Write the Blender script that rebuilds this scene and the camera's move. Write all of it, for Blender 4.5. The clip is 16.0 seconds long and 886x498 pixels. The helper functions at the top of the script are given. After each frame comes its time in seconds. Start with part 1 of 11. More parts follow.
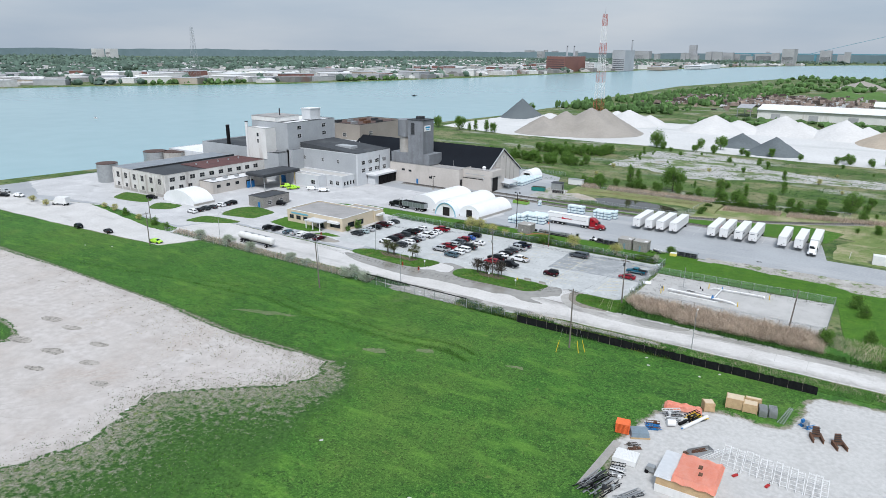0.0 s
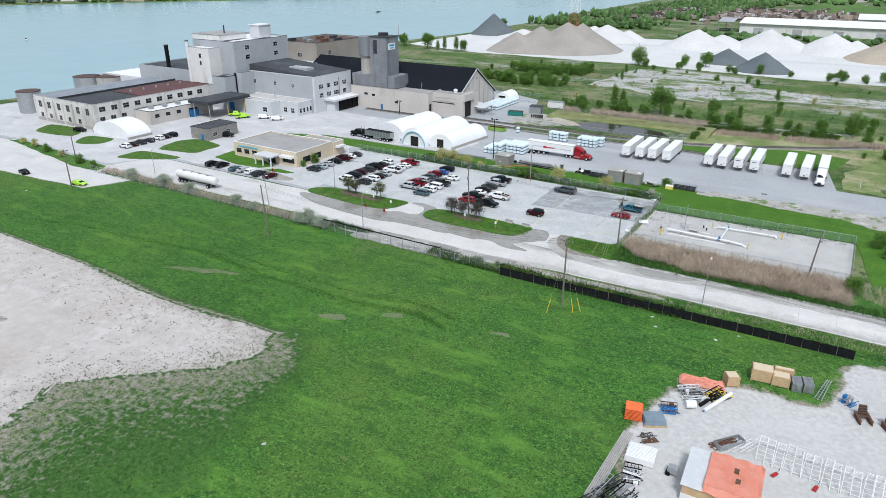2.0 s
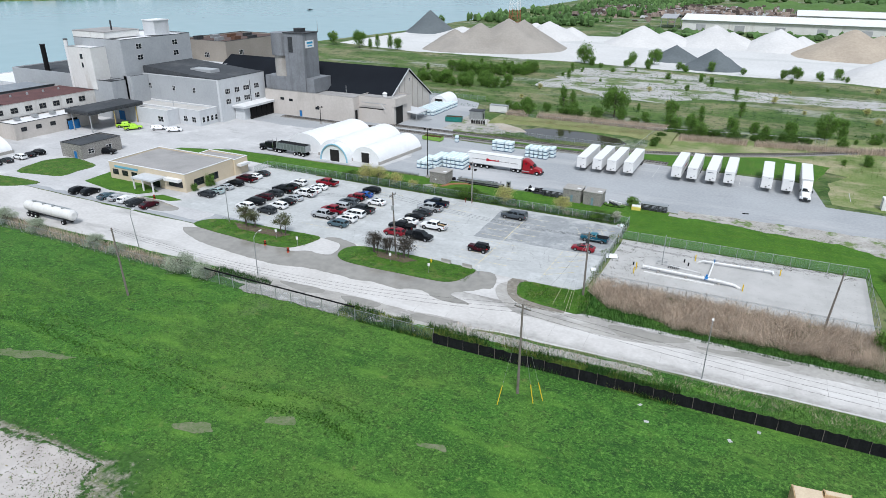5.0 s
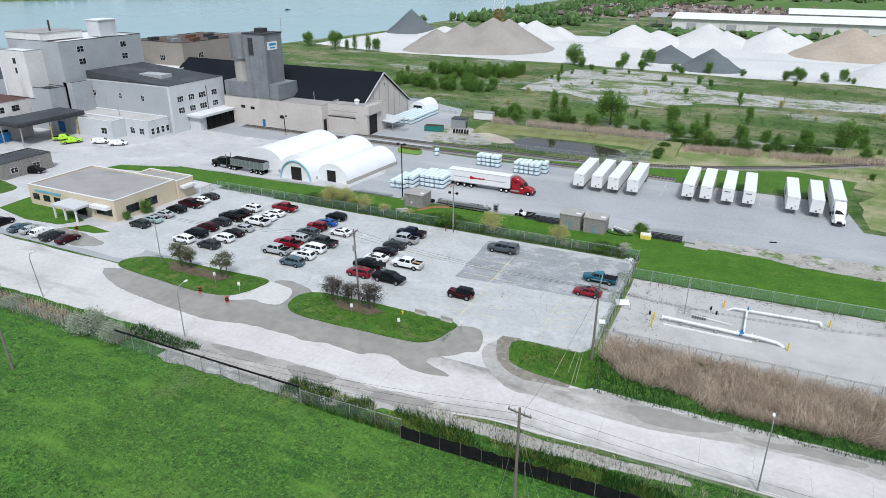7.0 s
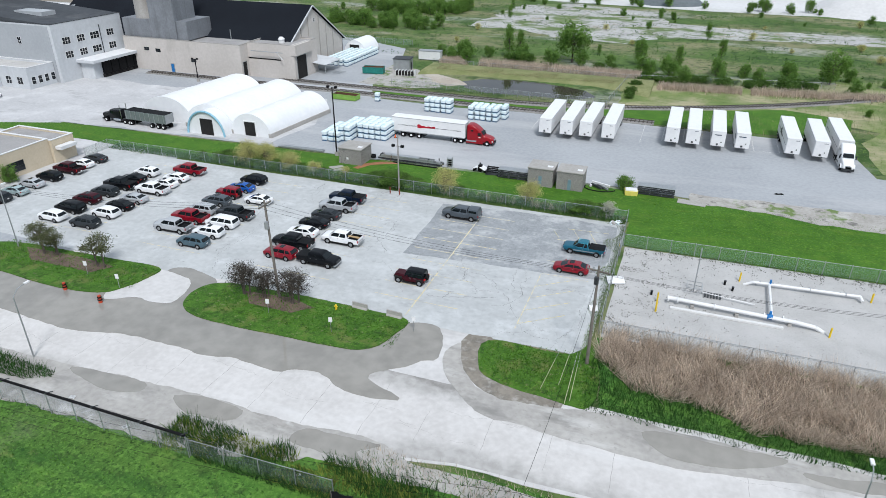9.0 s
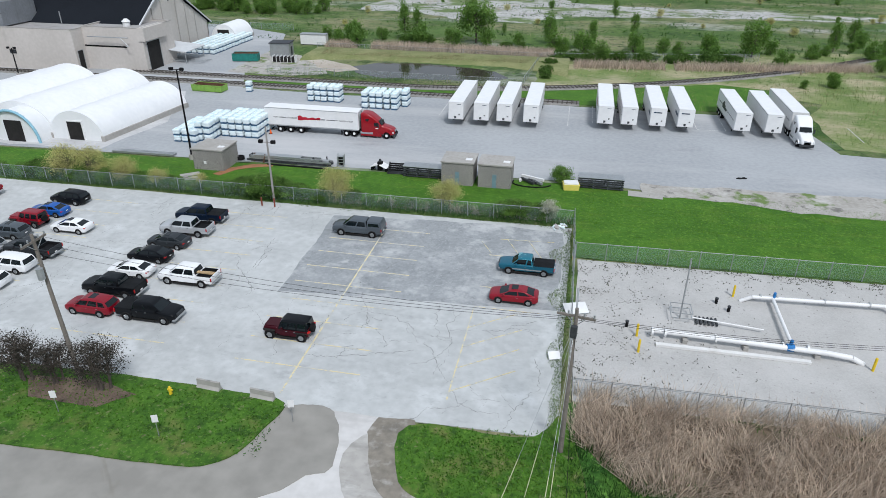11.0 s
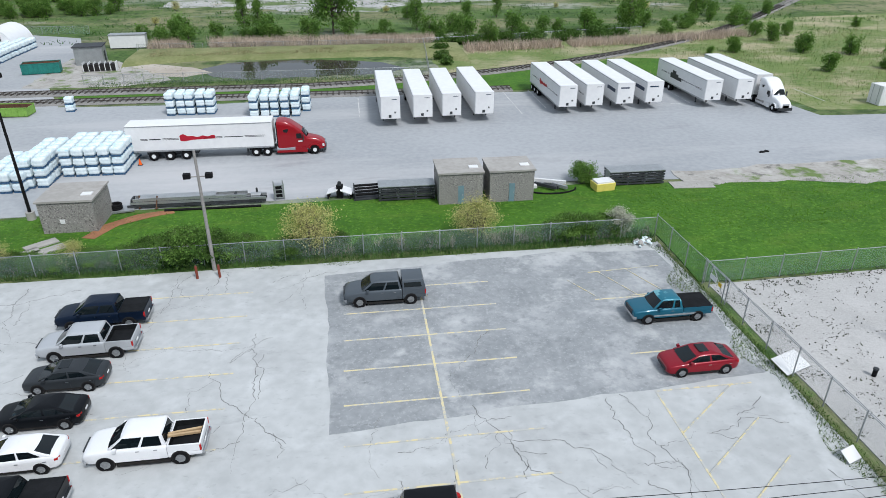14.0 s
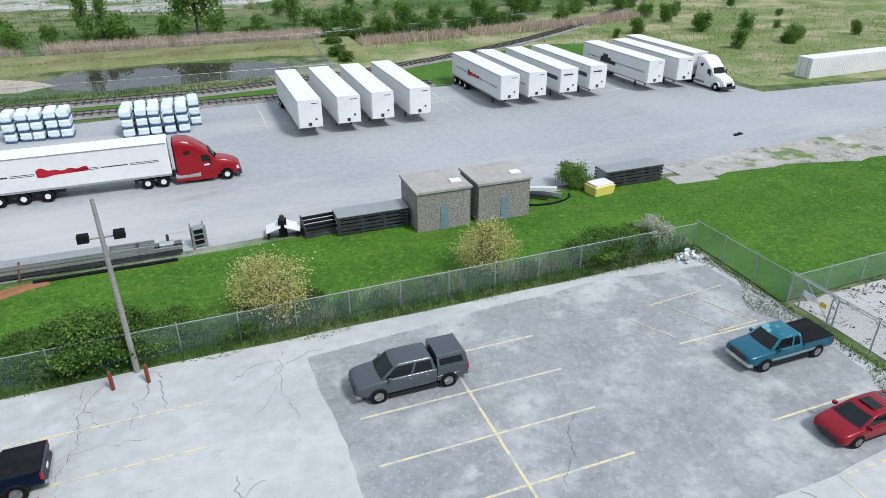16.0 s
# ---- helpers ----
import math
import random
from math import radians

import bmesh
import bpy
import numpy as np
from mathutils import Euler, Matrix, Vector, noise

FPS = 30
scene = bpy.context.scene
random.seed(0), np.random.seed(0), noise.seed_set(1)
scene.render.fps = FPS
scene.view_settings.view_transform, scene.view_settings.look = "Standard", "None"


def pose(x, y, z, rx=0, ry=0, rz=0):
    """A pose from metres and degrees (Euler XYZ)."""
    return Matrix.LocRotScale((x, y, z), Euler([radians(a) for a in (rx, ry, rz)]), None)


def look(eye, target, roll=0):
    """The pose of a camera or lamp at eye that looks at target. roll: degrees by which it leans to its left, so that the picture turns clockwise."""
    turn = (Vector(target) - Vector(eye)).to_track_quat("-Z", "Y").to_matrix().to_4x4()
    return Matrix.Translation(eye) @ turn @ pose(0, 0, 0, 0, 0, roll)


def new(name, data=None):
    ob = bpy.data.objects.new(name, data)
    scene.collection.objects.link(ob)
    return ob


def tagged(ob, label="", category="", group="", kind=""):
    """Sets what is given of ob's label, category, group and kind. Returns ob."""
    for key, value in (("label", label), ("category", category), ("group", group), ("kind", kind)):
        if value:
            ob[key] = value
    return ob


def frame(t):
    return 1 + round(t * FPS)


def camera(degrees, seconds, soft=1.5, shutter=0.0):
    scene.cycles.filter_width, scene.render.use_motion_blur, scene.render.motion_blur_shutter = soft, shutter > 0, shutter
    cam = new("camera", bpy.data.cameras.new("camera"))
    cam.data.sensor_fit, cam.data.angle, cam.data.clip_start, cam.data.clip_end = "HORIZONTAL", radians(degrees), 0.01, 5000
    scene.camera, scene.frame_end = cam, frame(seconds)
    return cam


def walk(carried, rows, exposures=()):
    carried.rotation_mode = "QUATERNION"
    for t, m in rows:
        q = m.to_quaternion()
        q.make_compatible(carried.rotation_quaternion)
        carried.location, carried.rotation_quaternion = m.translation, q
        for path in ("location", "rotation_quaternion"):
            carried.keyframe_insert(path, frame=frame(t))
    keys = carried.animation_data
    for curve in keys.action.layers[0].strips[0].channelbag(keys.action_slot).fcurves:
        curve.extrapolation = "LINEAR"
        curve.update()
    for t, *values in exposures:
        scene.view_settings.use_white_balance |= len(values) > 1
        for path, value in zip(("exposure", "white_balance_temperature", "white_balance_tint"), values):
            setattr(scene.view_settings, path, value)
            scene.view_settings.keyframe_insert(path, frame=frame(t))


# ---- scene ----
cam = camera(67.6, 16.0, soft=0.5)
PATH = [
    (0, (0.633, 3.5, 61.483), (-0.437, 5.087, 60.905), 0.5),
    (0.5, (-2.424, 8.237, 60.874), (-3.474, 9.806, 60.212), 0.4),
    (1, (-5.816, 13.357, 60.168), (-6.839, 14.899, 59.411), 0.3),
    (1.5, (-9.116, 18.386, 59.177), (-10.118, 19.924, 58.382), 0.3),
    (2, (-12.429, 23.65, 58.015), (-13.382, 25.219, 57.222), 0.2),
    (2.5, (-14.989, 28.762, 56.988), (-15.863, 30.376, 56.194), 0.2),
    (3, (-16.863, 34.01, 55.958), (-17.703, 35.642, 55.164), 0.3),
    (3.5, (-19.055, 39.61, 55.073), (-19.885, 41.248, 54.281), 0.2),
    (4, (-21.426, 45.108, 54.261), (-22.247, 46.751, 53.468), 0.3),
    (6.5, (-32.583, 73.187, 51.599), (-33.381, 74.842, 50.81), 0.3),
    (7, (-35.04, 79.15, 50.662), (-35.817, 80.814, 49.871), 0.3),
    (7.5, (-37.214, 84.511, 49.087), (-37.962, 86.175, 48.266), 0.3),
    (8, (-39.664, 90.213, 47.236), (-40.387, 91.856, 46.354), 0.2),
    (8.5, (-41.953, 95.574, 45.453), (-42.654, 97.203, 44.529), 0.3),
    (9, (-44.239, 100.896, 43.282), (-44.853, 102.559, 42.356), 0.2),
    (9.5, (-46.188, 106.094, 41.0), (-46.675, 107.797, 40.071), 0.2),
    (12, (-56.514, 134.291, 31.5), (-56.82, 136.039, 30.578), 0.3),
    (12.5, (-60.905, 138.191, 31.242), (-61.147, 139.951, 30.324), 0.2),
    (13, (-65.698, 141.846, 30.195), (-65.82, 143.62, 29.28), 0.3),
    (13.5, (-70.478, 144.658, 28.375), (-70.451, 146.437, 27.462), 0.2),
    (14, (-75.254, 147.116, 25.772), (-75.014, 148.88, 24.86), 0.1),
    (14.5, (-78.929, 150.118, 23.579), (-78.593, 151.867, 22.669), -0.1),
    (15, (-81.282, 154.266, 22.314), (-80.826, 155.987, 21.402), -0.2),
    (15.5, (-82.138, 158.48, 21.928), (-81.559, 160.164, 21.018), -0.2),
    (16, (-81.851, 163.02, 21.997), (-81.223, 164.685, 21.085), -0.2),
]
walk(cam, [(t, look(eye, target, roll)) for t, eye, target, roll in PATH], exposures=((0.0, 0.56), (4.0, 0.56), (8.0, 0.52), (9.5, 0.50), (12.0, 0.34), (13.0, 0.38), (14.0, 0.48), (14.5, 0.50), (16.0, 0.58)))

# ---- world and light ----
SUN_EL, SUN_AZ = 52.0, 150.0
world = bpy.data.worlds.new("world")
scene.world = world
world.use_nodes = True
wn, wl = world.node_tree.nodes, world.node_tree.links
wn.clear()
w_out = wn.new("ShaderNodeOutputWorld")
w_bg = wn.new("ShaderNodeBackground")
w_sky = wn.new("ShaderNodeTexSky")
w_sky.sky_type = "NISHITA"
w_sky.sun_disc = False
w_sky.sun_elevation, w_sky.sun_rotation = radians(SUN_EL), radians(SUN_AZ)
w_sky.air_density, w_sky.dust_density, w_sky.ozone_density = 1.0, 2.5, 1.0
w_noise = wn.new("ShaderNodeTexNoise")
w_noise.inputs["Scale"].default_value = 2.6
w_noise.inputs["Detail"].default_value = 6.0
w_ramp = wn.new("ShaderNodeValToRGB")
w_ramp.color_ramp.elements[0].position, w_ramp.color_ramp.elements[0].color = 0.30, (4.9, 6.0, 7.4, 1)
w_ramp.color_ramp.elements[1].position, w_ramp.color_ramp.elements[1].color = 0.70, (6.9, 7.6, 8.5, 1)
w_mix = wn.new("ShaderNodeMixRGB")
w_mix.inputs["Fac"].default_value = 0.86
w_tc, w_map = wn.new("ShaderNodeTexCoord"), wn.new("ShaderNodeMapping")
w_map.inputs["Scale"].default_value = (1.0, 1.0, 5.0)
wl.new(w_tc.outputs["Generated"], w_map.inputs["Vector"])
wl.new(w_map.outputs["Vector"], w_noise.inputs["Vector"])
wl.new(w_noise.outputs["Fac"], w_ramp.inputs["Fac"])
wl.new(w_sky.outputs["Color"], w_mix.inputs["Color1"])
wl.new(w_ramp.outputs["Color"], w_mix.inputs["Color2"])
# an overcast sky is dimmer low down than overhead
w_sep, w_low, w_dim = wn.new("ShaderNodeSeparateXYZ"), wn.new("ShaderNodeMapRange"), wn.new("ShaderNodeMixRGB")
wl.new(w_tc.outputs["Generated"], w_sep.inputs["Vector"])
wl.new(w_sep.outputs["Z"], w_low.inputs["Value"])
w_low.inputs["From Min"].default_value, w_low.inputs["From Max"].default_value = 0.0, 0.6
w_low.inputs["To Min"].default_value, w_low.inputs["To Max"].default_value = 0.80, 1.10
w_dim.blend_type = "MULTIPLY"
w_dim.inputs["Fac"].default_value = 1.0
wl.new(w_mix.outputs["Color"], w_dim.inputs["Color1"])
wl.new(w_low.outputs[0], w_dim.inputs["Color2"])
wl.new(w_dim.outputs["Color"], w_bg.inputs["Color"])
w_bg.inputs["Strength"].default_value = 0.073
wl.new(w_bg.outputs["Background"], w_out.inputs["Surface"])

sun = new("sun", bpy.data.lights.new("sun", "SUN"))
sun.data.energy, sun.data.angle, sun.data.color = 2.1, radians(12), (0.985, 0.985, 1.0)
sun.matrix_world = pose(0, 0, 200, 90 - SUN_EL, 0, 180 - SUN_AZ)


# ---- materials ----
def material(name, col, col2=None, rough=0.85, metal=0.0, big=0.15, fine=3.0, bump=0.15, mix=(0.38, 0.62), spec=0.3, detail=5.0, island=0.0, coat=0.0):
    """A procedural surface: two noise scales mix two colours, the finer one also gives relief. big, fine: noise scales per metre."""
    m = bpy.data.materials.new(name)
    m.use_nodes = True
    n, l = m.node_tree.nodes, m.node_tree.links
    b = n["Principled BSDF"]
    col2 = col2 or tuple(c * 0.78 for c in col)
    tc = n.new("ShaderNodeTexCoord")
    n1, n2 = n.new("ShaderNodeTexNoise"), n.new("ShaderNodeTexNoise")
    n1.inputs["Scale"].default_value, n2.inputs["Scale"].default_value = big, fine
    n1.inputs["Detail"].default_value, n2.inputs["Detail"].default_value = detail, 4.0
    l.new(tc.outputs["Object"], n1.inputs["Vector"])
    l.new(tc.outputs["Object"], n2.inputs["Vector"])
    add = n.new("ShaderNodeMath")
    add.operation = "MULTIPLY_ADD"
    add.inputs[1].default_value, add.inputs[2].default_value = 0.45, 0.0
    l.new(n2.outputs["Fac"], add.inputs[0])
    sm = n.new("ShaderNodeMath")
    sm.operation = "MULTIPLY_ADD"
    sm.inputs[1].default_value = 0.55
    l.new(n1.outputs["Fac"], sm.inputs[0])
    l.new(add.outputs[0], sm.inputs[2])
    ramp = n.new("ShaderNodeValToRGB")
    ramp.color_ramp.elements[0].position, ramp.color_ramp.elements[0].color = mix[0], (*col2, 1)
    ramp.color_ramp.elements[1].position, ramp.color_ramp.elements[1].color = mix[1], (*col, 1)
    l.new(sm.outputs[0], ramp.inputs["Fac"])
    src = ramp.outputs["Color"]
    if island:
        oi, gi = n.new("ShaderNodeObjectInfo"), n.new("ShaderNodeNewGeometry")
        s2 = n.new("ShaderNodeMath")
        s2.operation = "ADD"
        l.new(oi.outputs["Random"], s2.inputs[0])
        l.new(gi.outputs["Random Per Island"], s2.inputs[1])
        fr = n.new("ShaderNodeMath")
        fr.operation = "FRACT"
        l.new(s2.outputs[0], fr.inputs[0])
        mr = n.new("ShaderNodeMapRange")
        mr.inputs["To Min"].default_value, mr.inputs["To Max"].default_value = 1 - island, 1 + island
        l.new(fr.outputs[0], mr.inputs["Value"])
        hs = n.new("ShaderNodeHueSaturation")
        l.new(mr.outputs[0], hs.inputs["Value"])
        l.new(src, hs.inputs["Color"])
        src = hs.outputs["Color"]
    l.new(src, b.inputs["Base Color"])
    b.inputs["Roughness"].default_value, b.inputs["Metallic"].default_value = rough, metal
    b.inputs["Specular IOR Level"].default_value = spec
    if coat:
        b.inputs["Coat Weight"].default_value, b.inputs["Coat Roughness"].default_value = coat, 0.06
    if bump:
        bp = n.new("ShaderNodeBump")
        bp.inputs["Strength"].default_value, bp.inputs["Distance"].default_value = bump, 0.05
        l.new(n2.outputs["Fac"], bp.inputs["Height"])
        l.new(bp.outputs["Normal"], b.inputs["Normal"])
    return m


def layered(m, col, scale, lo, hi, detail=6.0, stretch=(1, 1, 1), amount=1.0, rough=None):
    """Lays a further colour over a material where a noise of its own is high: stains, sand, dry grass."""
    n, l = m.node_tree.nodes, m.node_tree.links
    b = n["Principled BSDF"]
    old = b.inputs["Base Color"].links[0].from_socket
    tc = n.new("ShaderNodeTexCoord")
    mp = n.new("ShaderNodeMapping")
    mp.inputs["Scale"].default_value = stretch
    mp.inputs["Location"].default_value = (scale * 37.0, lo * 91.0, 0)
    nz, rp, mx = n.new("ShaderNodeTexNoise"), n.new("ShaderNodeMapRange"), n.new("ShaderNodeMixRGB")
    nz.inputs["Scale"].default_value, nz.inputs["Detail"].default_value = scale, detail
    nz.inputs["Roughness"].default_value = 0.62
    rp.inputs["From Min"].default_value, rp.inputs["From Max"].default_value, rp.inputs["To Max"].default_value = lo, hi, amount
    l.new(tc.outputs["Object"], mp.inputs["Vector"])
    l.new(mp.outputs["Vector"], nz.inputs["Vector"])
    l.new(nz.outputs["Fac"], rp.inputs["Value"])
    l.new(rp.outputs[0], mx.inputs["Fac"])
    l.new(old, mx.inputs["Color1"])
    mx.inputs["Color2"].default_value = (*col, 1)
    l.new(mx.outputs["Color"], b.inputs["Base Color"])
    if rough is not None:
        r = n.new("ShaderNodeMapRange")
        r.inputs["To Min"].default_value, r.inputs["To Max"].default_value = b.inputs["Roughness"].default_value, rough
        l.new(rp.outputs[0], r.inputs["Value"])
        l.new(r.outputs[0], b.inputs["Roughness"])
    return m


def worn(m, col, col2, scale, at, soft, wobble, fine=2.5):
    """Bare ground over a material where the mesh's own wear value, broken up by a noise, is above at."""
    n, l = m.node_tree.nodes, m.node_tree.links
    b = n["Principled BSDF"]
    old = b.inputs["Base Color"].links[0].from_socket
    at_, tc = n.new("ShaderNodeAttribute"), n.new("ShaderNodeTexCoord")
    at_.attribute_name = "wear"
    nz, n2, ad, mr, rp, mx = n.new("ShaderNodeTexNoise"), n.new("ShaderNodeTexNoise"), n.new("ShaderNodeMath"), n.new("ShaderNodeMapRange"), n.new("ShaderNodeValToRGB"), n.new("ShaderNodeMixRGB")
    nz.inputs["Scale"].default_value, nz.inputs["Detail"].default_value, nz.inputs["Roughness"].default_value = scale, 8.0, 0.68
    n2.inputs["Scale"].default_value, n2.inputs["Detail"].default_value = fine, 6.0
    ad.operation = "MULTIPLY_ADD"
    ad.inputs[1].default_value = wobble
    l.new(tc.outputs["Object"], nz.inputs["Vector"])
    l.new(tc.outputs["Object"], n2.inputs["Vector"])
    l.new(nz.outputs["Fac"], ad.inputs[0])
    l.new(at_.outputs["Fac"], ad.inputs[2])
    mr.inputs["From Min"].default_value, mr.inputs["From Max"].default_value = at + wobble * 0.5 - soft, at + wobble * 0.5 + soft
    l.new(ad.outputs[0], mr.inputs["Value"])
    rp.color_ramp.elements[0].position, rp.color_ramp.elements[0].color = 0.36, (*col2, 1)
    rp.color_ramp.elements[1].position, rp.color_ramp.elements[1].color = 0.64, (*col, 1)
    l.new(n2.outputs["Fac"], rp.inputs["Fac"])
    l.new(mr.outputs[0], mx.inputs["Fac"])
    l.new(old, mx.inputs["Color1"])
    l.new(rp.outputs["Color"], mx.inputs["Color2"])
    l.new(mx.outputs["Color"], b.inputs["Base Color"])
    return m


MAT = {}


def M(name, *a, **k):
    if name not in MAT:
        MAT[name] = material(name, *a, **k)
    return MAT[name]


def field_grass(name):
    m = M(name, (0.045, 0.147, 0.018), (0.022, 0.085, 0.010), big=0.06, fine=2.2, bump=1.0, rough=0.9)
    layered(m, (0.107, 0.192, 0.031), 0.09, 0.52, 0.70, amount=0.55)
    layered(m, (0.012, 0.048, 0.008), 0.7, 0.51, 0.63, amount=0.85)
    layered(m, (0.107, 0.251, 0.039), 1.5, 0.54, 0.64, amount=0.85)
    layered(m, (0.148, 0.170, 0.103), 0.045, 0.66, 0.74, amount=0.45)
    layered(m, (0.096, 0.226, 0.037), 3.4, 0.53, 0.61, amount=0.8)
    layered(m, (0.119, 0.187, 0.036), 0.02, 0.48, 0.68, amount=0.45)
    layered(m, (0.009, 0.041, 0.005), 7.0, 0.56, 0.64, amount=0.7)
    layered(m, (0.008, 0.036, 0.005), 2.6, 0.54, 0.63, amount=0.8)
    layered(m, (0.013, 0.064, 0.008), 0.22, 0.54, 0.67, stretch=(0.7, 1.5, 1), amount=0.55)
    layered(m, (0.111, 0.247, 0.033), 0.16, 0.54, 0.68, stretch=(0.5, 1.6, 1), amount=0.55)
    layered(m, (0.193, 0.255, 0.056), 4.5, 0.64, 0.70, amount=0.7)
    layered(m, (0.170, 0.209, 0.060), 0.5, 0.62, 0.72, amount=0.5)
    return m


GRASS = field_grass("field_grass")
LAWN = layered(layered(M("lawn", (0.060, 0.158, 0.012), (0.034, 0.106, 0.007), big=0.25, fine=2.5, bump=0.8, rough=0.9), (0.095, 0.165, 0.018), 0.35, 0.5, 0.72, stretch=(0.6, 1.6, 1), amount=0.6), (0.028, 0.082, 0.007), 1.1, 0.54, 0.68, amount=0.6)
layered(LAWN, (0.12, 0.25, 0.024), 3.0, 0.54, 0.64, amount=0.65)
layered(LAWN, (0.02, 0.06, 0.005), 6.5, 0.56, 0.66, amount=0.6)
ROUGHLAWN = M("patchy_rough_lawn", (0.060, 0.150, 0.014), (0.030, 0.090, 0.008), big=0.5, fine=3.0, bump=1.0, rough=0.9)
layered(ROUGHLAWN, (0.150, 0.155, 0.050), 0.35, 0.52, 0.68, amount=0.7)
layered(ROUGHLAWN, (0.016, 0.050, 0.005), 1.2, 0.52, 0.64, amount=0.8)
layered(ROUGHLAWN, (0.24, 0.215, 0.13), 1.9, 0.60, 0.70, amount=0.6)
layered(ROUGHLAWN, (0.120, 0.235, 0.030), 4.5, 0.56, 0.66, amount=0.6)
WILD = M("wild_ground", (0.088, 0.150, 0.036), (0.042, 0.090, 0.018), big=0.035, fine=0.9, bump=0.8, rough=0.95)
layered(WILD, (0.27, 0.235, 0.15), 0.030, 0.46, 0.62, stretch=(1, 1.8, 1), amount=0.65)
layered(WILD, (0.40, 0.395, 0.38), 0.024, 0.56, 0.66, stretch=(0.9, 1.7, 1), amount=0.6)
layered(WILD, (0.024, 0.060, 0.011), 0.16, 0.52, 0.64, amount=0.8)
layered(WILD, (0.120, 0.215, 0.045), 0.6, 0.56, 0.68, amount=0.7)
layered(WILD, (0.30, 0.26, 0.17), 0.9, 0.60, 0.70, amount=0.6)
layered(WILD, (0.016, 0.045, 0.008), 0.45, 0.55, 0.64, amount=0.8)
ROAD = layered(layered(M("pale_concrete_road", (0.56, 0.55, 0.54), (0.46, 0.45, 0.44), big=0.12, fine=1.4, bump=0.12, rough=0.8), (0.30, 0.295, 0.285), 0.09, 0.57, 0.68, stretch=(0.35, 1.4, 1), amount=0.75), (0.66, 0.66, 0.66), 0.6, 0.6, 0.8, amount=0.5)
LOT = layered(layered(layered(M("parking_concrete", (0.47, 0.485, 0.485), (0.38, 0.392, 0.392), big=0.16, fine=1.2, bump=0.1, rough=0.85), (0.57, 0.59, 0.595), 0.25, 0.55, 0.72, amount=0.7), (0.25, 0.26, 0.265), 0.35, 0.60, 0.76, stretch=(1, 2.0, 1), amount=0.6), (0.28, 0.29, 0.29), 2.2, 0.60, 0.72, stretch=(1, 1.6, 1), amount=0.45)
PATCH = layered(layered(layered(M("grey_asphalt_patch", (0.30, 0.315, 0.325), (0.225, 0.24, 0.25), big=0.3, fine=2.2, bump=0.15, rough=0.85), (0.47, 0.48, 0.485), 0.20, 0.52, 0.68, amount=0.85), (0.17, 0.18, 0.19), 1.4, 0.55, 0.68, amount=0.5), (0.40, 0.415, 0.42), 5.0, 0.55, 0.65, amount=0.5)
layered(PATCH, (0.52, 0.53, 0.53), 0.32, 0.56, 0.70, amount=0.65)
YARD = layered(layered(M("yard_asphalt", (0.36, 0.375, 0.39), (0.29, 0.305, 0.32), big=0.06, fine=1.5, bump=0.1, rough=0.8), (0.46, 0.46, 0.465), 0.05, 0.52, 0.68, stretch=(0.3, 1.5, 1), amount=0.8), (0.22, 0.22, 0.225), 0.16, 0.62, 0.76, stretch=(0.4, 1.3, 1), amount=0.6)
GRAVEL = layered(layered(M("grey_gravel", (0.45, 0.445, 0.435), (0.37, 0.365, 0.355), big=0.3, fine=7, bump=0.6, rough=0.95), (0.14, 0.13, 0.12), 2.4, 0.62, 0.70, amount=0.7), (0.48, 0.47, 0.46), 0.12, 0.5, 0.7, amount=0.6)
DIRT = layered(layered(M("bare_sandy_earth", (0.44, 0.395, 0.34), (0.36, 0.315, 0.265), big=0.08, fine=1.2, bump=0.5, rough=0.95), (0.27, 0.235, 0.20), 0.11, 0.58, 0.72, stretch=(0.5, 1, 1), amount=0.6), (0.55, 0.52, 0.48), 0.06, 0.5, 0.7, amount=0.6)
SAND = layered(M("white_stone_dust", (0.60, 0.60, 0.595), (0.50, 0.50, 0.495), big=0.02, fine=0.5, bump=0.2, rough=0.95), (0.40, 0.42, 0.41), 0.015, 0.55, 0.68, stretch=(0.4, 1.5, 1), amount=0.7)
MULCH = M("brown_mulch", (0.16, 0.12, 0.09), (0.09, 0.065, 0.05), big=0.8, fine=8, bump=0.8)
MUD = M("dry_mud", (0.25, 0.225, 0.19), (0.17, 0.155, 0.13), big=0.3, fine=2.5, bump=0.5)
PUDDLE = M("muddy_water", (0.285, 0.272, 0.245), (0.225, 0.214, 0.192), big=0.15, fine=0.6, rough=0.04, bump=0.01, spec=0.5)
RIVER = M("river_water", (0.245, 0.40, 0.43), (0.22, 0.37, 0.40), big=0.004, fine=0.05, rough=0.2, bump=0.05, spec=0.5)
POND = M("dark_pond_water", (0.05, 0.045, 0.035), (0.035, 0.032, 0.026), big=0.1, fine=0.8, rough=0.03, bump=0.004, spec=0.22)
BALLAST = M("rail_ballast", (0.26, 0.25, 0.235), (0.17, 0.165, 0.155), big=0.5, fine=6, bump=0.8)
RUST = M("rusty_steel", (0.17, 0.09, 0.055), (0.10, 0.055, 0.04), big=2, fine=9, rough=0.8, metal=0.3)
TIE = M("weathered_timber", (0.10, 0.09, 0.08), (0.06, 0.055, 0.05), big=2, fine=8)
WOOD = M("pine_board", (0.50, 0.36, 0.21), (0.40, 0.28, 0.16), big=1.5, fine=9)
POLE = M("grey_wood_pole", (0.20, 0.18, 0.16), (0.13, 0.115, 0.10), big=1, fine=7)
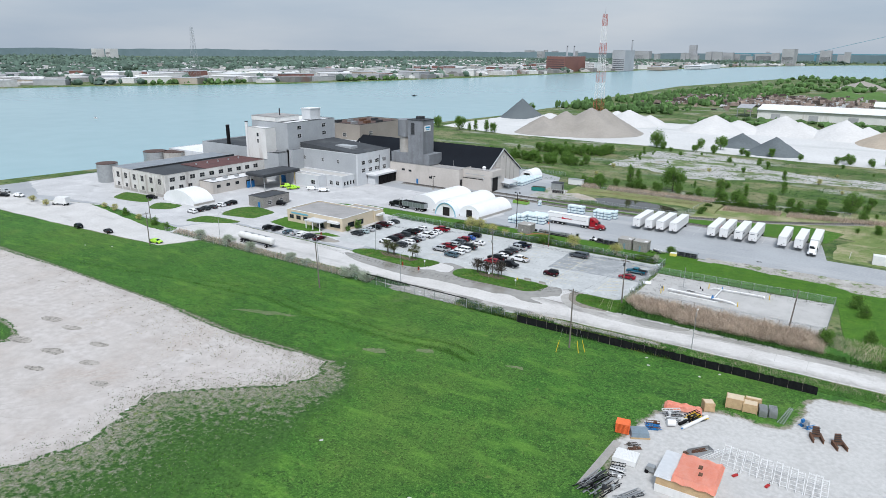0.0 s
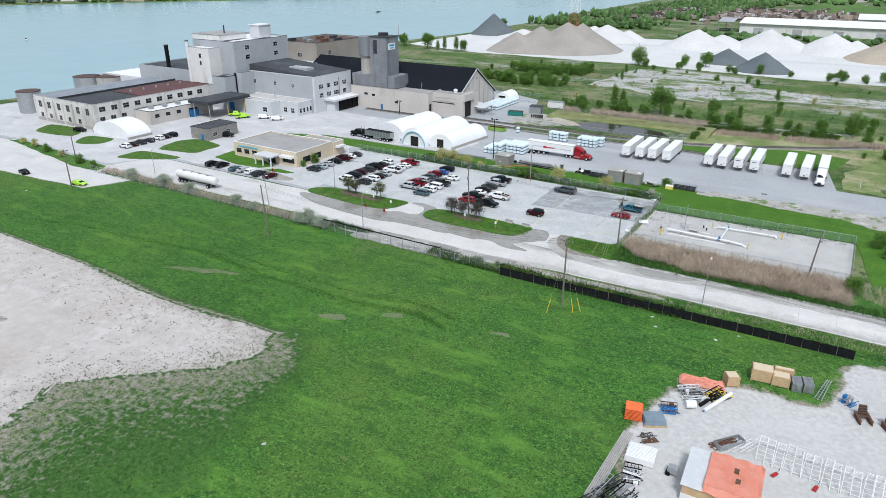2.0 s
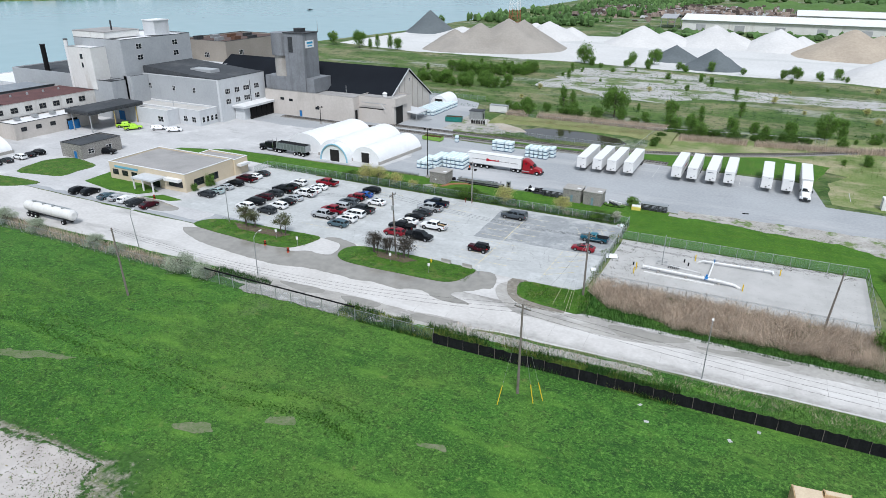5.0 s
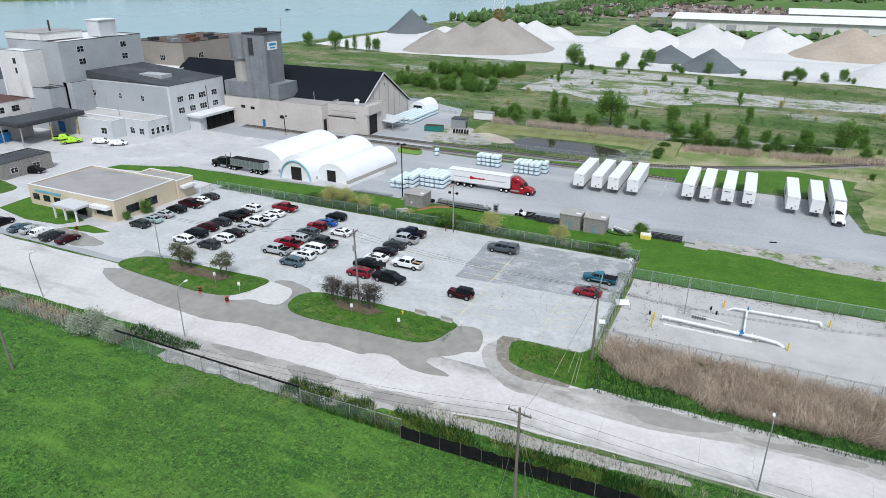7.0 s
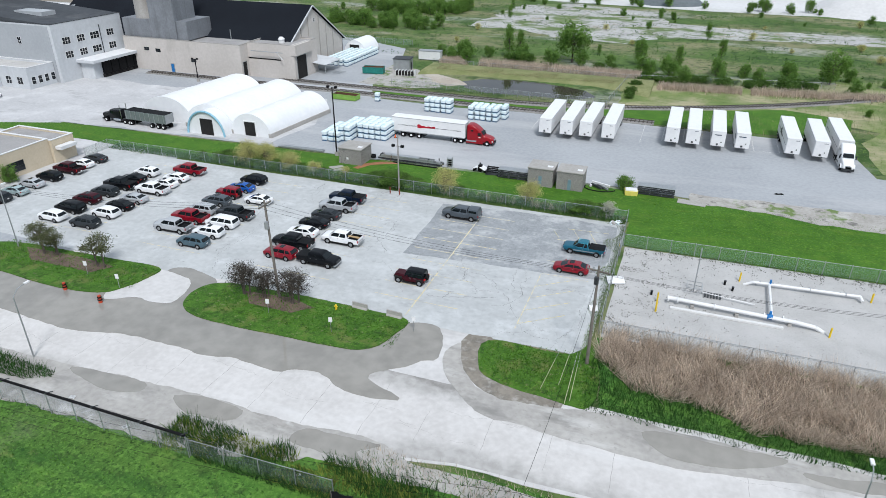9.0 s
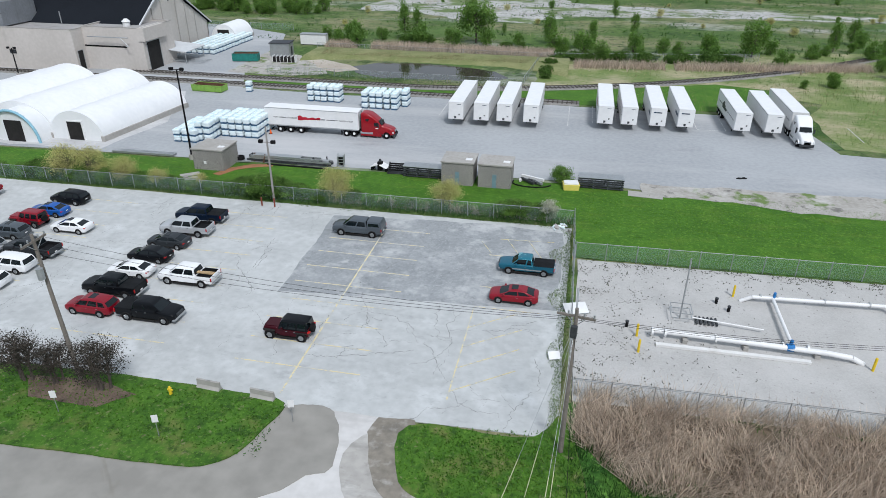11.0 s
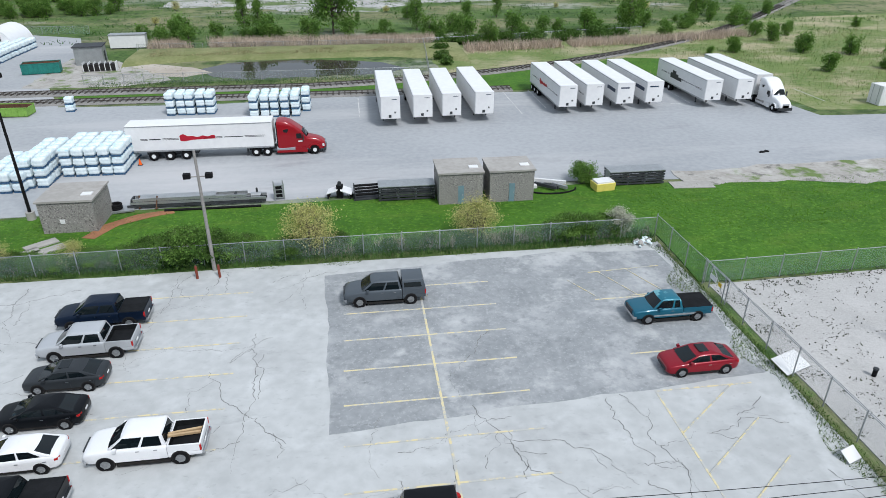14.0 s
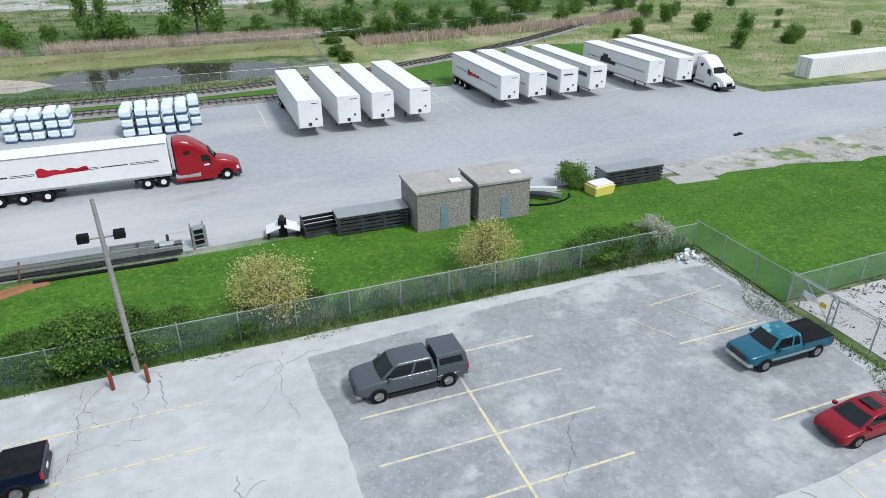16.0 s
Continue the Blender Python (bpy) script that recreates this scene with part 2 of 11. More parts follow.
STEEL = M("galvanised_steel", (0.42, 0.44, 0.45), (0.34, 0.355, 0.365), big=1, fine=6, rough=0.45, metal=0.6)
DARKSTEEL = M("dark_grey_steel", (0.06, 0.065, 0.07), (0.035, 0.038, 0.042), big=1, fine=5, rough=0.6, metal=0.2, spec=0.2)
BLACK = M("black_rubber", (0.010, 0.010, 0.011), (0.006, 0.006, 0.007), big=2, fine=9, rough=0.8, spec=0.15)
BLACKFAB = M("black_silt_fabric", (0.014, 0.015, 0.017), (0.008, 0.009, 0.010), big=0.7, fine=3, rough=0.8, bump=0.5, spec=0.12)
WHITE = layered(M("white_painted_metal", (0.72, 0.725, 0.725), (0.65, 0.655, 0.66), big=0.3, fine=2, rough=0.45, bump=0.03), (0.58, 0.57, 0.54), 0.6, 0.62, 0.85, stretch=(1, 1, 0.3), amount=0.5)
TENT = layered(M("white_tarpaulin", (0.74, 0.75, 0.76), (0.68, 0.695, 0.71), big=0.2, fine=1.2, rough=0.5, bump=0.25), (0.62, 0.65, 0.67), 0.35, 0.6, 0.8, amount=0.5)
BEIGE = layered(layered(M("beige_render", (0.54, 0.505, 0.475), (0.47, 0.44, 0.41), big=0.12, fine=1.5, bump=0.08), (0.28, 0.255, 0.225), 0.12, 0.58, 0.75, stretch=(1, 1, 0.22), amount=0.6), (0.50, 0.475, 0.44), 0.4, 0.6, 0.8, amount=0.5)
GREYWALL = layered(M("grey_painted_block", (0.38, 0.40, 0.42), (0.33, 0.35, 0.37), big=0.15, fine=1.4, bump=0.07), (0.21, 0.215, 0.225), 0.14, 0.58, 0.75, stretch=(1, 1, 0.22), amount=0.6)
PALEWALL = layered(M("pale_grey_render", (0.55, 0.57, 0.59), (0.48, 0.50, 0.52), big=0.15, fine=1.4, bump=0.07), (0.31, 0.315, 0.32), 0.13, 0.58, 0.76, stretch=(1, 1, 0.2), amount=0.6)
WHITEWALL = layered(M("white_cladding", (0.68, 0.68, 0.67), (0.60, 0.60, 0.59), big=0.15, fine=1.4, bump=0.06), (0.38, 0.34, 0.30), 0.18, 0.57, 0.72, stretch=(1, 1, 0.25), amount=0.6)
SILO = layered(M("grey_metal_cladding", (0.235, 0.25, 0.27), (0.185, 0.195, 0.21), big=0.3, fine=2, rough=0.55, metal=0.2, bump=0.06), (0.09, 0.095, 0.10), 0.3, 0.55, 0.75, stretch=(2, 2, 0.12), amount=0.7)
CONC = layered(M("stained_concrete", (0.38, 0.365, 0.345), (0.31, 0.30, 0.28), big=0.25, fine=2, bump=0.15), (0.21, 0.19, 0.17), 0.3, 0.56, 0.74, stretch=(1, 1, 0.25), amount=0.6)
BLOCK = layered(layered(layered(M("exposed_aggregate_wall", (0.27, 0.26, 0.245), (0.22, 0.215, 0.205), big=0.2, fine=5, bump=0.5), (0.15, 0.14, 0.13), 0.3, 0.58, 0.75, amount=0.5), (0.07, 0.065, 0.06), 7.0, 0.53, 0.60, amount=0.8), (0.46, 0.44, 0.41), 8.5, 0.56, 0.63, amount=0.8)
ROOFBLACK = layered(M("black_roof_membrane", (0.075, 0.082, 0.090), (0.055, 0.060, 0.067), big=0.1, fine=1, rough=0.9, bump=0.1, spec=0.08), (0.13, 0.135, 0.14), 0.1, 0.55, 0.72, amount=0.6)
BARNROOF = layered(M("black_shingle_roof", (0.014, 0.017, 0.022), (0.011, 0.013, 0.017), big=0.1, fine=3, rough=0.9, bump=0.15, spec=0.05), (0.03, 0.034, 0.04), 0.06, 0.6, 0.75, stretch=(0.2, 1, 1), amount=0.6)
ROOFGREY = layered(M("gravel_roof", (0.34, 0.33, 0.325), (0.27, 0.265, 0.26), big=0.2, fine=3, bump=0.3), (0.20, 0.19, 0.185), 0.15, 0.55, 0.72, amount=0.7)
ROOFWHITE = M("white_roof_membrane", (0.76, 0.765, 0.77), (0.66, 0.67, 0.68), big=0.3, fine=2, rough=0.5)
ROOFBROWN = M("dark_brown_roof", (0.11, 0.07, 0.06), (0.075, 0.05, 0.045), big=0.2, fine=2, bump=0.2)
CREAM = layered(M("cream_brick", (0.58, 0.50, 0.38), (0.52, 0.445, 0.33), big=0.3, fine=3, bump=0.1), (0.36, 0.30, 0.22), 0.4, 0.6, 0.8, amount=0.4)
GLASS = M("dark_window_glass", (0.018, 0.022, 0.026), (0.012, 0.015, 0.018), big=0.4, fine=1, rough=0.06, bump=0.0, spec=0.4)
CARGLASS = M("car_glass", (0.006, 0.011, 0.013), (0.005, 0.008, 0.010), big=0.4, fine=1, rough=0.04, bump=0.0, spec=0.35)
# near-black that stands for shade inside openings and recesses; also plain dark trim
DARK = M("interior_shade_and_trim", (0.02, 0.019, 0.018), (0.013, 0.012, 0.012), big=0.5, fine=2)
YELLOW = M("yellow_paint", (0.72, 0.52, 0.03), (0.62, 0.43, 0.025), big=1, fine=6, rough=0.6)
LINE = M("worn_yellow_line", (0.62, 0.54, 0.32), (0.42, 0.425, 0.41), big=1.2, fine=6, rough=0.85, mix=(0.46, 0.54))
ORANGE = M("orange_plastic", (0.85, 0.13, 0.02), (0.72, 0.10, 0.015), big=1, fine=4, rough=0.5)
ORANGETARP = layered(M("orange_tarpaulin", (0.94, 0.47, 0.36), (0.90, 0.38, 0.27), big=0.6, fine=3, rough=0.55, bump=0.3), (0.95, 0.55, 0.44), 0.6, 0.5, 0.7, amount=0.6)
BLUE = M("blue_paint", (0.02, 0.18, 0.45), (0.015, 0.13, 0.35), big=1, fine=5, rough=0.5)
TEAL = M("teal_skip_paint", (0.02, 0.20, 0.17), (0.015, 0.14, 0.12), big=1, fine=5, rough=0.6)
GREENSKIP = M("green_skip_paint", (0.22, 0.40, 0.08), (0.16, 0.30, 0.06), big=1, fine=5, rough=0.6)
BAG = layered(M("white_bulk_bag", (0.74, 0.81, 0.83), (0.62, 0.72, 0.75), big=1.2, fine=5, rough=0.45, bump=0.35), (0.36, 0.62, 0.70), 1.6, 0.53, 0.66, amount=0.7)
PALLET = M("blue_pallet", (0.05, 0.12, 0.22), (0.035, 0.08, 0.15), big=2, fine=6)
CHROME = M("chrome", (0.62, 0.63, 0.64), (0.5, 0.51, 0.52), big=2, fine=5, rough=0.15, metal=1.0)
RIM = M("alloy_rim", (0.42, 0.43, 0.44), (0.30, 0.31, 0.32), big=3, fine=9, rough=0.3, metal=0.8)
REDLAMP = M("red_lamp", (0.45, 0.015, 0.015), (0.35, 0.01, 0.01), big=3, fine=9, rough=0.2)
CLEARLAMP = M("clear_lamp", (0.65, 0.67, 0.68), (0.5, 0.52, 0.53), big=3, fine=9, rough=0.12)
REED = M("dry_reed", (0.62, 0.52, 0.42), (0.42, 0.34, 0.27), big=0.4, fine=3, rough=0.9, island=0.5)
GREENREED = M("green_reed", (0.075, 0.165, 0.034), (0.04, 0.10, 0.02), big=0.4, fine=3, rough=0.9, island=0.35)
DEEPLEAF = M("deep_green_leaf", (0.10, 0.19, 0.035), (0.05, 0.11, 0.02), big=0.5, fine=3, rough=0.7, island=0.45)
TWIGLEAF = M("sparse_bronze_leaf", (0.095, 0.115, 0.04), (0.05, 0.055, 0.024), big=0.5, fine=3, rough=0.7, island=0.4)
LEAF = M("fresh_leaf", (0.17, 0.30, 0.06), (0.085, 0.185, 0.034), big=0.5, fine=3, rough=0.7, island=0.4)
YELLOWLEAF = M("spring_yellow_leaf", (0.60, 0.56, 0.26), (0.42, 0.42, 0.14), big=0.5, fine=3, rough=0.7, island=0.4)
DARKLEAF = M("dark_bud_leaf", (0.040, 0.036, 0.026), (0.020, 0.019, 0.015), big=0.5, fine=3, rough=0.8, island=0.4)
OLIVE = M("silvery_leaf", (0.46, 0.51, 0.41), (0.34, 0.39, 0.29), big=0.5, fine=3, rough=0.8, island=0.35)
BLOSSOM = M("white_blossom", (0.55, 0.55, 0.46), (0.38, 0.40, 0.30), big=0.5, fine=3, rough=0.8, island=0.35)
BARK = M("grey_bark", (0.12, 0.10, 0.085), (0.08, 0.065, 0.055), big=2, fine=9, bump=0.6)
# paler and bluer than the near leaves: distance haze is put into this colour
FARWOOD = M("haze_tinted_woodland", (0.10, 0.15, 0.115), (0.07, 0.11, 0.09), big=0.01, fine=0.12, rough=0.95, island=0.35)
PILEGREY = layered(M("grey_aggregate", (0.33, 0.305, 0.275), (0.26, 0.24, 0.215), big=0.06, fine=0.9, bump=0.5), (0.24, 0.225, 0.21), 0.05, 0.55, 0.7, amount=0.6)
PILEDARK = M("dark_slag", (0.125, 0.145, 0.155), (0.095, 0.112, 0.122), big=0.06, fine=0.9, bump=0.4)
PILEWHITE = M("white_limestone", (0.58, 0.575, 0.57), (0.50, 0.495, 0.49), big=0.05, fine=0.7, bump=0.4)
PILETAN = M("tan_aggregate", (0.42, 0.36, 0.29), (0.33, 0.28, 0.225), big=0.05, fine=0.7, bump=0.4)


def leafy(m, share=0.4):
    """Leaves let some light through."""
    n, l = m.node_tree.nodes, m.node_tree.links
    b, tr, mx = n["Principled BSDF"], n.new("ShaderNodeBsdfTranslucent"), n.new("ShaderNodeMixShader")
    mx.inputs["Fac"].default_value = share
    l.new(b.inputs["Base Color"].links[0].from_socket, tr.inputs["Color"])
    l.new(b.outputs[0], mx.inputs[1])
    l.new(tr.outputs[0], mx.inputs[2])
    l.new(mx.outputs[0], n["Material Output"].inputs["Surface"])
    return m


for m_ in (DEEPLEAF, LEAF, YELLOWLEAF, OLIVE, BLOSSOM, REED, GREENREED):
    leafy(m_)


def mesh_fabric(name, col, opacity):
    """Woven wire: see-through between crossing strands."""
    m = material(name, col, tuple(c * 0.8 for c in col), big=0.5, fine=3, rough=0.5, bump=0)
    n, l = m.node_tree.nodes, m.node_tree.links
    tr, mx, b = n.new("ShaderNodeBsdfTransparent"), n.new("ShaderNodeMixShader"), n["Principled BSDF"]
    nz = n.new("ShaderNodeTexNoise")
    nz.inputs["Scale"].default_value = 9.0
    tc = n.new("ShaderNodeTexCoord")
    l.new(tc.outputs["Object"], nz.inputs["Vector"])
    mr = n.new("ShaderNodeMapRange")
    mr.inputs["From Min"].default_value, mr.inputs["From Max"].default_value = 0.35, 0.65
    mr.inputs["To Min"].default_value, mr.inputs["To Max"].default_value = opacity * 0.6, min(1, opacity * 1.4)
    l.new(nz.outputs["Fac"], mr.inputs["Value"])
    l.new(mr.outputs[0], mx.inputs["Fac"])
    l.new(tr.outputs[0], mx.inputs[1])
    l.new(b.outputs[0], mx.inputs[2])
    l.new(mx.outputs[0], n["Material Output"].inputs["Surface"])
    return m


CHAIN = mesh_fabric("chain_link_wire", (0.30, 0.36, 0.36), 0.09)
GREENCHAIN = mesh_fabric("green_chain_link_wire", (0.20, 0.30, 0.25), 0.16)


# ---- building blocks ----
def box(bm, x0, x1, y0, y1, z0, z1, taper=0.0):
    """A box, its top drawn in by taper."""
    a = taper
    v = [bm.verts.new(p) for p in ((x0, y0, z0), (x1, y0, z0), (x1, y1, z0), (x0, y1, z0), (x0 + a, y0 + a, z1), (x1 - a, y0 + a, z1), (x1 - a, y1 - a, z1), (x0 + a, y1 - a, z1))]
    for f in ((3, 2, 1, 0), (4, 5, 6, 7), (0, 1, 5, 4), (1, 2, 6, 5), (2, 3, 7, 6), (3, 0, 4, 7)):
        bm.faces.new([v[i] for i in f])


def beam(bm, a, b, r, n=6, r2=None):
    """A round bar from a to b."""
    a, b = Vector(a), Vector(b)
    r2 = r if r2 is None else r2
    d = (b - a).normalized()
    u = d.orthogonal().normalized()
    w = d.cross(u)
    ra = [bm.verts.new(a + (u * math.cos(k * 2 * math.pi / n) + w * math.sin(k * 2 * math.pi / n)) * r) for k in range(n)]
    rb = [bm.verts.new(b + (u * math.cos(k * 2 * math.pi / n) + w * math.sin(k * 2 * math.pi / n)) * r2) for k in range(n)]
    for k in range(n):
        bm.faces.new((ra[k], ra[(k + 1) % n], rb[(k + 1) % n], rb[k]))
    bm.faces.new(ra[::-1])
    bm.faces.new(rb)


def loft(bm, rings):
    """A closed skin over rings of points, one after another."""
    vs = [[bm.verts.new(p) for p in r] for r in rings]
    n = len(vs[0])
    for a, b in zip(vs, vs[1:]):
        for k in range(n):
            bm.faces.new((a[k], a[(k + 1) % n], b[(k + 1) % n], b[k]))
    bm.faces.new(vs[0][::-1])
    bm.faces.new(vs[-1])


def tube(bm, pts, r, n=6):
    """A bent pipe through points lying level."""
    rings = []
    for k, p in enumerate(pts):
        d = Vector(pts[min(k + 1, len(pts) - 1)]) - Vector(pts[max(k - 1, 0)])
        s = d.cross(Vector((0, 0, 1))).normalized()
        rings.append([tuple(Vector(p) + s * (r * math.cos(2 * math.pi * j / n)) + Vector((0, 0, r * math.sin(2 * math.pi * j / n)))) for j in range(n)])
    loft(bm, rings)


def prism(bm, pts, z0, z1):
    """An upright prism over a plan outline."""
    a = [bm.verts.new((x, y, z0)) for x, y in pts]
    b = [bm.verts.new((x, y, z1)) for x, y in pts]
    n = len(pts)
    for k in range(n):
        bm.faces.new((a[k], a[(k + 1) % n], b[(k + 1) % n], b[k]))
    bm.faces.new(b)
    bm.faces.new(a[::-1])


def finish(bm, name, mat, smooth=0.0):
    bmesh.ops.recalc_face_normals(bm, faces=bm.faces)
    me = bpy.data.meshes.new(name)
    bm.to_mesh(me)
    bm.free()
    if mat:
        me.materials.append(mat)
    if smooth:
        me.shade_smooth()
        me.set_sharp_from_angle(angle=smooth)
    return me


def part(name, bm, mat, parent=None, label="", smooth=0.0):
    me = bm if isinstance(bm, bpy.types.Mesh) else finish(bm, name, mat, smooth)
    ob = new(name, me)
    if parent:
        ob.parent = parent
    if label:
        tagged(ob, label)
    return ob


def lie(x, y):
    """Where a point of the plan south of the car park lies: that strip runs a little further north towards the east."""
    a = np.interp(x, (-130, -97, -60, -28, 10), (1.6, 1.6, 2.0, 3.0, 3.8))
    w = np.interp(y, (60, 112, 131, 156, 166), (0.4, 0.6, 1, 1, 0)) if x < -49.3 else np.interp(y, (60, 112, 131, 156, 163.6, 168), (0.4, 0.6, 1, 1, 0.75, 0))
    return x, y + float(a * w)


def thing(name, label, category, x=0, y=0, z=0, rz=0, group="", kind="", settled=False):
    ob = new(name)
    if (x or y) and not settled:
        x, y = lie(x, y)
    ob.matrix_world = pose(x, y, z, 0, 0, rz)
    return tagged(ob, label, category, group, kind)


def B(fn, *a, **k):
    bm = bmesh.new()
    fn(bm, *a, **k)
    return bm


def boxes(*bs):
    bm = bmesh.new()
    for b in bs:
        box(bm, *b)
    return bm


def beams(*bs):
    bm = bmesh.new()
    for b in bs:
        beam(bm, *b)
    return bm


def outline(pts, rough=0.0, step=3.0, seed=0):
    """A closed outline, cut into short steps and made uneven by rough metres."""
    if not rough:
        return list(pts)
    out = []
    for (x0, y0), (x1, y1) in zip(pts, list(pts[1:]) + [pts[0]]):
        n = max(1, int(math.hypot(x1 - x0, y1 - y0) / step))
        for k in range(n):
            x, y = x0 + (x1 - x0) * k / n, y0 + (y1 - y0) * k / n
            v = noise.noise_vector(Vector((x * 0.23 + seed, y * 0.23, seed))) + 0.6 * noise.noise_vector(Vector((x * 0.9, y * 0.9 + seed, 3)))
            out.append((x + v.x * rough, y + v.y * rough))
    return out


def curvy(pts, n=4):
    """A closed outline rounded through its points."""
    out = []
    for k in range(len(pts)):
        a, b, c, d = (pts[(k + j) % len(pts)] for j in (-1, 0, 1, 2))
        for t in (q / n for q in range(n)):
            out.append(tuple(b[j] + 0.5 * t * ((c[j] - a[j]) + t * (2 * a[j] - 5 * b[j] + 4 * c[j] - d[j] + t * (3 * (b[j] - c[j]) + d[j] - a[j]))) for j in (0, 1)))
    return out


def slab(name, pts, z, mat, label, category, rough=0.0, step=3.0, depth=0.3, kind="structure", settled=False):
    """A piece of paving or lawn: a plate whose top is at z."""
    bm = bmesh.new()
    prism(bm, [q if settled else lie(*q) for q in outline(pts, rough, step, len(name))], z - depth, z)
    return tagged(part(name, bm, mat), label, category, kind=kind)


# ---- ground and water ----
NEAR_BANK = [(-2600, -2600), (-900, -1200), (-470, -300), (-380, 20), (-349, 139), (-345, 169), (-342, 187), (-333, 208), (-345, 250), (-350, 300), (-345, 380), (-335, 470), (-322, 560), (-318, 600), (-322, 673), (-318, 740), (-330, 830), (-340, 1270), (-250, 1777), (0, 2081), (900, 2900), (4800, 4900)]
FAR_BANK = [(-4600, -2500), (-1900, -600), (-1330, 150), (-1135, 475), (-1105, 580), (-1031, 708), (-932, 865), (-872, 1130), (-812, 1470), (-734, 2355), (-574, 3234), (-250, 4100), (500, 4900)]


EDGE = layered(layered(layered(M("worn_yard_edge", (0.40, 0.385, 0.36), (0.30, 0.285, 0.26), big=0.3, fine=2, bump=0.5), (0.10, 0.165, 0.03), 0.3, 0.53, 0.62, amount=0.9), (0.13, 0.125, 0.115), 0.5, 0.58, 0.66, amount=0.8), (0.52, 0.51, 0.49), 0.25, 0.55, 0.7, amount=0.7)
POTHOLES = [(-155.8, 70.7, 2.7), (-147.0, 70.7, 2.4), (-133.4, 69.6, 2.1), (-138.2, 62.2, 2.7), (-126.6, 63.7, 2.1), (-116.2, 60.1, 2.0), (-150.2, 61.0, 3.0), (-133.2, 56.2, 2.0)]


def build_ground():
    bm = bmesh.new()
    near = outline(NEAR_BANK, 0)
    a = [bm.verts.new((x, y, 0)) for x, y in near]
    b = [bm.verts.new((x - 3, y + 1, -4)) for x, y in near]
    c = [bm.verts.new((x + 4, y - 2, -4)) for x, y in FAR_BANK]
    d = [bm.verts.new((x, y, 0)) for x, y in FAR_BANK]
    for p, q in ((a, b), (c, d)):
        for k in range(len(p) - 1):
            bm.faces.new((p[k], p[k + 1], q[k + 1], q[k]))
    bm.faces.new(a + [bm.verts.new(p) for p in ((4800, -4800, 0), (-2600, -4800, 0))])
    bm.faces.new(b + c[::-1])
    bm.faces.new(d + [bm.verts.new(p) for p in ((500, 4990, 0), (-4700, 4990, 0))])
    bmesh.ops.triangulate(bm, faces=bm.faces)
    return tagged(part("ground", bm, WILD), "rough open land with patchy grass and bare soil", "ground", kind="structure")


build_ground()
tagged(part("river", boxes((-4800, 4900, -3000, 4950, -2.2, -1.2)), RIVER), "wide calm blue-green river", "water", kind="structure")

slab("field", [(-420, -220), (-410, 60), (-345, 100), (-290, 113.5), (-233, 117), (-190, 120.5), (-184, 131), (-120, 134.5), (-66, 134), (220, 134), (220, -220)], 0.02, GRASS, "wide mown green field of rough grass", "grass", 0.8, 6)
PAD = [(-345, 82), (-237, 91.4), (-154, 92.6), (-114, 91), (-88, 92.3), (-84.5, 87), (-88, 80), (-105, 64), (-99, 49), (-104, 33), (-150, 8), (-345, -44)]
FRINGE = [(-84.5, 93), (-78, 86), (-77, 74), (-72, 60), (-66, 44), (-80, 18), (-150, -24), (-345, -60), (-345, -44), (-150, 8), (-104, 33), (-99, 49), (-105, 64), (-88, 80), (-84.5, 87)]


def inside(x, y, pts):
    """Signed distance to a closed outline, positive inside."""
    d, odd = 1e9, False
    for (x0, y0), (x1, y1) in zip(pts, pts[1:] + pts[:1]):
        f = max(0, min(1, ((x - x0) * (x1 - x0) + (y - y0) * (y1 - y0)) / ((x1 - x0) ** 2 + (y1 - y0) ** 2)))
        d = min(d, math.hypot(x - x0 - (x1 - x0) * f, y - y0 - (y1 - y0) * f))
        if (y0 > y) != (y1 > y) and x < (x1 - x0) * (y - y0) / (y1 - y0) + x0:
            odd = not odd
    return d if odd else -d


EARTH = field_grass("grass_worn_to_earth")
worn(EARTH, (0.050, 0.120, 0.022), (0.020, 0.066, 0.010), 0.35, 0.26, 0.14, 0.8, 1.6)
worn(EARTH, (0.17, 0.205, 0.05), (0.085, 0.155, 0.028), 0.9, 0.60, 0.05, 0.9, 2.0)
worn(EARTH, (0.29, 0.27, 0.23), (0.15, 0.15, 0.105), 0.8, 0.53, 0.08, 0.8, 2.6)
worn(EARTH, (0.38, 0.355, 0.325), (0.24, 0.225, 0.19), 1.4, 0.66, 0.05, 0.9, 3.2)
worn(EARTH, (0.020, 0.060, 0.012), (0.045, 0.115, 0.020), 1.3, 0.66, 0.04, 1.0, 3.0)
worn(EARTH, (0.465, 0.43, 0.405), (0.37, 0.34, 0.318), 0.9, 0.78, 0.03, 0.45, 0.25)
worn(EARTH, (0.50, 0.472, 0.455), (0.415, 0.386, 0.365), 0.10, 0.98, 0.06, 0.45, 0.6)
worn(EARTH, (0.43, 0.38, 0.345), (0.365, 0.325, 0.297), 0.07, 1.06, 0.06, 0.6, 1.2)
xs, ys = [-344 + 2.0 * k for k in range(148)], [-44 + 2.0 * k for k in range(71)]
me = bpy.data.meshes.new("bare_earth")
me.from_pydata([(x, y, 0.045) for x in xs for y in ys], [], [(i * 71 + j, i * 71 + 71 + j, i * 71 + 72 + j, i * 71 + j + 1) for i in range(147) for j in range(70)])
wear = []
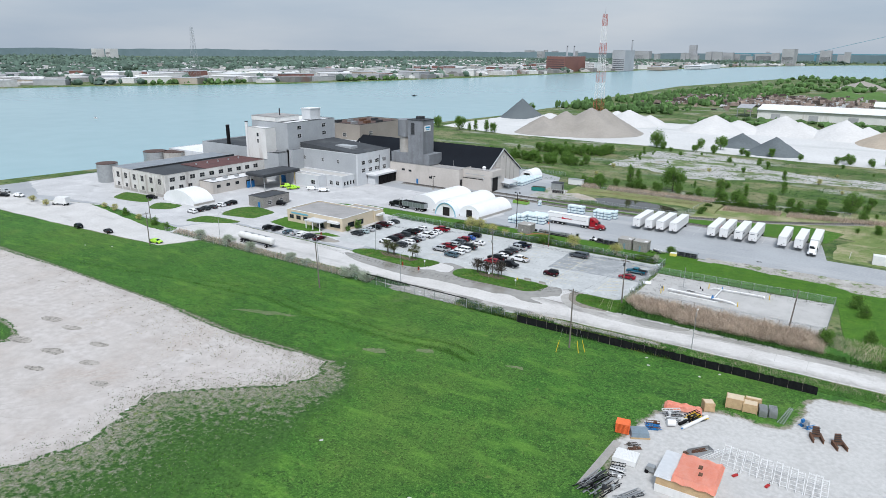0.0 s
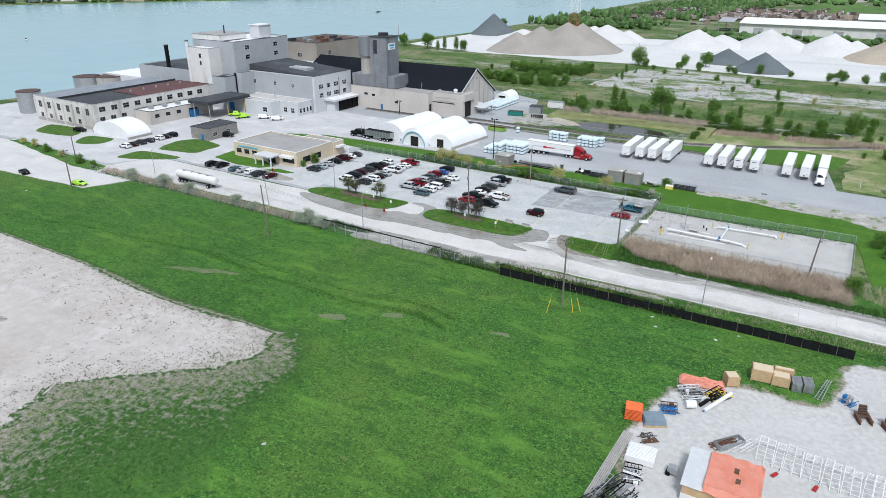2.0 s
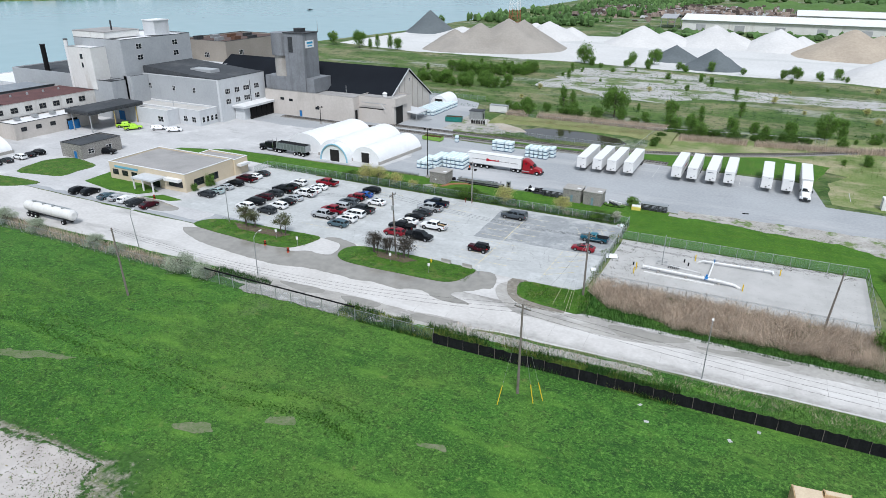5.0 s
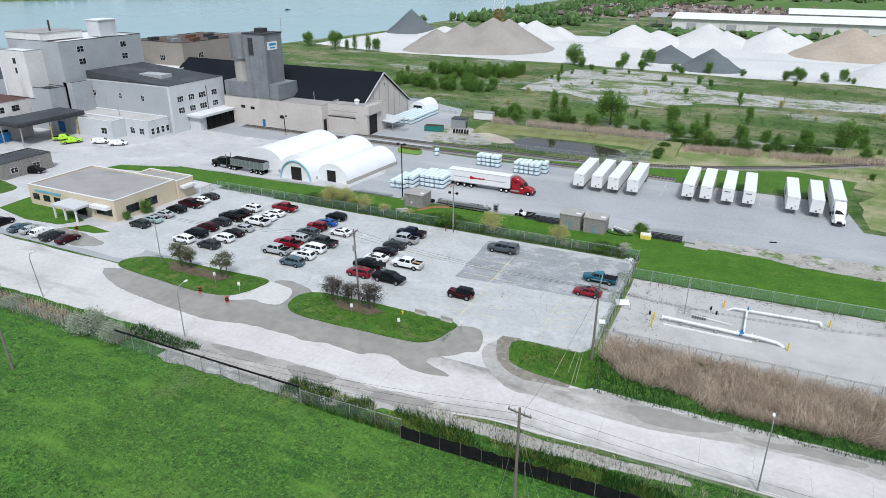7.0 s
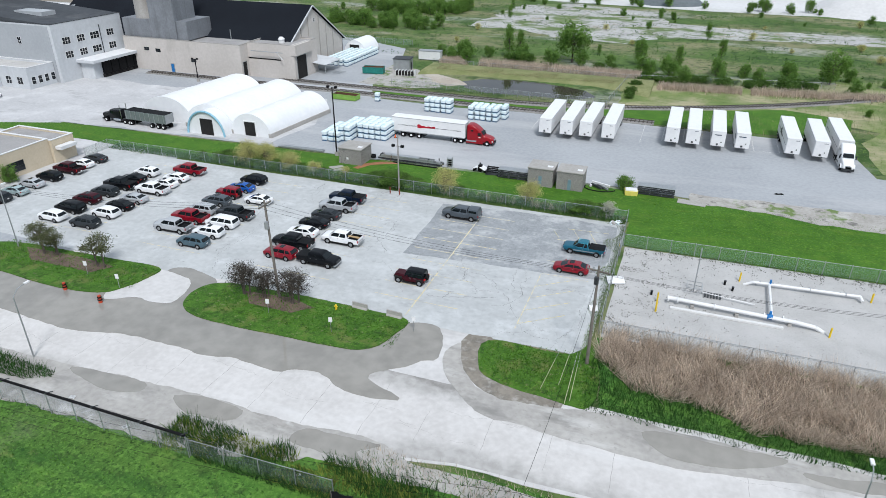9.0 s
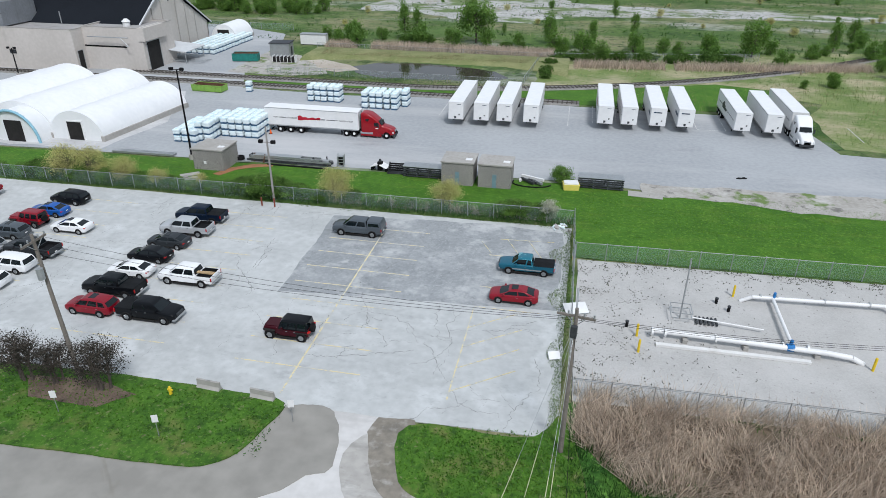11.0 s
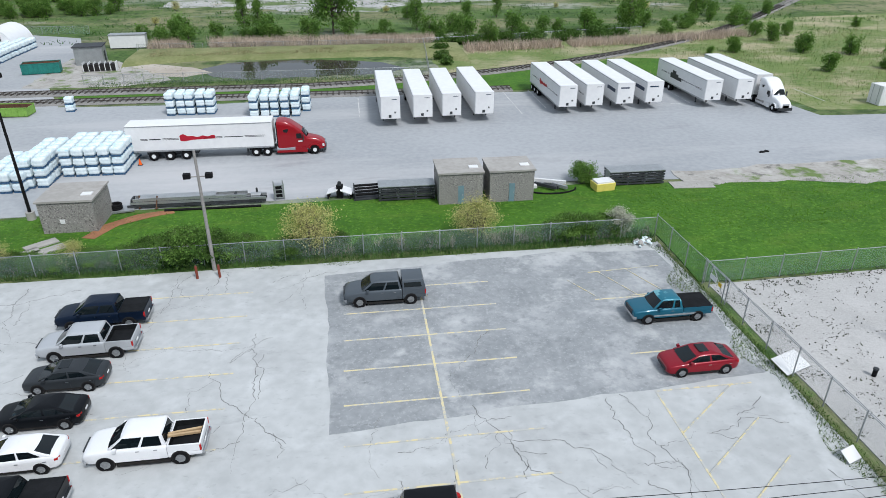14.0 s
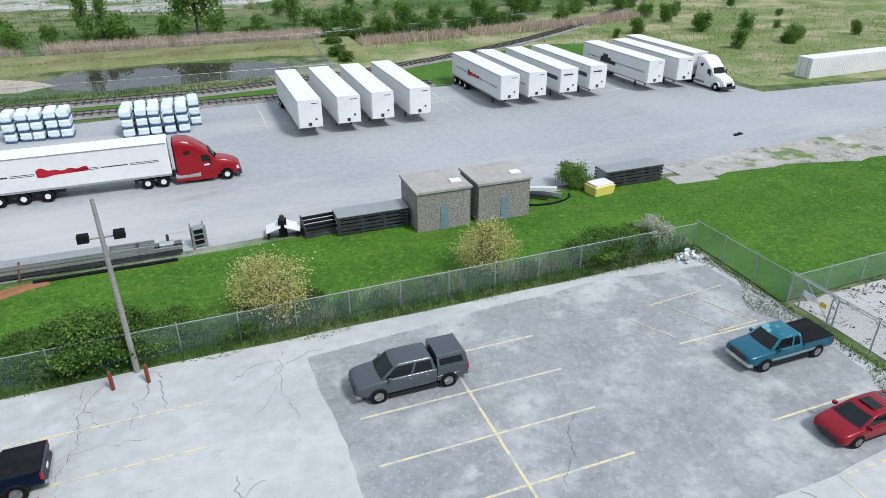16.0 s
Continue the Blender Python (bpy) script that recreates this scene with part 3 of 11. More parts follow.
for x in xs:
    for y in ys:
        p, q = inside(x, y, PAD), inside(x, y, FRINGE)
        isle = math.hypot((x + 164) / 13.5, (y - 60) / 4.6)
        v = max(0.0, min(1.0, 0.80 + p * (0.075 if p > 0 else 0.55))) if p > -10 else 0.0
        w = max(0.0, min(0.58, 0.58 - 0.011 * max(0, -p))) * max(0.0, min(1.0, (q + 6) / 6)) if q > -6 else 0.0
        wear.append(max(v, w) * max(0.0, min(1.0, (isle - 0.6) * 2)))
me.attributes.new("wear", "FLOAT", "POINT").data.foreach_set("value", wear)
me.materials.append(EARTH)
tagged(new("bare_earth", me), "pale bare sandy earth fading through weeds into grass", "earth", kind="structure")
THIN = M("thin_greyish_grass", (0.17, 0.185, 0.11), (0.085, 0.14, 0.045), big=0.6, fine=2.5, bump=0.6)
for pts in ([(-86, 100.6), (-82, 102.6), (-80.6, 101.4), (-84, 99.8)], [(-76, 106.4), (-73, 108.2), (-72, 107), (-75, 105.8)], [(-126, 99), (-119, 100.8), (-110, 105), (-116, 104), (-124, 100.6)], [(-57, 110.4), (-53.6, 111.8), (-52.8, 110.8)], [(-32, 107), (-28, 109.4), (-27.4, 107.6), (-30.4, 106.2)], [(-31, 118), (-28.6, 120), (-27.6, 118.4)]):
    slab("bare_patch", curvy(pts, 5), 0.035, THIN, "grey bare patch in the grass", "bare patch", 0.7, 0.35, 0.1)
POTHOLE = layered(M("damp_dark_earth", (0.40, 0.375, 0.345), (0.27, 0.25, 0.225), big=0.5, fine=3, bump=0.5), (0.14, 0.13, 0.115), 1.3, 0.52, 0.60, amount=0.8)
TRACK = M("pressed_wheel_track", (0.46, 0.43, 0.405), (0.38, 0.352, 0.328), big=0.25, fine=3, bump=0.3)
nrng = random.Random(21)
for cx, cy, r in POTHOLES:
    slab("pothole", curvy([(cx + r * math.cos(q) * nrng.uniform(0.9, 1.35), cy + (0.5 * math.sin(q) + 0.25 * math.cos(q)) * r * nrng.uniform(0.8, 1.1)) for q in [k * math.pi / 4 for k in range(8)]], 5), 0.056, POTHOLE, "damp dark hollow in the earth", "earth", 0.2, 0.4, 0.05)


def track_pair(pts, w, gap, z):
    bm = bmesh.new()
    fine_ = []
    for k in range(len(pts) - 1):
        a, b, c, d = pts[max(0, k - 1)], pts[k], pts[k + 1], pts[min(len(pts) - 1, k + 2)]
        for q in range(6):
            t = q / 6
            fine_.append(tuple(b[j] + 0.5 * t * ((c[j] - a[j]) + t * (2 * a[j] - 5 * b[j] + 4 * c[j] - d[j] + t * (3 * (b[j] - c[j]) + d[j] - a[j]))) for j in (0, 1)))
    pts = fine_
    for side in (-1, 1):
        old = None
        for k in range(len(pts) * 6 - 6):
            i, f = divmod(k, 6)
            f /= 6
            (xa, ya), (xb, yb) = pts[i], pts[i + 1]
            dx, dy = xb - xa, yb - ya
            ln = math.hypot(dx, dy)
            nx, ny = -dy / ln, dx / ln
            cx, cy = xa + dx * f + nx * side * gap, ya + dy * f + ny * side * gap
            ww = w * nrng.uniform(0.5, 1.3)
            cur = [bm.verts.new((cx - nx * ww, cy - ny * ww, z)), bm.verts.new((cx + nx * ww, cy + ny * ww, z))]
            if old:
                bm.faces.new((old[0], cur[0], cur[1], old[1]))
            old = cur
    return bm
for k, pts in enumerate(([(-326, 60), (-260, 76), (-200, 84), (-150, 86), (-118, 84), (-100, 74)], [(-320, 30), (-250, 52), (-190, 68), (-140, 74), (-112, 70), (-104, 60)], [(-300, 10), (-220, 34), (-160, 44), (-125, 42), (-108, 50)], [(-280, 72), (-210, 60), (-160, 40), (-130, 22)], [(-150, 30), (-128, 50), (-120, 66), (-124, 80), (-140, 88)], [(-150, 20), (-124, 44), (-114, 62), (-116, 76), (-130, 86)], [(-230, 20), (-170, 34), (-130, 52), (-112, 68), (-96, 78)])):
    tagged(part("wheel_track", track_pair(pts, 0.16, 0.95, 0.048 + 0.001 * k), TRACK), "wheel tracks pressed into the bare earth", "wheel track", kind="structure")
STORE = [(-27, 88), (-29, 97), (-27, 106), (-25, 112.5), (-19.5, 114.6), (-16, 116), (-12, 115.5), (-8, 115.5), (-5.6, 117.4), (-4.6, 121.6), (-4.4, 127), (-3.6, 129.4), (3, 131), (120, 133), (120, 40), (-10, 40), (-24, 78)]
STOREMAT = field_grass("grass_worn_to_gravel")
worn(STOREMAT, (0.27, 0.25, 0.20), (0.16, 0.155, 0.11), 0.5, 0.46, 0.06, 0.8, 2.0)
worn(STOREMAT, (0.50, 0.495, 0.485), (0.40, 0.395, 0.385), 0.35, 0.58, 0.05, 0.7, 1.3)
worn(STOREMAT, (0.43, 0.425, 0.415), (0.38, 0.375, 0.365), 0.10, 1.10, 0.16, 1.0, 0.9)
worn(STOREMAT, (0.54, 0.535, 0.525), (0.45, 0.445, 0.435), 0.12, 1.13, 0.16, 1.0, 3.5)
worn(STOREMAT, (0.24, 0.235, 0.22), (0.17, 0.165, 0.155), 1.1, 1.26, 0.03, 1.2, 3.0)
xs, ys = [-38 + 1.4 * k for k in range(116)], [36 + 1.4 * k for k in range(72)]
me = bpy.data.meshes.new("storage_yard")
me.from_pydata([(*lie(x, y), 0.056) for x in xs for y in ys], [], [(i * 72 + j, i * 72 + 72 + j, i * 72 + 73 + j, i * 72 + j + 1) for i in range(115) for j in range(71) if ys[j + 1] < 133.4])
me.attributes.new("wear", "FLOAT", "POINT").data.foreach_set("value", [max(0.0, min(1.0, 0.5 + 0.16 * inside(x, y, STORE))) for x in xs for y in ys])
me.materials.append(STOREMAT)
tagged(new("storage_yard", me), "pale compacted gravel storage yard with grassy edges", "gravel", kind="structure")
slab("plaza", [(-365, 100), (-290, 114), (-233, 117.5), (-190, 121), (-184, 133.5), (-120, 136.5), (-120, 152), (-200, 152), (-205, 136.5), (-262, 141), (-300, 128), (-335, 134)], 0.064, ROAD, "pale dusty concrete road junction", "road", 0.5, 4)
slab("road", [(-121, 136.6), (-70, 136.4), (-58, 138.6), (160, 139.5), (160, 149.4), (-20, 149.6), (-46, 150.2), (-56, 150.8), (-61, 153), (-62.5, 160), (-69, 160), (-121, 160)], 0.06, ROAD, "pale worn concrete road with damp edges", "road", 0.25, 3)
# the road's wearing course: damp grime gathers along both edges
low_y = lambda x: 136.5 if x < -70 else 136.5 + (x + 70) / 12 * 2.2 if x < -58 else 138.7 + (x + 58) / 218 * 0.9
DAMPROAD = worn(worn(worn(layered(M("worn_road_surface", (0.58, 0.565, 0.55), (0.48, 0.465, 0.45), big=0.15, fine=1.6, bump=0.12, rough=0.8), (0.66, 0.655, 0.645), 0.12, 0.52, 0.68, stretch=(0.25, 1.6, 1), amount=0.6), (0.42, 0.41, 0.395), (0.34, 0.33, 0.315), 0.16, 0.34, 0.10, 0.8, 1.2), (0.30, 0.29, 0.275), (0.23, 0.222, 0.21), 0.25, 0.60, 0.06, 0.8, 1.5), (0.36, 0.35, 0.335), (0.30, 0.29, 0.28), 0.5, 0.98, 0.03, 1.6, 1.5)
rx = [-121 + 1.5 * k for k in range(160)]
me = bpy.data.meshes.new("road_surface")
rows_y = [[low_y(x) + 0.3 + (149.2 - low_y(x) - 0.5) * j / 12 for j in range(13)] for x in rx]
me.from_pydata([(*lie(x, y), 0.066) for x, ys_ in zip(rx, rows_y) for y in ys_], [], [(i * 13 + j, i * 13 + 13 + j, i * 13 + 14 + j, i * 13 + j + 1) for i in range(159) for j in range(12)])
me.attributes.new("wear", "FLOAT", "POINT").data.foreach_set("value", [(0.50 + 0.30 * noise.noise(Vector((x * 0.06, 2, 0)))) * math.exp(-(y - ys_[0]) / 2.6) + (0.72 + 0.25 * noise.noise(Vector((x * 0.05, 5, 0)))) * math.exp(-(ys_[-1] - y) / 3.0) for x, ys_ in zip(rx, rows_y) for y in ys_])
me.materials.append(DAMPROAD)
tagged(new("road_surface", me), "pale worn road surface with damp grimy edges", "road", kind="structure")
slab("gate_apron", [(-105, 132.2), (-92, 132.3), (-80, 132.6), (-71, 134.8), (-68.6, 137.4), (-72, 138.6), (-84, 138.8), (-98, 138.6), (-104, 136.6)], 0.078, layered(layered(M("broken_apron_paving", (0.37, 0.355, 0.335), (0.28, 0.268, 0.25), big=0.3, fine=2, bump=0.3), (0.24, 0.232, 0.215), 0.3, 0.54, 0.64, amount=0.7), (0.56, 0.55, 0.54), 0.5, 0.55, 0.68, amount=0.7), "broken pale paving by the sliding gate", "paving", 0.6, 0.9, 0.05)
joints = bmesh.new()
jr = random.Random(9)
for k in range(34):
    x = -118 + 5.6 * k + jr.uniform(-0.4, 0.4)
    px_, py_ = x, low_y(x) + jr.uniform(0.6, 3)
    while py_ < 148.6:
        nx_, ny_ = px_ + jr.uniform(-0.08, 0.08), min(148.9, py_ + jr.uniform(0.4, 1.0))
        w_ = jr.uniform(0.010, 0.03)
        joints.faces.new([joints.verts.new(q) for q in ((px_ - w_, py_, 0.0695), (nx_ - w_, ny_, 0.0695), (nx_ + w_, ny_, 0.0695), (px_ + w_, py_, 0.0695))])
        px_, py_ = nx_, ny_
        if jr.random() < 0.05:
            break
for k in range(40):
    px_, py_ = jr.uniform(-115, 60), jr.uniform(140.5, 147)
    for q in range(jr.randint(5, 20)):
        nx_, ny_ = px_ + jr.uniform(0.2, 0.6), py_ + jr.gauss(0, 0.14)
        joints.faces.new([joints.verts.new(q_) for q_ in ((px_, py_ - 0.012, 0.0692), (nx_, ny_ - 0.012, 0.0692), (nx_, ny_ + 0.012, 0.0692), (px_, py_ + 0.012, 0.0692))])
        px_, py_ = nx_, ny_
for v_ in joints.verts:
    v_.co.x, v_.co.y = lie(v_.co.x, v_.co.y)
tagged(part("road_joint", joints, M("dusty_joint", (0.40, 0.385, 0.37), (0.28, 0.27, 0.26), big=0.4, fine=3)), "worn joints and hairline cracks across the road", "joint", kind="stuff")
slab("factory_yard", [(-335, 134), (-300, 128.5), (-262, 141.5), (-205, 137), (-199, 152.5), (-121, 152.5), (-121, 160), (-134, 197), (-174, 198), (-173, 206), (-118, 208.3), (-95, 209), (-50, 211), (-42, 210), (-22, 209.8), (20, 213.5), (20, 229.5), (-10, 231), (-13, 249.5), (-80, 250), (-95, 248), (-118, 249), (-124, 262), (-128, 290), (-135, 310), (-160, 322), (-310, 300), (-330, 215)], 0.05, YARD, "broad grey asphalt works yard", "asphalt", 0.2, 5)
slab("works_apron", [(-334, 148), (-300, 136), (-262, 143), (-206, 139), (-200, 154), (-136, 154), (-136, 197), (-176, 199), (-176, 206), (-122, 209), (-120, 224), (-128, 244), (-180, 240), (-320, 250), (-328, 200)], 0.056, layered(layered(M("dusty_pale_works_paving", (0.50, 0.50, 0.505), (0.41, 0.41, 0.415), big=0.1, fine=1.5, bump=0.1), (0.60, 0.60, 0.60), 0.12, 0.52, 0.7, amount=0.7), (0.28, 0.28, 0.28), 0.2, 0.58, 0.7, stretch=(0.5, 1.3, 1), amount=0.65), "dusty pale concrete paving round the works", "paving", 1.2, 3)
slab("parking_lot", [(-149, 160), (-133, 159.3), (-104, 158.6), (-96, 159.5), (-69, 158.6), (-49.8, 158.8), (-49.8, 195.8), (-149, 195.2)], 0.075, LOT, "cracked pale concrete car park", "parking lot", 0.15, 3)
slab("asphalt_patch", [(-78.2, 193.5), (-77.8, 175.5), (-60, 176.8), (-50.6, 177.4), (-50.6, 194.2), (-60, 195)], 0.082, PATCH, "darker grey resurfaced parking area", "asphalt", 0.22, 0.8)
slab("lawn_strip", [(-190, 196), (-174, 198.5), (-135, 197.5), (-49.4, 197), (-49.4, 188.6), (-4, 190), (0, 160), (6, 150.5), (60, 151), (60, 200), (10, 205), (-22, 208.6), (-42, 208.8), (-50, 210), (-95, 208), (-118, 207.4), (-172, 205.4), (-188, 200)], 0.10, LAWN, "bright green mown lawn strip", "lawn", 0.3, 3)
slab("gas_yard", [(-48.9, 163), (-4.8, 163), (-4.6, 189.6), (-48.9, 188.2)], 0.06, GRAVEL, "pale gravel gas compound", "gravel", 0.1, 3)
slab("bank_verge", [(-49.5, 163.8), (-8, 163.4), (60, 163.4), (60, 148.8), (-20, 149.2), (-47, 149.8)], 0.05, GRASS, "green verge of reeds and grass", "verge", 0.4, 2)
slab("road_verge", [(-200, 132), (-120, 135.2), (-80, 135), (-66, 133), (120, 133), (120, 138.6), (-56, 138), (-66, 136.6), (-80, 136.8), (-120, 137.4), (-186, 136)], 0.07, GRASS, "rough grass verge beside the road", "verge", 0.4, 2)
slab("corner_lawn", curvy([(-60.5, 159.6), (-52.6, 160.0), (-50.6, 161.4), (-49.4, 163), (-47.9, 156.8), (-48.2, 152.4), (-50.6, 152.1), (-57.8, 153.1), (-60.2, 155)]), 0.13, ROUGHLAWN, "small patchy green lawn corner", "lawn", 0.2, 0.6, settled=True)
slab("mud_edge", [(-60.2, 160.3), (-62.8, 160), (-63.1, 158.4), (-62.5, 156.2), (-61.4, 153.7), (-59.4, 151.7), (-56.4, 150.6), (-50.6, 151.2), (-50.4, 153), (-57.6, 154), (-59.6, 155.8), (-59.8, 159)], 0.098, layered(layered(MUD, (0.14, 0.13, 0.115), 0.6, 0.50, 0.66, amount=0.7), (0.36, 0.345, 0.32), 0.9, 0.52, 0.68, amount=0.8), "grey muddy road edge", "mud", 0.3, 0.5, settled=True)
for pts in ([(-70.4, 160.1), (-70.7, 157.2), (-71.4, 154.6), (-73.4, 152.9), (-77, 152.4), (-82.9, 152.2), (-90.3, 151.9), (-95.1, 152.4), (-97.4, 153.9), (-98.1, 156.2), (-97.6, 158.2), (-96.2, 159.4), (-92.8, 160.2), (-81.4, 160.5), (-74.8, 160.4)], [(-135.6, 154.6), (-133.8, 152.8), (-125.8, 152), (-115.9, 151.4), (-109.2, 152.2), (-107, 154.4), (-105.8, 158), (-106.4, 160), (-112.8, 159.8), (-119.5, 159.5), (-129.4, 159), (-134, 157.4)]):
    slab("traffic_island", curvy(pts), 0.20, ROUGHLAWN, "grassy island between road and car park", "island", 0.12, 0.6, settled=True)
slab("mulch_bed", [(-92, 157.4), (-86, 158.2), (-82, 157), (-84, 154.8), (-90, 155)], 0.215, MULCH, "brown mulch bed under shrubs", "mulch", 0.3, 1)
slab("mulch_bed", [(-128, 156.6), (-118, 157.2), (-112, 156.4), (-114, 154.2), (-124, 154)], 0.215, MULCH, "brown mulch bed under shrubs", "mulch", 0.3, 1)
DAMP = layered(layered(layered(M("damp_silty_concrete", (0.40, 0.385, 0.36), (0.31, 0.298, 0.28), big=0.2, fine=1.6, bump=0.15, rough=0.55), (0.21, 0.203, 0.19), 0.22, 0.54, 0.66, stretch=(0.5, 1.3, 1), amount=0.8, rough=0.35), (0.52, 0.51, 0.49), 0.3, 0.56, 0.68, stretch=(0.4, 1.4, 1), amount=0.75), (0.24, 0.232, 0.215), 1.4, 0.58, 0.68, amount=0.5)
for pts in ([(-63, 158.5), (-62.4, 156), (-61.3, 153.7), (-59.4, 151.7), (-56.4, 150.9), (-50.6, 151.5), (-45, 152.3), (-39.5, 151.7), (-32.8, 151.9), (-28, 152.1), (-23, 152.3), (0, 152.6), (60, 152.8), (60, 150.4), (0, 149.8), (-26.8, 149.3), (-31.4, 148.7), (-36.1, 147.9), (-42.6, 147.1), (-46.1, 147.3), (-49.8, 147.5), (-53.6, 147.7), (-57.4, 147.7), (-60.4, 149.7), (-63, 152.4), (-64.4, 156)], [(-114, 139.6), (-106.8, 139.7), (-100.3, 140.1), (-97.3, 139.9), (-90.5, 140.5), (-86.5, 140.8), (-78.7, 140.5), (-74.4, 139.6), (-72, 140.9), (-64.8, 141.1), (-61.5, 139.9), (-50, 140.1), (-36, 140.4), (-36, 139), (-58, 137.6), (-72, 137.2), (-82, 136.4), (-100, 135.6), (-112, 136.6)]):
    slab("damp_ground", curvy(pts, 3), 0.084, DAMP, "damp silty concrete along the road edge", "damp concrete", 0.35, 0.6, 0.05, settled=True)
PUDDLES = (
    ([(-128, 147), (-117.4, 145.5), (-110.4, 144.9), (-104.5, 145), (-100, 146.2), (-92.9, 146.5), (-88.1, 146.4), (-84.5, 147), (-79.7, 146.6), (-78, 147.6), (-75.2, 147.8), (-72.8, 146.8), (-70.8, 146.2), (-67.3, 146.4), (-66, 147.2), (-69.9, 148.9), (-69.3, 150.5), (-67.2, 152), (-66, 153.5), (-64.5, 154.8), (-65.7, 159.1), (-67.3, 160.3), (-69.8, 159.8), (-72.4, 158), (-74, 155), (-82.9, 154), (-90, 154), (-94.4, 155), (-95.6, 157.5), (-97, 159.7), (-99.6, 160.9), (-103, 161.4), (-105, 159.9), (-102.4, 159.4), (-100.2, 158.8), (-98.9, 156.4), (-99, 153.6), (-101.6, 152.6), (-104, 153.1), (-107.1, 151.3), (-109, 153), (-116, 153.2), (-128, 153.6), (-136, 151)], 0.28),
    ([(-100, 139.9), (-94.7, 140.2), (-91.1, 140.4), (-90.6, 139.1), (-93.6, 138), (-97.9, 138.7)], 0.22), ([(-86.8, 139.9), (-83.1, 140.6), (-79.2, 140.3), (-79.6, 138.6), (-82.6, 138.1), (-85.1, 138.3)], 0.25),
    ([(-72.3, 140.4), (-69.1, 140.6), (-65.1, 140.8), (-65.6, 140.1), (-66.7, 139.3), (-64.8, 138.2), (-66.9, 138.2), (-70.1, 138.3), (-73.1, 138.5)], 0.3),
    ([(-43, 150.7), (-40.9, 151.5), (-36.1, 151.5), (-31.2, 151.8), (-31.2, 150.9), (-34.8, 149), (-38.7, 148.3), (-41.4, 148.8)], 0.15), ([(-29.4, 150.6), (-26.6, 150.8), (-23.1, 151.6), (-17, 151.6), (-18, 150.4), (-23.4, 150.1), (-25.9, 149.7), (-28.8, 149.9)], 0.2),
    ([(-160, 161.6), (-146, 159.6), (-149, 156.1), (-158, 157.6)], 0.6))
for pts, ragged in PUDDLES:
    slab("puddle", curvy(pts, 3), 0.094, PUDDLE, "shallow muddy rain puddle on the road", "puddle", ragged, 0.4, 0.05, settled=True)
slab("quarry_floor", [(-316, 470), (-250, 452), (-126, 452), (-47, 441), (40, 441), (300, 430), (300, 640), (-180, 610), (-230, 625), (-312, 590)], 0.05, SAND, "white dusty stockpile yard", "quarry", 2, 8)
MEADOW = layered(layered(layered(M("rough_meadow", (0.17, 0.215, 0.07), (0.10, 0.16, 0.038), big=0.12, fine=1.6, bump=0.9), (0.38, 0.33, 0.22), 0.07, 0.46, 0.62, stretch=(1, 1.5, 1), amount=0.8), (0.06, 0.12, 0.022), 0.5, 0.55, 0.68, amount=0.6), (0.36, 0.33, 0.24), 2.2, 0.57, 0.66, amount=0.5)
SHEET = layered(layered(layered(layered(M("weedy_gravel_sheet", (0.46, 0.455, 0.445), (0.33, 0.325, 0.315), big=0.08, fine=1.2, bump=0.4), (0.10, 0.155, 0.04), 0.07, 0.50, 0.58, stretch=(0.7, 1.4, 1), amount=0.95), (0.05, 0.095, 0.02), 0.4, 0.56, 0.64, amount=0.85), (0.27, 0.235, 0.15), 0.12, 0.58, 0.68, amount=0.7), (0.17, 0.165, 0.155), 0.25, 0.60, 0.70, amount=0.5)
slab("gravel_sheet", [(-130, 362), (-128, 400), (-126, 428), (-105, 446), (-65, 428), (-56, 400), (-27, 393), (10, 392), (62, 382), (62, 375), (-10, 371), (-40, 366), (-58, 362), (-67, 348), (-85, 347), (-96, 352), (-110, 362)], 0.03, SHEET, "weedy pale gravel sheet on the waste ground", "gravel", 3.5, 3, settled=True)
slab("rail_yard", [(-128.5, 262), (-118, 261), (-109, 262.5), (-106, 266), (-110, 271), (-117, 279.5), (-124, 287), (-129, 291)], 0.052, EDGE, "worn gravel yard with weeds beside the railway", "gravel", 0.7, 1.5)
slab("meadow", [(-60, 262), (-40, 262), (-22, 270), (-4, 262), (-9, 252), (-9, 234), (20, 231), (130, 240), (130, 330), (30, 320), (-20, 306), (-60, 298)], 0.02, MEADOW, "rough meadow of tan and green grass", "meadow", 0.8, 4)
slab("pond", [(-103, 273), (-98, 278.6), (-89.6, 280), (-79.8, 279.2), (-69.5, 275.6), (-65.5, 270), (-69, 266.2), (-75, 265.2), (-85, 264.8), (-93, 263.8), (-99.4, 267.5)], 0.03, POND, "dark still pond with reedy edges", "pond", 0.6, 1.5)
slab("sand_spit", [(-119.5, 277), (-113, 279.6), (-104, 275), (-100, 270), (-104, 267.4), (-112, 269.4)], 0.045, DIRT, "pale sandy pond bank", "sand", 0.4, 2)
BANKGRASS = M("dry_bank_grass", (0.23, 0.235, 0.11), (0.14, 0.165, 0.06), big=0.3, fine=2, bump=0.8)
bm = bmesh.new()
loft(bm, [[(x, y0 + 0.3 * math.sin(x * 0.7), -0.2), (x, y0 + 1.0, 0.35), (x, y0 + 3.5, 0.9 + 0.2 * math.sin(x * 0.4)), (x, 289.5, 1.0), (x, 293, -0.2)] for x, y0 in [(-117 + 4 * k, 280.6 - (0 if -102 < -117 + 4 * k < -72 else 0.02 * min(abs(-117 + 4 * k + 102), abs(-117 + 4 * k + 72)) ** 2)) for k in range(17)]])
tagged(part("pond_bank", bm, BANKGRASS, smooth=0.8), "low grassy bank beyond the pond", "bank", kind="structure")
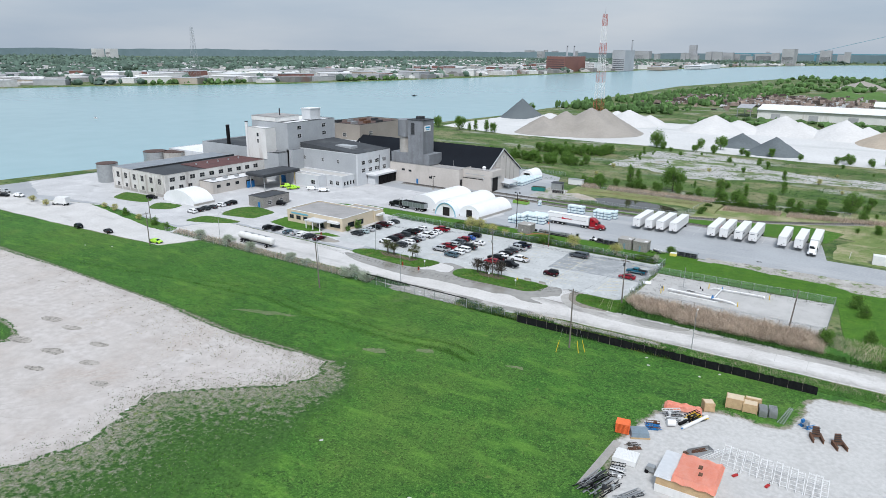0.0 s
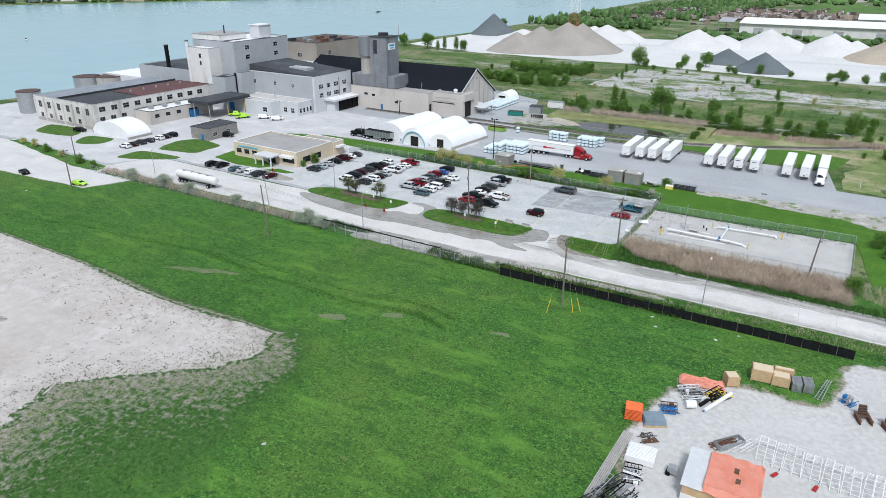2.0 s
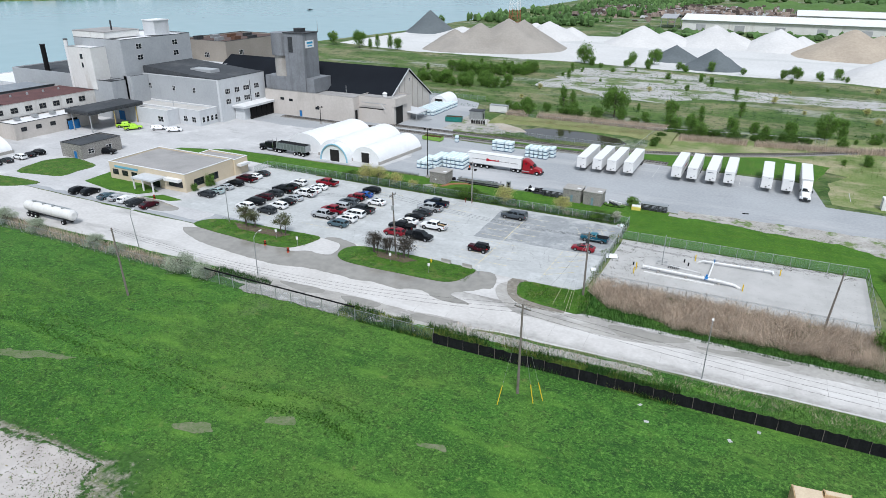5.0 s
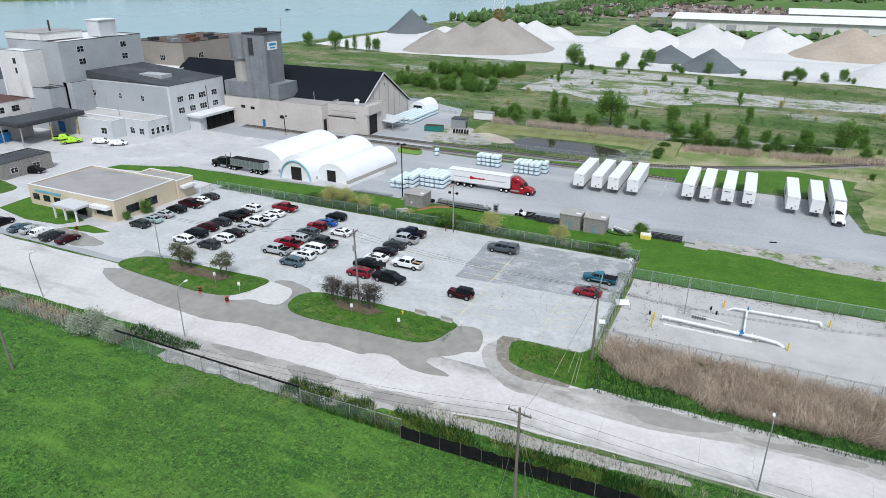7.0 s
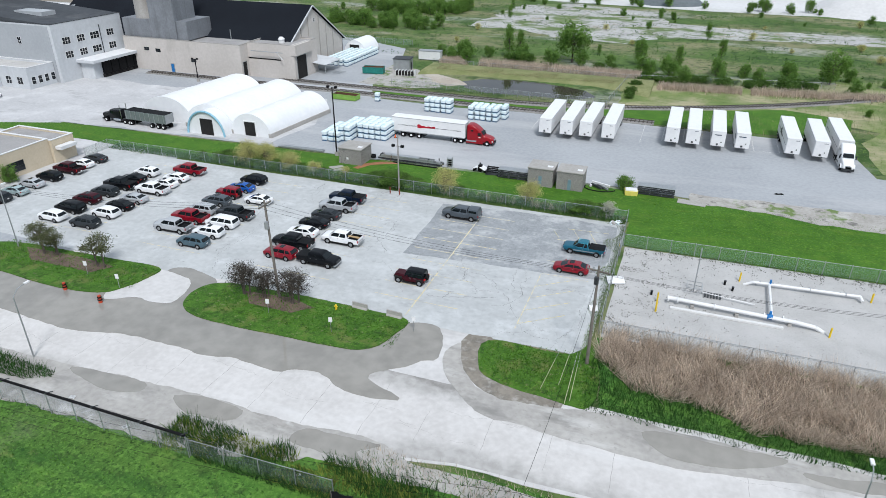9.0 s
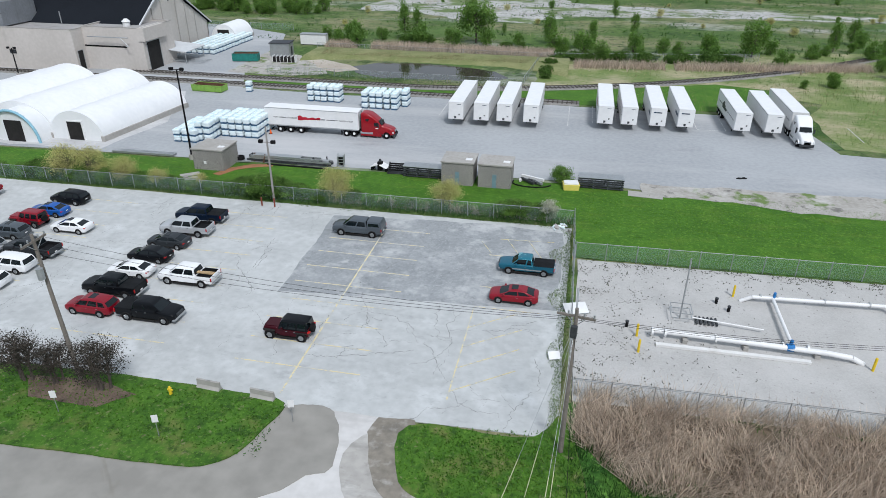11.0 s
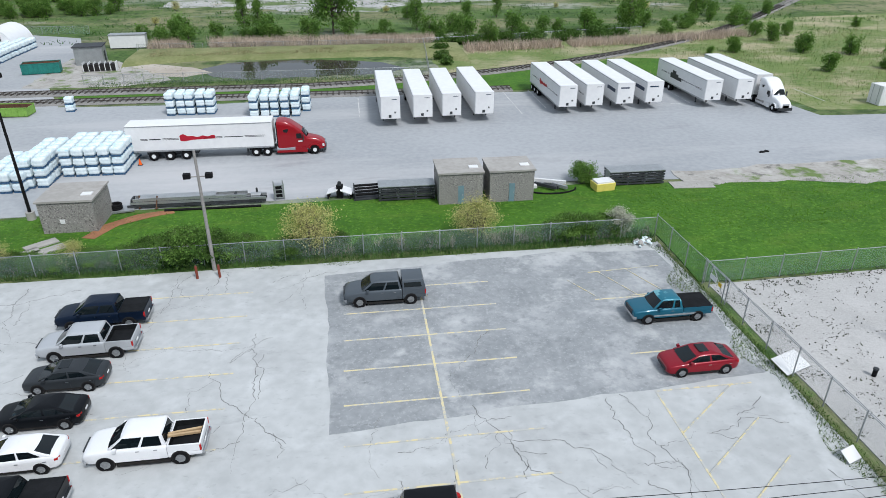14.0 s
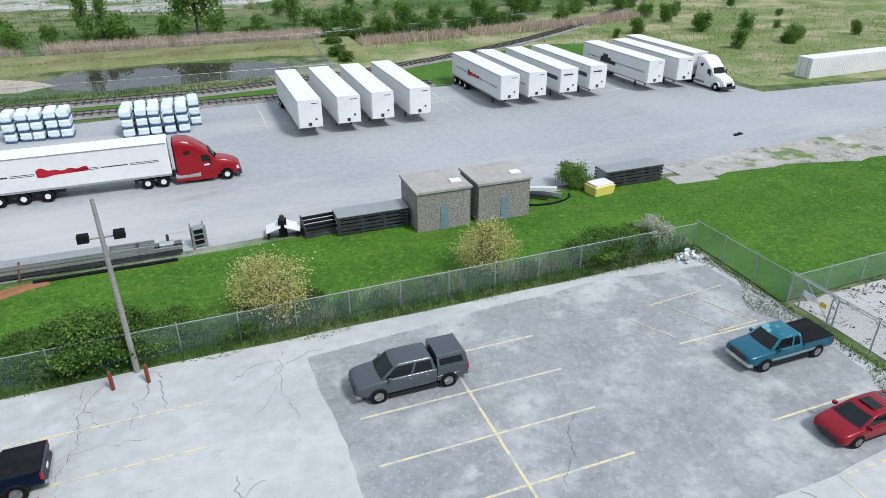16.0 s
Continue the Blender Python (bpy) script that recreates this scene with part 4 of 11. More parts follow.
slab("yard_sand_edge", [(-41, 212), (-41, 207.5), (-30, 208.2), (-22, 206), (-8, 206), (0, 202), (20, 204), (20, 214)], 0.115, EDGE, "worn sandy lawn edge with ruts", "earth", 0.8, 1.5)
slab("office_lawn", [(-184, 163), (-185, 172), (-181, 174), (-160, 166), (-163, 161.5), (-172, 160.5)], 0.16, LAWN, "small kerbed lawn before the office", "lawn", 0.1, 1)
slab("office_lawn", [(-160, 160.6), (-152, 161.4), (-149.8, 163.6), (-157, 164.4)], 0.16, LAWN, "small kerbed lawn before the office", "lawn", 0.1, 1)
for name, pts, label in (("gate_lawn", [(-209.7, 146.6), (-211.4, 151), (-210.6, 155.7), (-202, 157.2), (-193, 157.2), (-197, 152)], "green lawn patch by the works gate"), ("gate_lawn", [(-208.3, 160.9), (-200, 161.8), (-193.5, 163.5), (-193.6, 169), (-194.2, 174.6), (-203, 176.6), (-208, 176.4), (-211.6, 170.8)], "green lawn patch by the works gate"), ("factory_lawn", [(-268.9, 153.1), (-273, 158), (-274.6, 162.4), (-264, 164), (-256, 163.4), (-250, 156.4), (-258, 153.6)], "green lawn before the old works"), ("factory_lawn", [(-238.7, 150.4), (-243.6, 154.6), (-244.6, 159), (-238, 160.8), (-233, 160.8), (-231.6, 154)], "green lawn before the old works")):
    slab(name, curvy(pts, 3), 0.12, ROUGHLAWN, label, "lawn", 0.2, 1.0, settled=True)
slab("hedge_bank", [(-264, 139.4), (-258, 141.6), (-204, 137), (-202, 132.5), (-212, 131.6)], 0.12, GRASS, "overgrown bank between two roads", "verge", 0.5, 2)

# car park lines
lines = bmesh.new()
for k in range(9):
    y = 187.6 - 3.3 * (k - 1)
    if y > 160:
        box(lines, -76.9, -65.8, y - 0.06, y + 0.06, 0.08, 0.090)
box(lines, -71.25, -71.1, 161, 190.5, 0.08, 0.0905)
for cx in (-89.3, -109.4, -129.2):
    for k in range(9):
        y = 165.2 + 3.3 * k
        box(lines, cx - 5.6, cx + 5.6, y - 0.06, y + 0.06, 0.08, 0.0895)
for y in (176.6, 180.4, 187.2):
    box(lines, -58.4, -52.2, y - 0.06, y + 0.06, 0.08, 0.0895)
box(lines, -58.4, -58.28, 163, 176.6, 0.08, 0.090)
for k in range(4):
    beam(lines, (-58.3, 164 + 3 * k, 0.086), (-53.5, 167.6 + 3 * k, 0.086), 0.05, 4)
for a, b in (((-57.6, 191.2), (-51.6, 191.6)), ((-56.8, 191.2), (-55.0, 187.4)), ((-54.4, 191.3), (-52.8, 187.6)), ((-55.6, 187.4), (-52.6, 187.5)), ((-59.6, 190.2), (-58.2, 187.6))):
    beam(lines, (*a, 0.086), (*b, 0.086), 0.05, 4)
bays = bmesh.new()
for x, y0, y1 in ((-74.6, 238, 249), (-51.7, 237, 250.4), (-47.5, 239.6, 250.4), (-43.4, 241, 250), (-30.0, 240, 249.6), (-25.3, 239.8, 249), (-4.4, 238, 246)):
    box(bays, x - 0.07, x + 0.07, y0, y1, 0.04, 0.0545)
box(bays, -30, -25.3, 239.6, 239.74, 0.04, 0.0540)
tagged(part("bay_line", bays, M("worn_white_line", (0.58, 0.58, 0.57), (0.38, 0.385, 0.39), big=0.8, fine=5, rough=0.85, mix=(0.44, 0.56))), "worn white trailer bay lines on the asphalt", "road marking", kind="structure")
tagged(part("parking_line", lines, LINE), "worn yellow parking bay lines", "road marking", kind="structure")

# cracks in the concrete
def crack_lines():
    bm = bmesh.new()
    rng = random.Random(7)
    def run(x, y, a, w, n, forks):
        base = a
        for s in range(n):
            a = base + rng.gauss(0, 0.55)
            base += rng.gauss(0, 0.07)
            st = rng.uniform(0.10, 0.32)
            x2, y2 = x + math.cos(a) * st, y + math.sin(a) * st
            if not (-131 < x2 < -50.5 and 159.5 < y2 < 195.2):
                return
            w2 = max(0.003, min(0.022, w * rng.uniform(0.75, 1.3)))
            nx, ny = -math.sin(base), math.cos(base)
            z = 0.0925 if x > -78.5 and y > 175 else 0.0862
            bm.faces.new([bm.verts.new(p) for p in ((x - nx * w, y - ny * w, z), (x2 - nx * w2, y2 - ny * w2, z), (x2 + nx * w2, y2 + ny * w2, z), (x + nx * w, y + ny * w, z))])
            if forks and rng.random() < 0.035:
                run(x2, y2, base + rng.choice((-1, 1)) * rng.uniform(0.5, 1.3), w2 * 0.6, rng.randint(4, 18), 0)
            x, y, w = x2, y2, w2
    for k in range(64):
        x, y = rng.uniform(-112, -51), rng.uniform(160, 194.6)
        if x > -78 and y > 176 and rng.random() < 0.85:
            continue
        run(x, y, rng.choice((0.0, 1.5, 1.6, 3.1, 0.3)) + rng.uniform(-0.25, 0.25), rng.uniform(0.004, 0.013), rng.randint(12, 60), 1)
    for x, y, a, n in ((-69.5, 176.8, -1.45, 55), (-61.5, 176.4, -1.5, 40), (-79.6, 194.6, -1.5, 30), (-82.8, 186, -1.7, 40), (-85.2, 182, -1.4, 45), (-88.6, 194.8, -2.0, 70), (-57, 172.8, 0.1, 30), (-96.5, 193.6, -2.6, 50)):
        run(x, y, a, 0.018, n, 1)
    return bm


tagged(part("crack", crack_lines(), M("tarred_crack", (0.24, 0.24, 0.235), (0.11, 0.11, 0.11), big=0.3, fine=3)), "dark weathered cracks in the concrete", "crack", kind="stuff")


# ---- railway ----
def rail_line(xs, y_of):
    pts = [(x, y_of(x)) for x in xs]
    bed = bmesh.new()
    def beside(off):
        out = []
        for k, (x, y) in enumerate(pts):
            (xa, ya), (xb, yb) = pts[max(0, k - 1)], pts[min(len(pts) - 1, k + 1)]
            ln = math.hypot(xb - xa, yb - ya)
            out.append((x - (yb - ya) / ln * off, y + (xb - xa) / ln * off))
        return out
    l, lt, rt, r = ([bed.verts.new((x, y, z)) for x, y in beside(off)] for off, z in ((-1.9, 0.06), (-1.3, 0.24), (1.3, 0.24), (1.9, 0.06)))
    for k in range(len(pts) - 1):
        for p, q in ((l, lt), (lt, rt), (rt, r)):
            bed.faces.new((p[k], p[k + 1], q[k + 1], q[k]))
    t = thing("railway_track", "rusty railway track on stone ballast", "railway", kind="structure")
    part("ballast", bed, BALLAST, t)
    tie = finish(boxes((-0.11, 0.11, -1.25, 1.25, 0.2, 0.34)), "sleeper", TIE)
    n = 0
    dist = 0.0
    for (x0, y0), (x1, y1) in zip(pts, pts[1:]):
        dist += math.hypot(x1 - x0, y1 - y0)
        while dist > 0.9 and n < 260:
            dist -= 0.9
            ob = part("sleeper", tie, None, t)
            f = 1 - dist / max(0.01, math.hypot(x1 - x0, y1 - y0))
            ob.matrix_world = pose(x0 + (x1 - x0) * f, y0 + (y1 - y0) * f, 0, 0, 0, math.degrees(math.atan2(y1 - y0, x1 - x0)))
            n += 1
    for off in (-0.72, 0.72):
        bm = bmesh.new()
        line = beside(off)
        for (x0, y0), (x1, y1) in zip(line, line[1:]):
            beam(bm, (x0, y0, 0.40), (x1, y1, 0.40), 0.07, 4)
        part("rail", bm, M("dull_brown_rail", (0.09, 0.075, 0.065), (0.06, 0.05, 0.045), big=1, fine=5, rough=0.5, metal=0.4), t)


slab("track_verge", [(-120, 253.7), (-120, 256.3), (-78, 256), (-52, 262), (-36, 268), (-22, 274), (-8, 270), (-12, 252.5), (-60, 250.6), (-62, 253.4)], 0.04, LAWN, "green grass between the railway tracks", "verge", 0.3, 1.5)
rail_line([-190 + 4 * k for k in range(36)], lambda x: 251.8)
rail_line([-150 + 4 * k for k in range(60)], lambda x: 257.6 + (0 if x < -82 else 0.00398 * min(x + 82, 117) ** 2 + 0.0988 * (x + 82) + 0.93 * max(0, x - 35)))


# ---- buildings ----
def window_on(parent, face, u, z, w, h, at, frame_mat=WHITE, panes=2):
    """A framed window on a wall that faces -y (face 'y', u along x, wall at y=at) or +x (face 'x', u along y, wall at x=at)."""
    d = 0.06
    def bx(u0, u1, z0, z1, p0, p1):
        return (u0, u1, at - p1, at - p0, z0, z1) if face == "y" else (at + p0, at + p1, u0, u1, z0, z1)
    f = part("window", boxes(bx(u - w / 2, u + w / 2, z, z + h, -0.05, 0.02)), GLASS, parent)
    fr = [bx(u - w / 2 - d, u + w / 2 + d, z - d, z, -0.05, 0.06), bx(u - w / 2 - d, u + w / 2 + d, z + h, z + h + d, -0.05, 0.06), bx(u - w / 2 - d, u - w / 2, z, z + h, -0.05, 0.06), bx(u + w / 2, u + w / 2 + d, z, z + h, -0.05, 0.06)]
    for k in range(1, panes):
        c = u - w / 2 + w * k / panes
        fr.append(bx(c - 0.03, c + 0.03, z, z + h, -0.05, 0.05))
    fr.append(bx(u - w / 2, u + w / 2, z + h * 0.5 - 0.025, z + h * 0.5 + 0.025, -0.05, 0.045))
    part("window_frame", boxes(*fr), frame_mat, f)
    return f


def ring_wall(bm, x0, x1, y0, y1, z0, z1, t):
    """Four walls in one piece, t thick, open above and below."""
    o = [(x0, y0), (x1, y0), (x1, y1), (x0, y1)]
    n = [(x0 + t, y0 + t), (x1 - t, y0 + t), (x1 - t, y1 - t), (x0 + t, y1 - t)]
    ob, ot, nb, nt = ([bm.verts.new((x, y, z)) for x, y in s] for s, z in ((o, z0), (o, z1), (n, z0), (n, z1)))
    for k in range(4):
        m = (k + 1) % 4
        for f in ((ob[k], ob[m], ot[m], ot[k]), (nb[m], nb[k], nt[k], nt[m]), (ot[k], ot[m], nt[m], nt[k]), (ob[m], ob[k], nb[k], nb[m])):
            bm.faces.new(f)


def flat_building(parent, x0, x1, y0, y1, h, wall, roof, parapet=0.5, z0=0.0, coping=None, wname="wall", rname="roof"):
    """Walls with a parapet round a sunken flat roof."""
    w = part(wname, B(ring_wall, x0, x1, y0, y1, z0, h, 0.3), wall, parent)
    part(rname, boxes((x0 + 0.3, x1 - 0.3, y0 + 0.3, y1 - 0.3, h - parapet - 0.3, h - parapet)), roof, parent)
    if coping:
        part("coping", B(ring_wall, x0 - 0.06, x1 + 0.06, y0 - 0.06, y1 + 0.06, h, h + 0.12, 0.4), coping, parent)
    return w


def doorway(parent, face, u0, u1, h, at, mat=DARK, z0=0.05, name="door"):
    b = (u0, u1, at - 0.03, at + 0.2, z0, h) if face == "y" else (at - 0.2, at + 0.03, u0, u1, z0, h)
    d = part(name, boxes(b), mat, parent)
    e = 0.15
    fr = [(u0 - e, u0, at - 0.08, at + 0.1, z0, h + e), (u1, u1 + e, at - 0.08, at + 0.1, z0, h + e), (u0, u1, at - 0.08, at + 0.1, h, h + e)] if face == "y" else [(at - 0.1, at + 0.08, u0 - e, u0, z0, h + e), (at - 0.1, at + 0.08, u1, u1 + e, z0, h + e), (at - 0.1, at + 0.08, u0, u1, h, h + e)]
    part("door_frame", boxes(*fr), STEEL, d)
    return d


# beige warehouse with the dock at its end
wh = thing("warehouse", "beige rendered flat-roofed warehouse with dark dock doors", "warehouse")
flat_building(wh, -200, -160, 254.5, 270, 9.0, BEIGE, ROOFGREY, 0.3, coping=CONC)
flat_building(wh, -160, -145.3, 258.0, 270, 9.3, BEIGE, ROOFGREY, 0.3, coping=CONC)
doorway(wh, "x", 255.2, 256.8, 4.4, -160, name="dock_door")
doorway(wh, "x", 259.2, 264.0, 6.2, -145.3, name="dock_door")
part("door_hood", boxes((-146.2, -144.6, 257.8, 266, 6.6, 9.4)), BEIGE, wh)
doorway(wh, "y", -184.2, -183.2, 2.3, 254.5, BLUE)
for x, z in ((-192, 5.6), (-176, 3.4), (-188, 5.4)):
    window_on(wh, "y", x, z, 1.6, 0.8, 254.5, DARKSTEEL)
part("roof_vent", beams(((-151.4, 262, 9), (-151.4, 262, 10), 0.8, 12), ((-151.4, 262, 10), (-151.4, 262, 10.6), 1.0, 12, 0.4)), WHITE, wh)
part("pipe_run", beams(((-158, 256.8, 7.4), (-148, 256.8, 7.4), 0.12), ((-158, 256.8, 7.4), (-158, 257, 7.4), 0.12), ((-150, 256.8, 7.4), (-148, 256.6, 5.6), 0.1)), STEEL, wh)
part("roof_pipe", beams(((-168, 262, 9), (-168, 262, 11.6), 0.12)), STEEL, wh)

# barn with a steep black roof
barn = thing("storage_barn", "long storage barn with steep black roof and pale gable", "barn")
EAVE, RIDGE, BY0, BYM, BY1, BX0, BX1 = 5.5, 16.9, 258.0, 276.6, 295.0, -236.0, -150.0
bm = bmesh.new()
for x in (BX0, BX1 - 0.4):
    pts = [(BY0 + 1, 0), (BY1 - 1, 0), (BY1 - 1, EAVE), (BYM, RIDGE - 0.35), (BY0 + 1, EAVE)]
    a = [bm.verts.new((x, y, z)) for y, z in pts]
    b = [bm.verts.new((x + 0.4, y, z)) for y, z in pts]
    bm.faces.new(a), bm.faces.new(b)
    for k in range(5):
        bm.faces.new((a[k], a[(k + 1) % 5], b[(k + 1) % 5], b[k]))
box(bm, BX0, BX1, BY1 - 1.3, BY1 - 1, 0, EAVE)
box(bm, BX0, BX1, BY0 + 1, BY0 + 1.3, 0, EAVE)
part("wall", bm, BEIGE, barn)
bm = bmesh.new()
for ye, s in ((BY0, 1), (BY1, -1)):
    v = [bm.verts.new(p) for p in ((BX0 - 0.4, ye, EAVE - 0.5), (BX1 + 0.5, ye, EAVE - 0.5), (BX1 + 0.5, BYM, RIDGE), (BX0 - 0.4, BYM, RIDGE), (BX0 - 0.4, ye, EAVE - 0.15), (BX1 + 0.5, ye, EAVE - 0.15), (BX1 + 0.5, BYM, RIDGE + 0.35), (BX0 - 0.4, BYM, RIDGE + 0.35))]
    for f in ((3, 2, 1, 0), (4, 5, 6, 7), (0, 1, 5, 4), (1, 2, 6, 5), (2, 3, 7, 6), (3, 0, 4, 7)):
        bm.faces.new([v[i] for i in f])
part("roof", bm, BARNROOF, barn)
part("verge_board", beams(((BX1 + 0.55, BY1, EAVE - 0.3), (BX1 + 0.55, BYM, RIDGE + 0.2), 0.2, 4), ((BX1 + 0.55, BY0, EAVE - 0.3), (BX1 + 0.55, BYM, RIDGE + 0.2), 0.2, 4)), PALEWALL, barn)
for y in (270, 274, 280, 284, 288):
    hh = EAVE + (RIDGE - EAVE) * (1 - abs(y - BYM) / 18.4) - 1
    part("pilaster", boxes((BX1, BX1 + 0.15, y - 0.12, y + 0.12, 0, hh)), CONC, barn)
window_on(barn, "x", 277.5, 12.6, 0.9, 1.0, BX1)
lean = thing("loading_shelter", "low sloping metal loading shelter beside the barn", "shelter")
bm = bmesh.new()
loft(bm, [[(x, y0, z) for x, z in ((-149.5, 3.4), (-141, 2.7), (-141, 2.85), (-149.5, 3.55))] for y0 in (267, 276)])
part("roof", bm, PALEWALL, lean)
for x in (-148, -141.5):
    for y in (267.5, 275.5):
        part("post", beams(((x, y, 0), (x, y, 2.7 if x > -142 else 3.3), 0.1)), STEEL, lean)
for k in range(4):
    part("rail", beams(((-149, 268 + k, 0.5), (-137, 268 + k, 0.5), 0.08)), STEEL, lean)

# silo tower
tower = thing("silo_tower", "tall dark grey clad silo tower with concrete bin", "silo")
part("base", boxes((-200, -177.5, 255.6, 266, 9.0, 14.0)), SILO, tower)
part("tower_shaft", boxes((-189.5, -181, 255.2, 264, 9.0, 29.6)), SILO, tower)
part("tower_cap", boxes((-189.8, -180.7, 254.9, 264.3, 29.6, 29.9)), DARKSTEEL, tower)
part("concrete_bin", beams(((-193.5, 259, 14), (-193.5, 259, 21.5), 3.2, 24)), CONC, tower, smooth=0.6)
part("bin_hood", beams(((-193.5, 259, 21.5), (-193.5, 259, 29.4), 4.0, 24)), SILO, tower, smooth=0.6)
part("roof_unit", boxes((-187, -184, 258, 261, 29.9, 31.2)), DARKSTEEL, tower)
part("louvre", boxes((-187.6, -185.8, 255.0, 255.3, 23, 28.4)), DARKSTEEL, tower)
sign = part("sign", boxes((-181.05, -180.85, 256.5, 261.3, 24.6, 27.2)), WHITE, tower, "white sign panel with blue mark")
part("sign_bars", boxes((-180.86, -180.8, 257.2, 260.6, 26.0, 26.7), (-180.86, -180.8, 257.6, 260.2, 25.1, 25.5)), M("sign_blue", (0.02, 0.28, 0.5), rough=0.5), sign)
part("ladder_mast", beams(((-180.6, 263.8, 29.9), (-180.6, 263.8, 34), 0.08)), STEEL, tower)

# three-storey office block
ob3 = thing("works_office", "pale grey three-storey works office with black flat roof", "office building")
flat_building(ob3, -240, -202, 233, 257, 15.0, PALEWALL, ROOFBLACK, 0.25, coping=DARKSTEEL)
bm = bmesh.new()
loft(bm, [[(-202.4, y, 14.72), (-238.8, y, 14.72), (-238.8, y, 17.5), (-202.4, y, 15.02)] for y in (233.2, 256.8)])
part("pitched_roof", bm, ROOFBLACK, ob3)
part("side_wall", boxes((-240.2, -203, 232.9, 232.99, 0, 14.6)), GREYWALL, ob3)
for row, z in enumerate((9.6, 6.0)):
    for k, y in enumerate((237, 241.8, 246.6, 252.2)):
        window_on(ob3, "x", y, z, 2.4 if k != 2 else 3.0, 1.7, -202, WHITE, 3)
for x in (-236, -224, -214):
    window_on(ob3, "y", x, 9.6, 1.2, 1.7, 232.9)
part("roof_unit", boxes((-222, -212, 240, 244.5, 14.75, 16.8)), GREYWALL, ob3)
part("fan_unit", beams(((-219, 238.6, 14.8), (-219, 238.6, 16), 0.8, 10)), WHITE, ob3)
part("downpipe", beams(((-201.9, 248.6, 3), (-201.9, 248.6, 13), 0.1)), DARKSTEEL, ob3)

# raised grey wall west of the office block
gw = thing("grey_block", "grey rendered middle works block", "factory")
flat_building(gw, -250, -239.8, 219.5, 225.4, 13.4, GREYWALL, ROOFBLACK, 0.4, coping=DARKSTEEL)
flat_building(gw, -240.5, -236.5, 225.5, 232.8, 14.6, GREYWALL, ROOFBLACK, 0.2)
flat_building(gw, -300, -250, 222, 262, 14.2, GREYWALL, ROOFBLACK, 0.4)

# single-storey wing before the office block
wing = thing("office_wing", "single-storey pale grey office wing", "office building")
PALEROOF = layered(M("pale_gravel_roof", (0.50, 0.49, 0.475), (0.42, 0.41, 0.395), big=0.2, fine=3, bump=0.2), (0.33, 0.32, 0.31), 0.3, 0.58, 0.7, amount=0.6)
flat_building(wing, -240, -204, 224.5, 232.8, 5.5, PALEWALL, PALEROOF, 0.5, coping=WHITE)
flat_building(wing, -240, -214, 219.4, 224.4, 5.5, PALEWALL, PALEROOF, 0.5, coping=WHITE)
for y in (226, 228, 230, 232):
    window_on(wing, "x", y, 1.2, 1.1, 1.8, -204, WHITE, 1)
for x in (-211, -207):
    window_on(wing, "y", x, 1.2, 1.8, 1.8, 224.5, WHITE, 2)
window_on(wing, "y", -217.5, 1.4, 2.4, 1.8, 219.4)
doorway(wing, "y", -238.5, -235.5, 3.4, 219.4, BLUE)
part("roof_pipe", beams(((-220, 228, 5), (-220, 228, 8), 0.1)), STEEL, wing)

# truck dock beside the office block
dock = thing("truck_dock", "covered truck dock with black dock bays", "loading dock")
part("dock_body", boxes((-201.8, -197.4, 239.5, 256.6, 0, 4.5)), PALEWALL, dock)
part("canopy", boxes((-202, -195.8, 238.4, 257.2, 4.5, 5.2)), PALEWALL, dock)
part("canopy_roof", boxes((-201.9, -195.9, 238.5, 257.1, 5.2, 5.26)), ROOFWHITE, dock)
for k in range(5):
    y = 242.4 + 2.8 * k
    part("dock_bay", boxes((-197.4, -196.6, y, y + 2.5, 0.9, 4.4)), BLACK, dock)
    part("bumper", boxes((-197.4, -196.3, y + 0.2, y + 0.6, 0.6, 1.2)), BLACK, dock)
    part("bumper", boxes((-197.4, -196.3, y + 1.9, y + 2.3, 0.6, 1.2)), BLACK, dock)
part("bay_floor", boxes((-197.4, -196.7, 242.2, 256.4, 0, 0.9)), DARK, dock)

# upper blocks
gb = thing("mill_block", "tall grey mill block with small windows", "factory")
flat_building(gb, -264, -239, 225.5, 258, 27.2, GREYWALL, ROOFWHITE, 0.4, coping=DARKSTEEL)
part("upper_storey", boxes((-264, -247, 225.52, 241, 27.2, 29.4)), WHITEWALL, gb)
part("upper_roof", boxes((-264.2, -246.8, 225.4, 241.2, 29.4, 29.6)), ROOFGREY, gb)
for y in (233, 250):
    for z in (23.5, 19.6):
        window_on(gb, "x", y, z, 2.4, 1.8, -239, WHITE, 2)
part("penthouse", boxes((-248, -242, 244, 251, 27.2, 32.4)), PALEWALL, gb)
part("penthouse_roof", boxes((-248.3, -241.7, 243.7, 251.3, 32.4, 32.7)), ROOFWHITE, gb)
part("flue", beams(((-252, 233, 29.5), (-252, 233, 33), 0.3, 8)), DARKSTEEL, gb)
wt = thing("white_tower", "white clad square hopper tower with stained walls", "tower")
flat_building(wt, -260, -247.4, 219.2, 231, 24.6, WHITEWALL, ROOFWHITE, 0.3, z0=10, coping=STEEL)
window_on(wt, "y", -253, 20.6, 1.2, 1.6, 219.2, DARKSTEEL)
window_on(wt, "y", -253, 17.6, 0.8, 1.6, 219.2, DARKSTEEL)
bb = thing("brown_block", "brownish rendered rear works block with roof plant", "factory")
flat_building(bb, -262, -236, 274, 312, 22.5, M("brown_render", (0.32, 0.29, 0.255), (0.265, 0.24, 0.21), big=0.15, fine=1.5, bump=0.08), ROOFBROWN, 0.5, coping=DARKSTEEL)
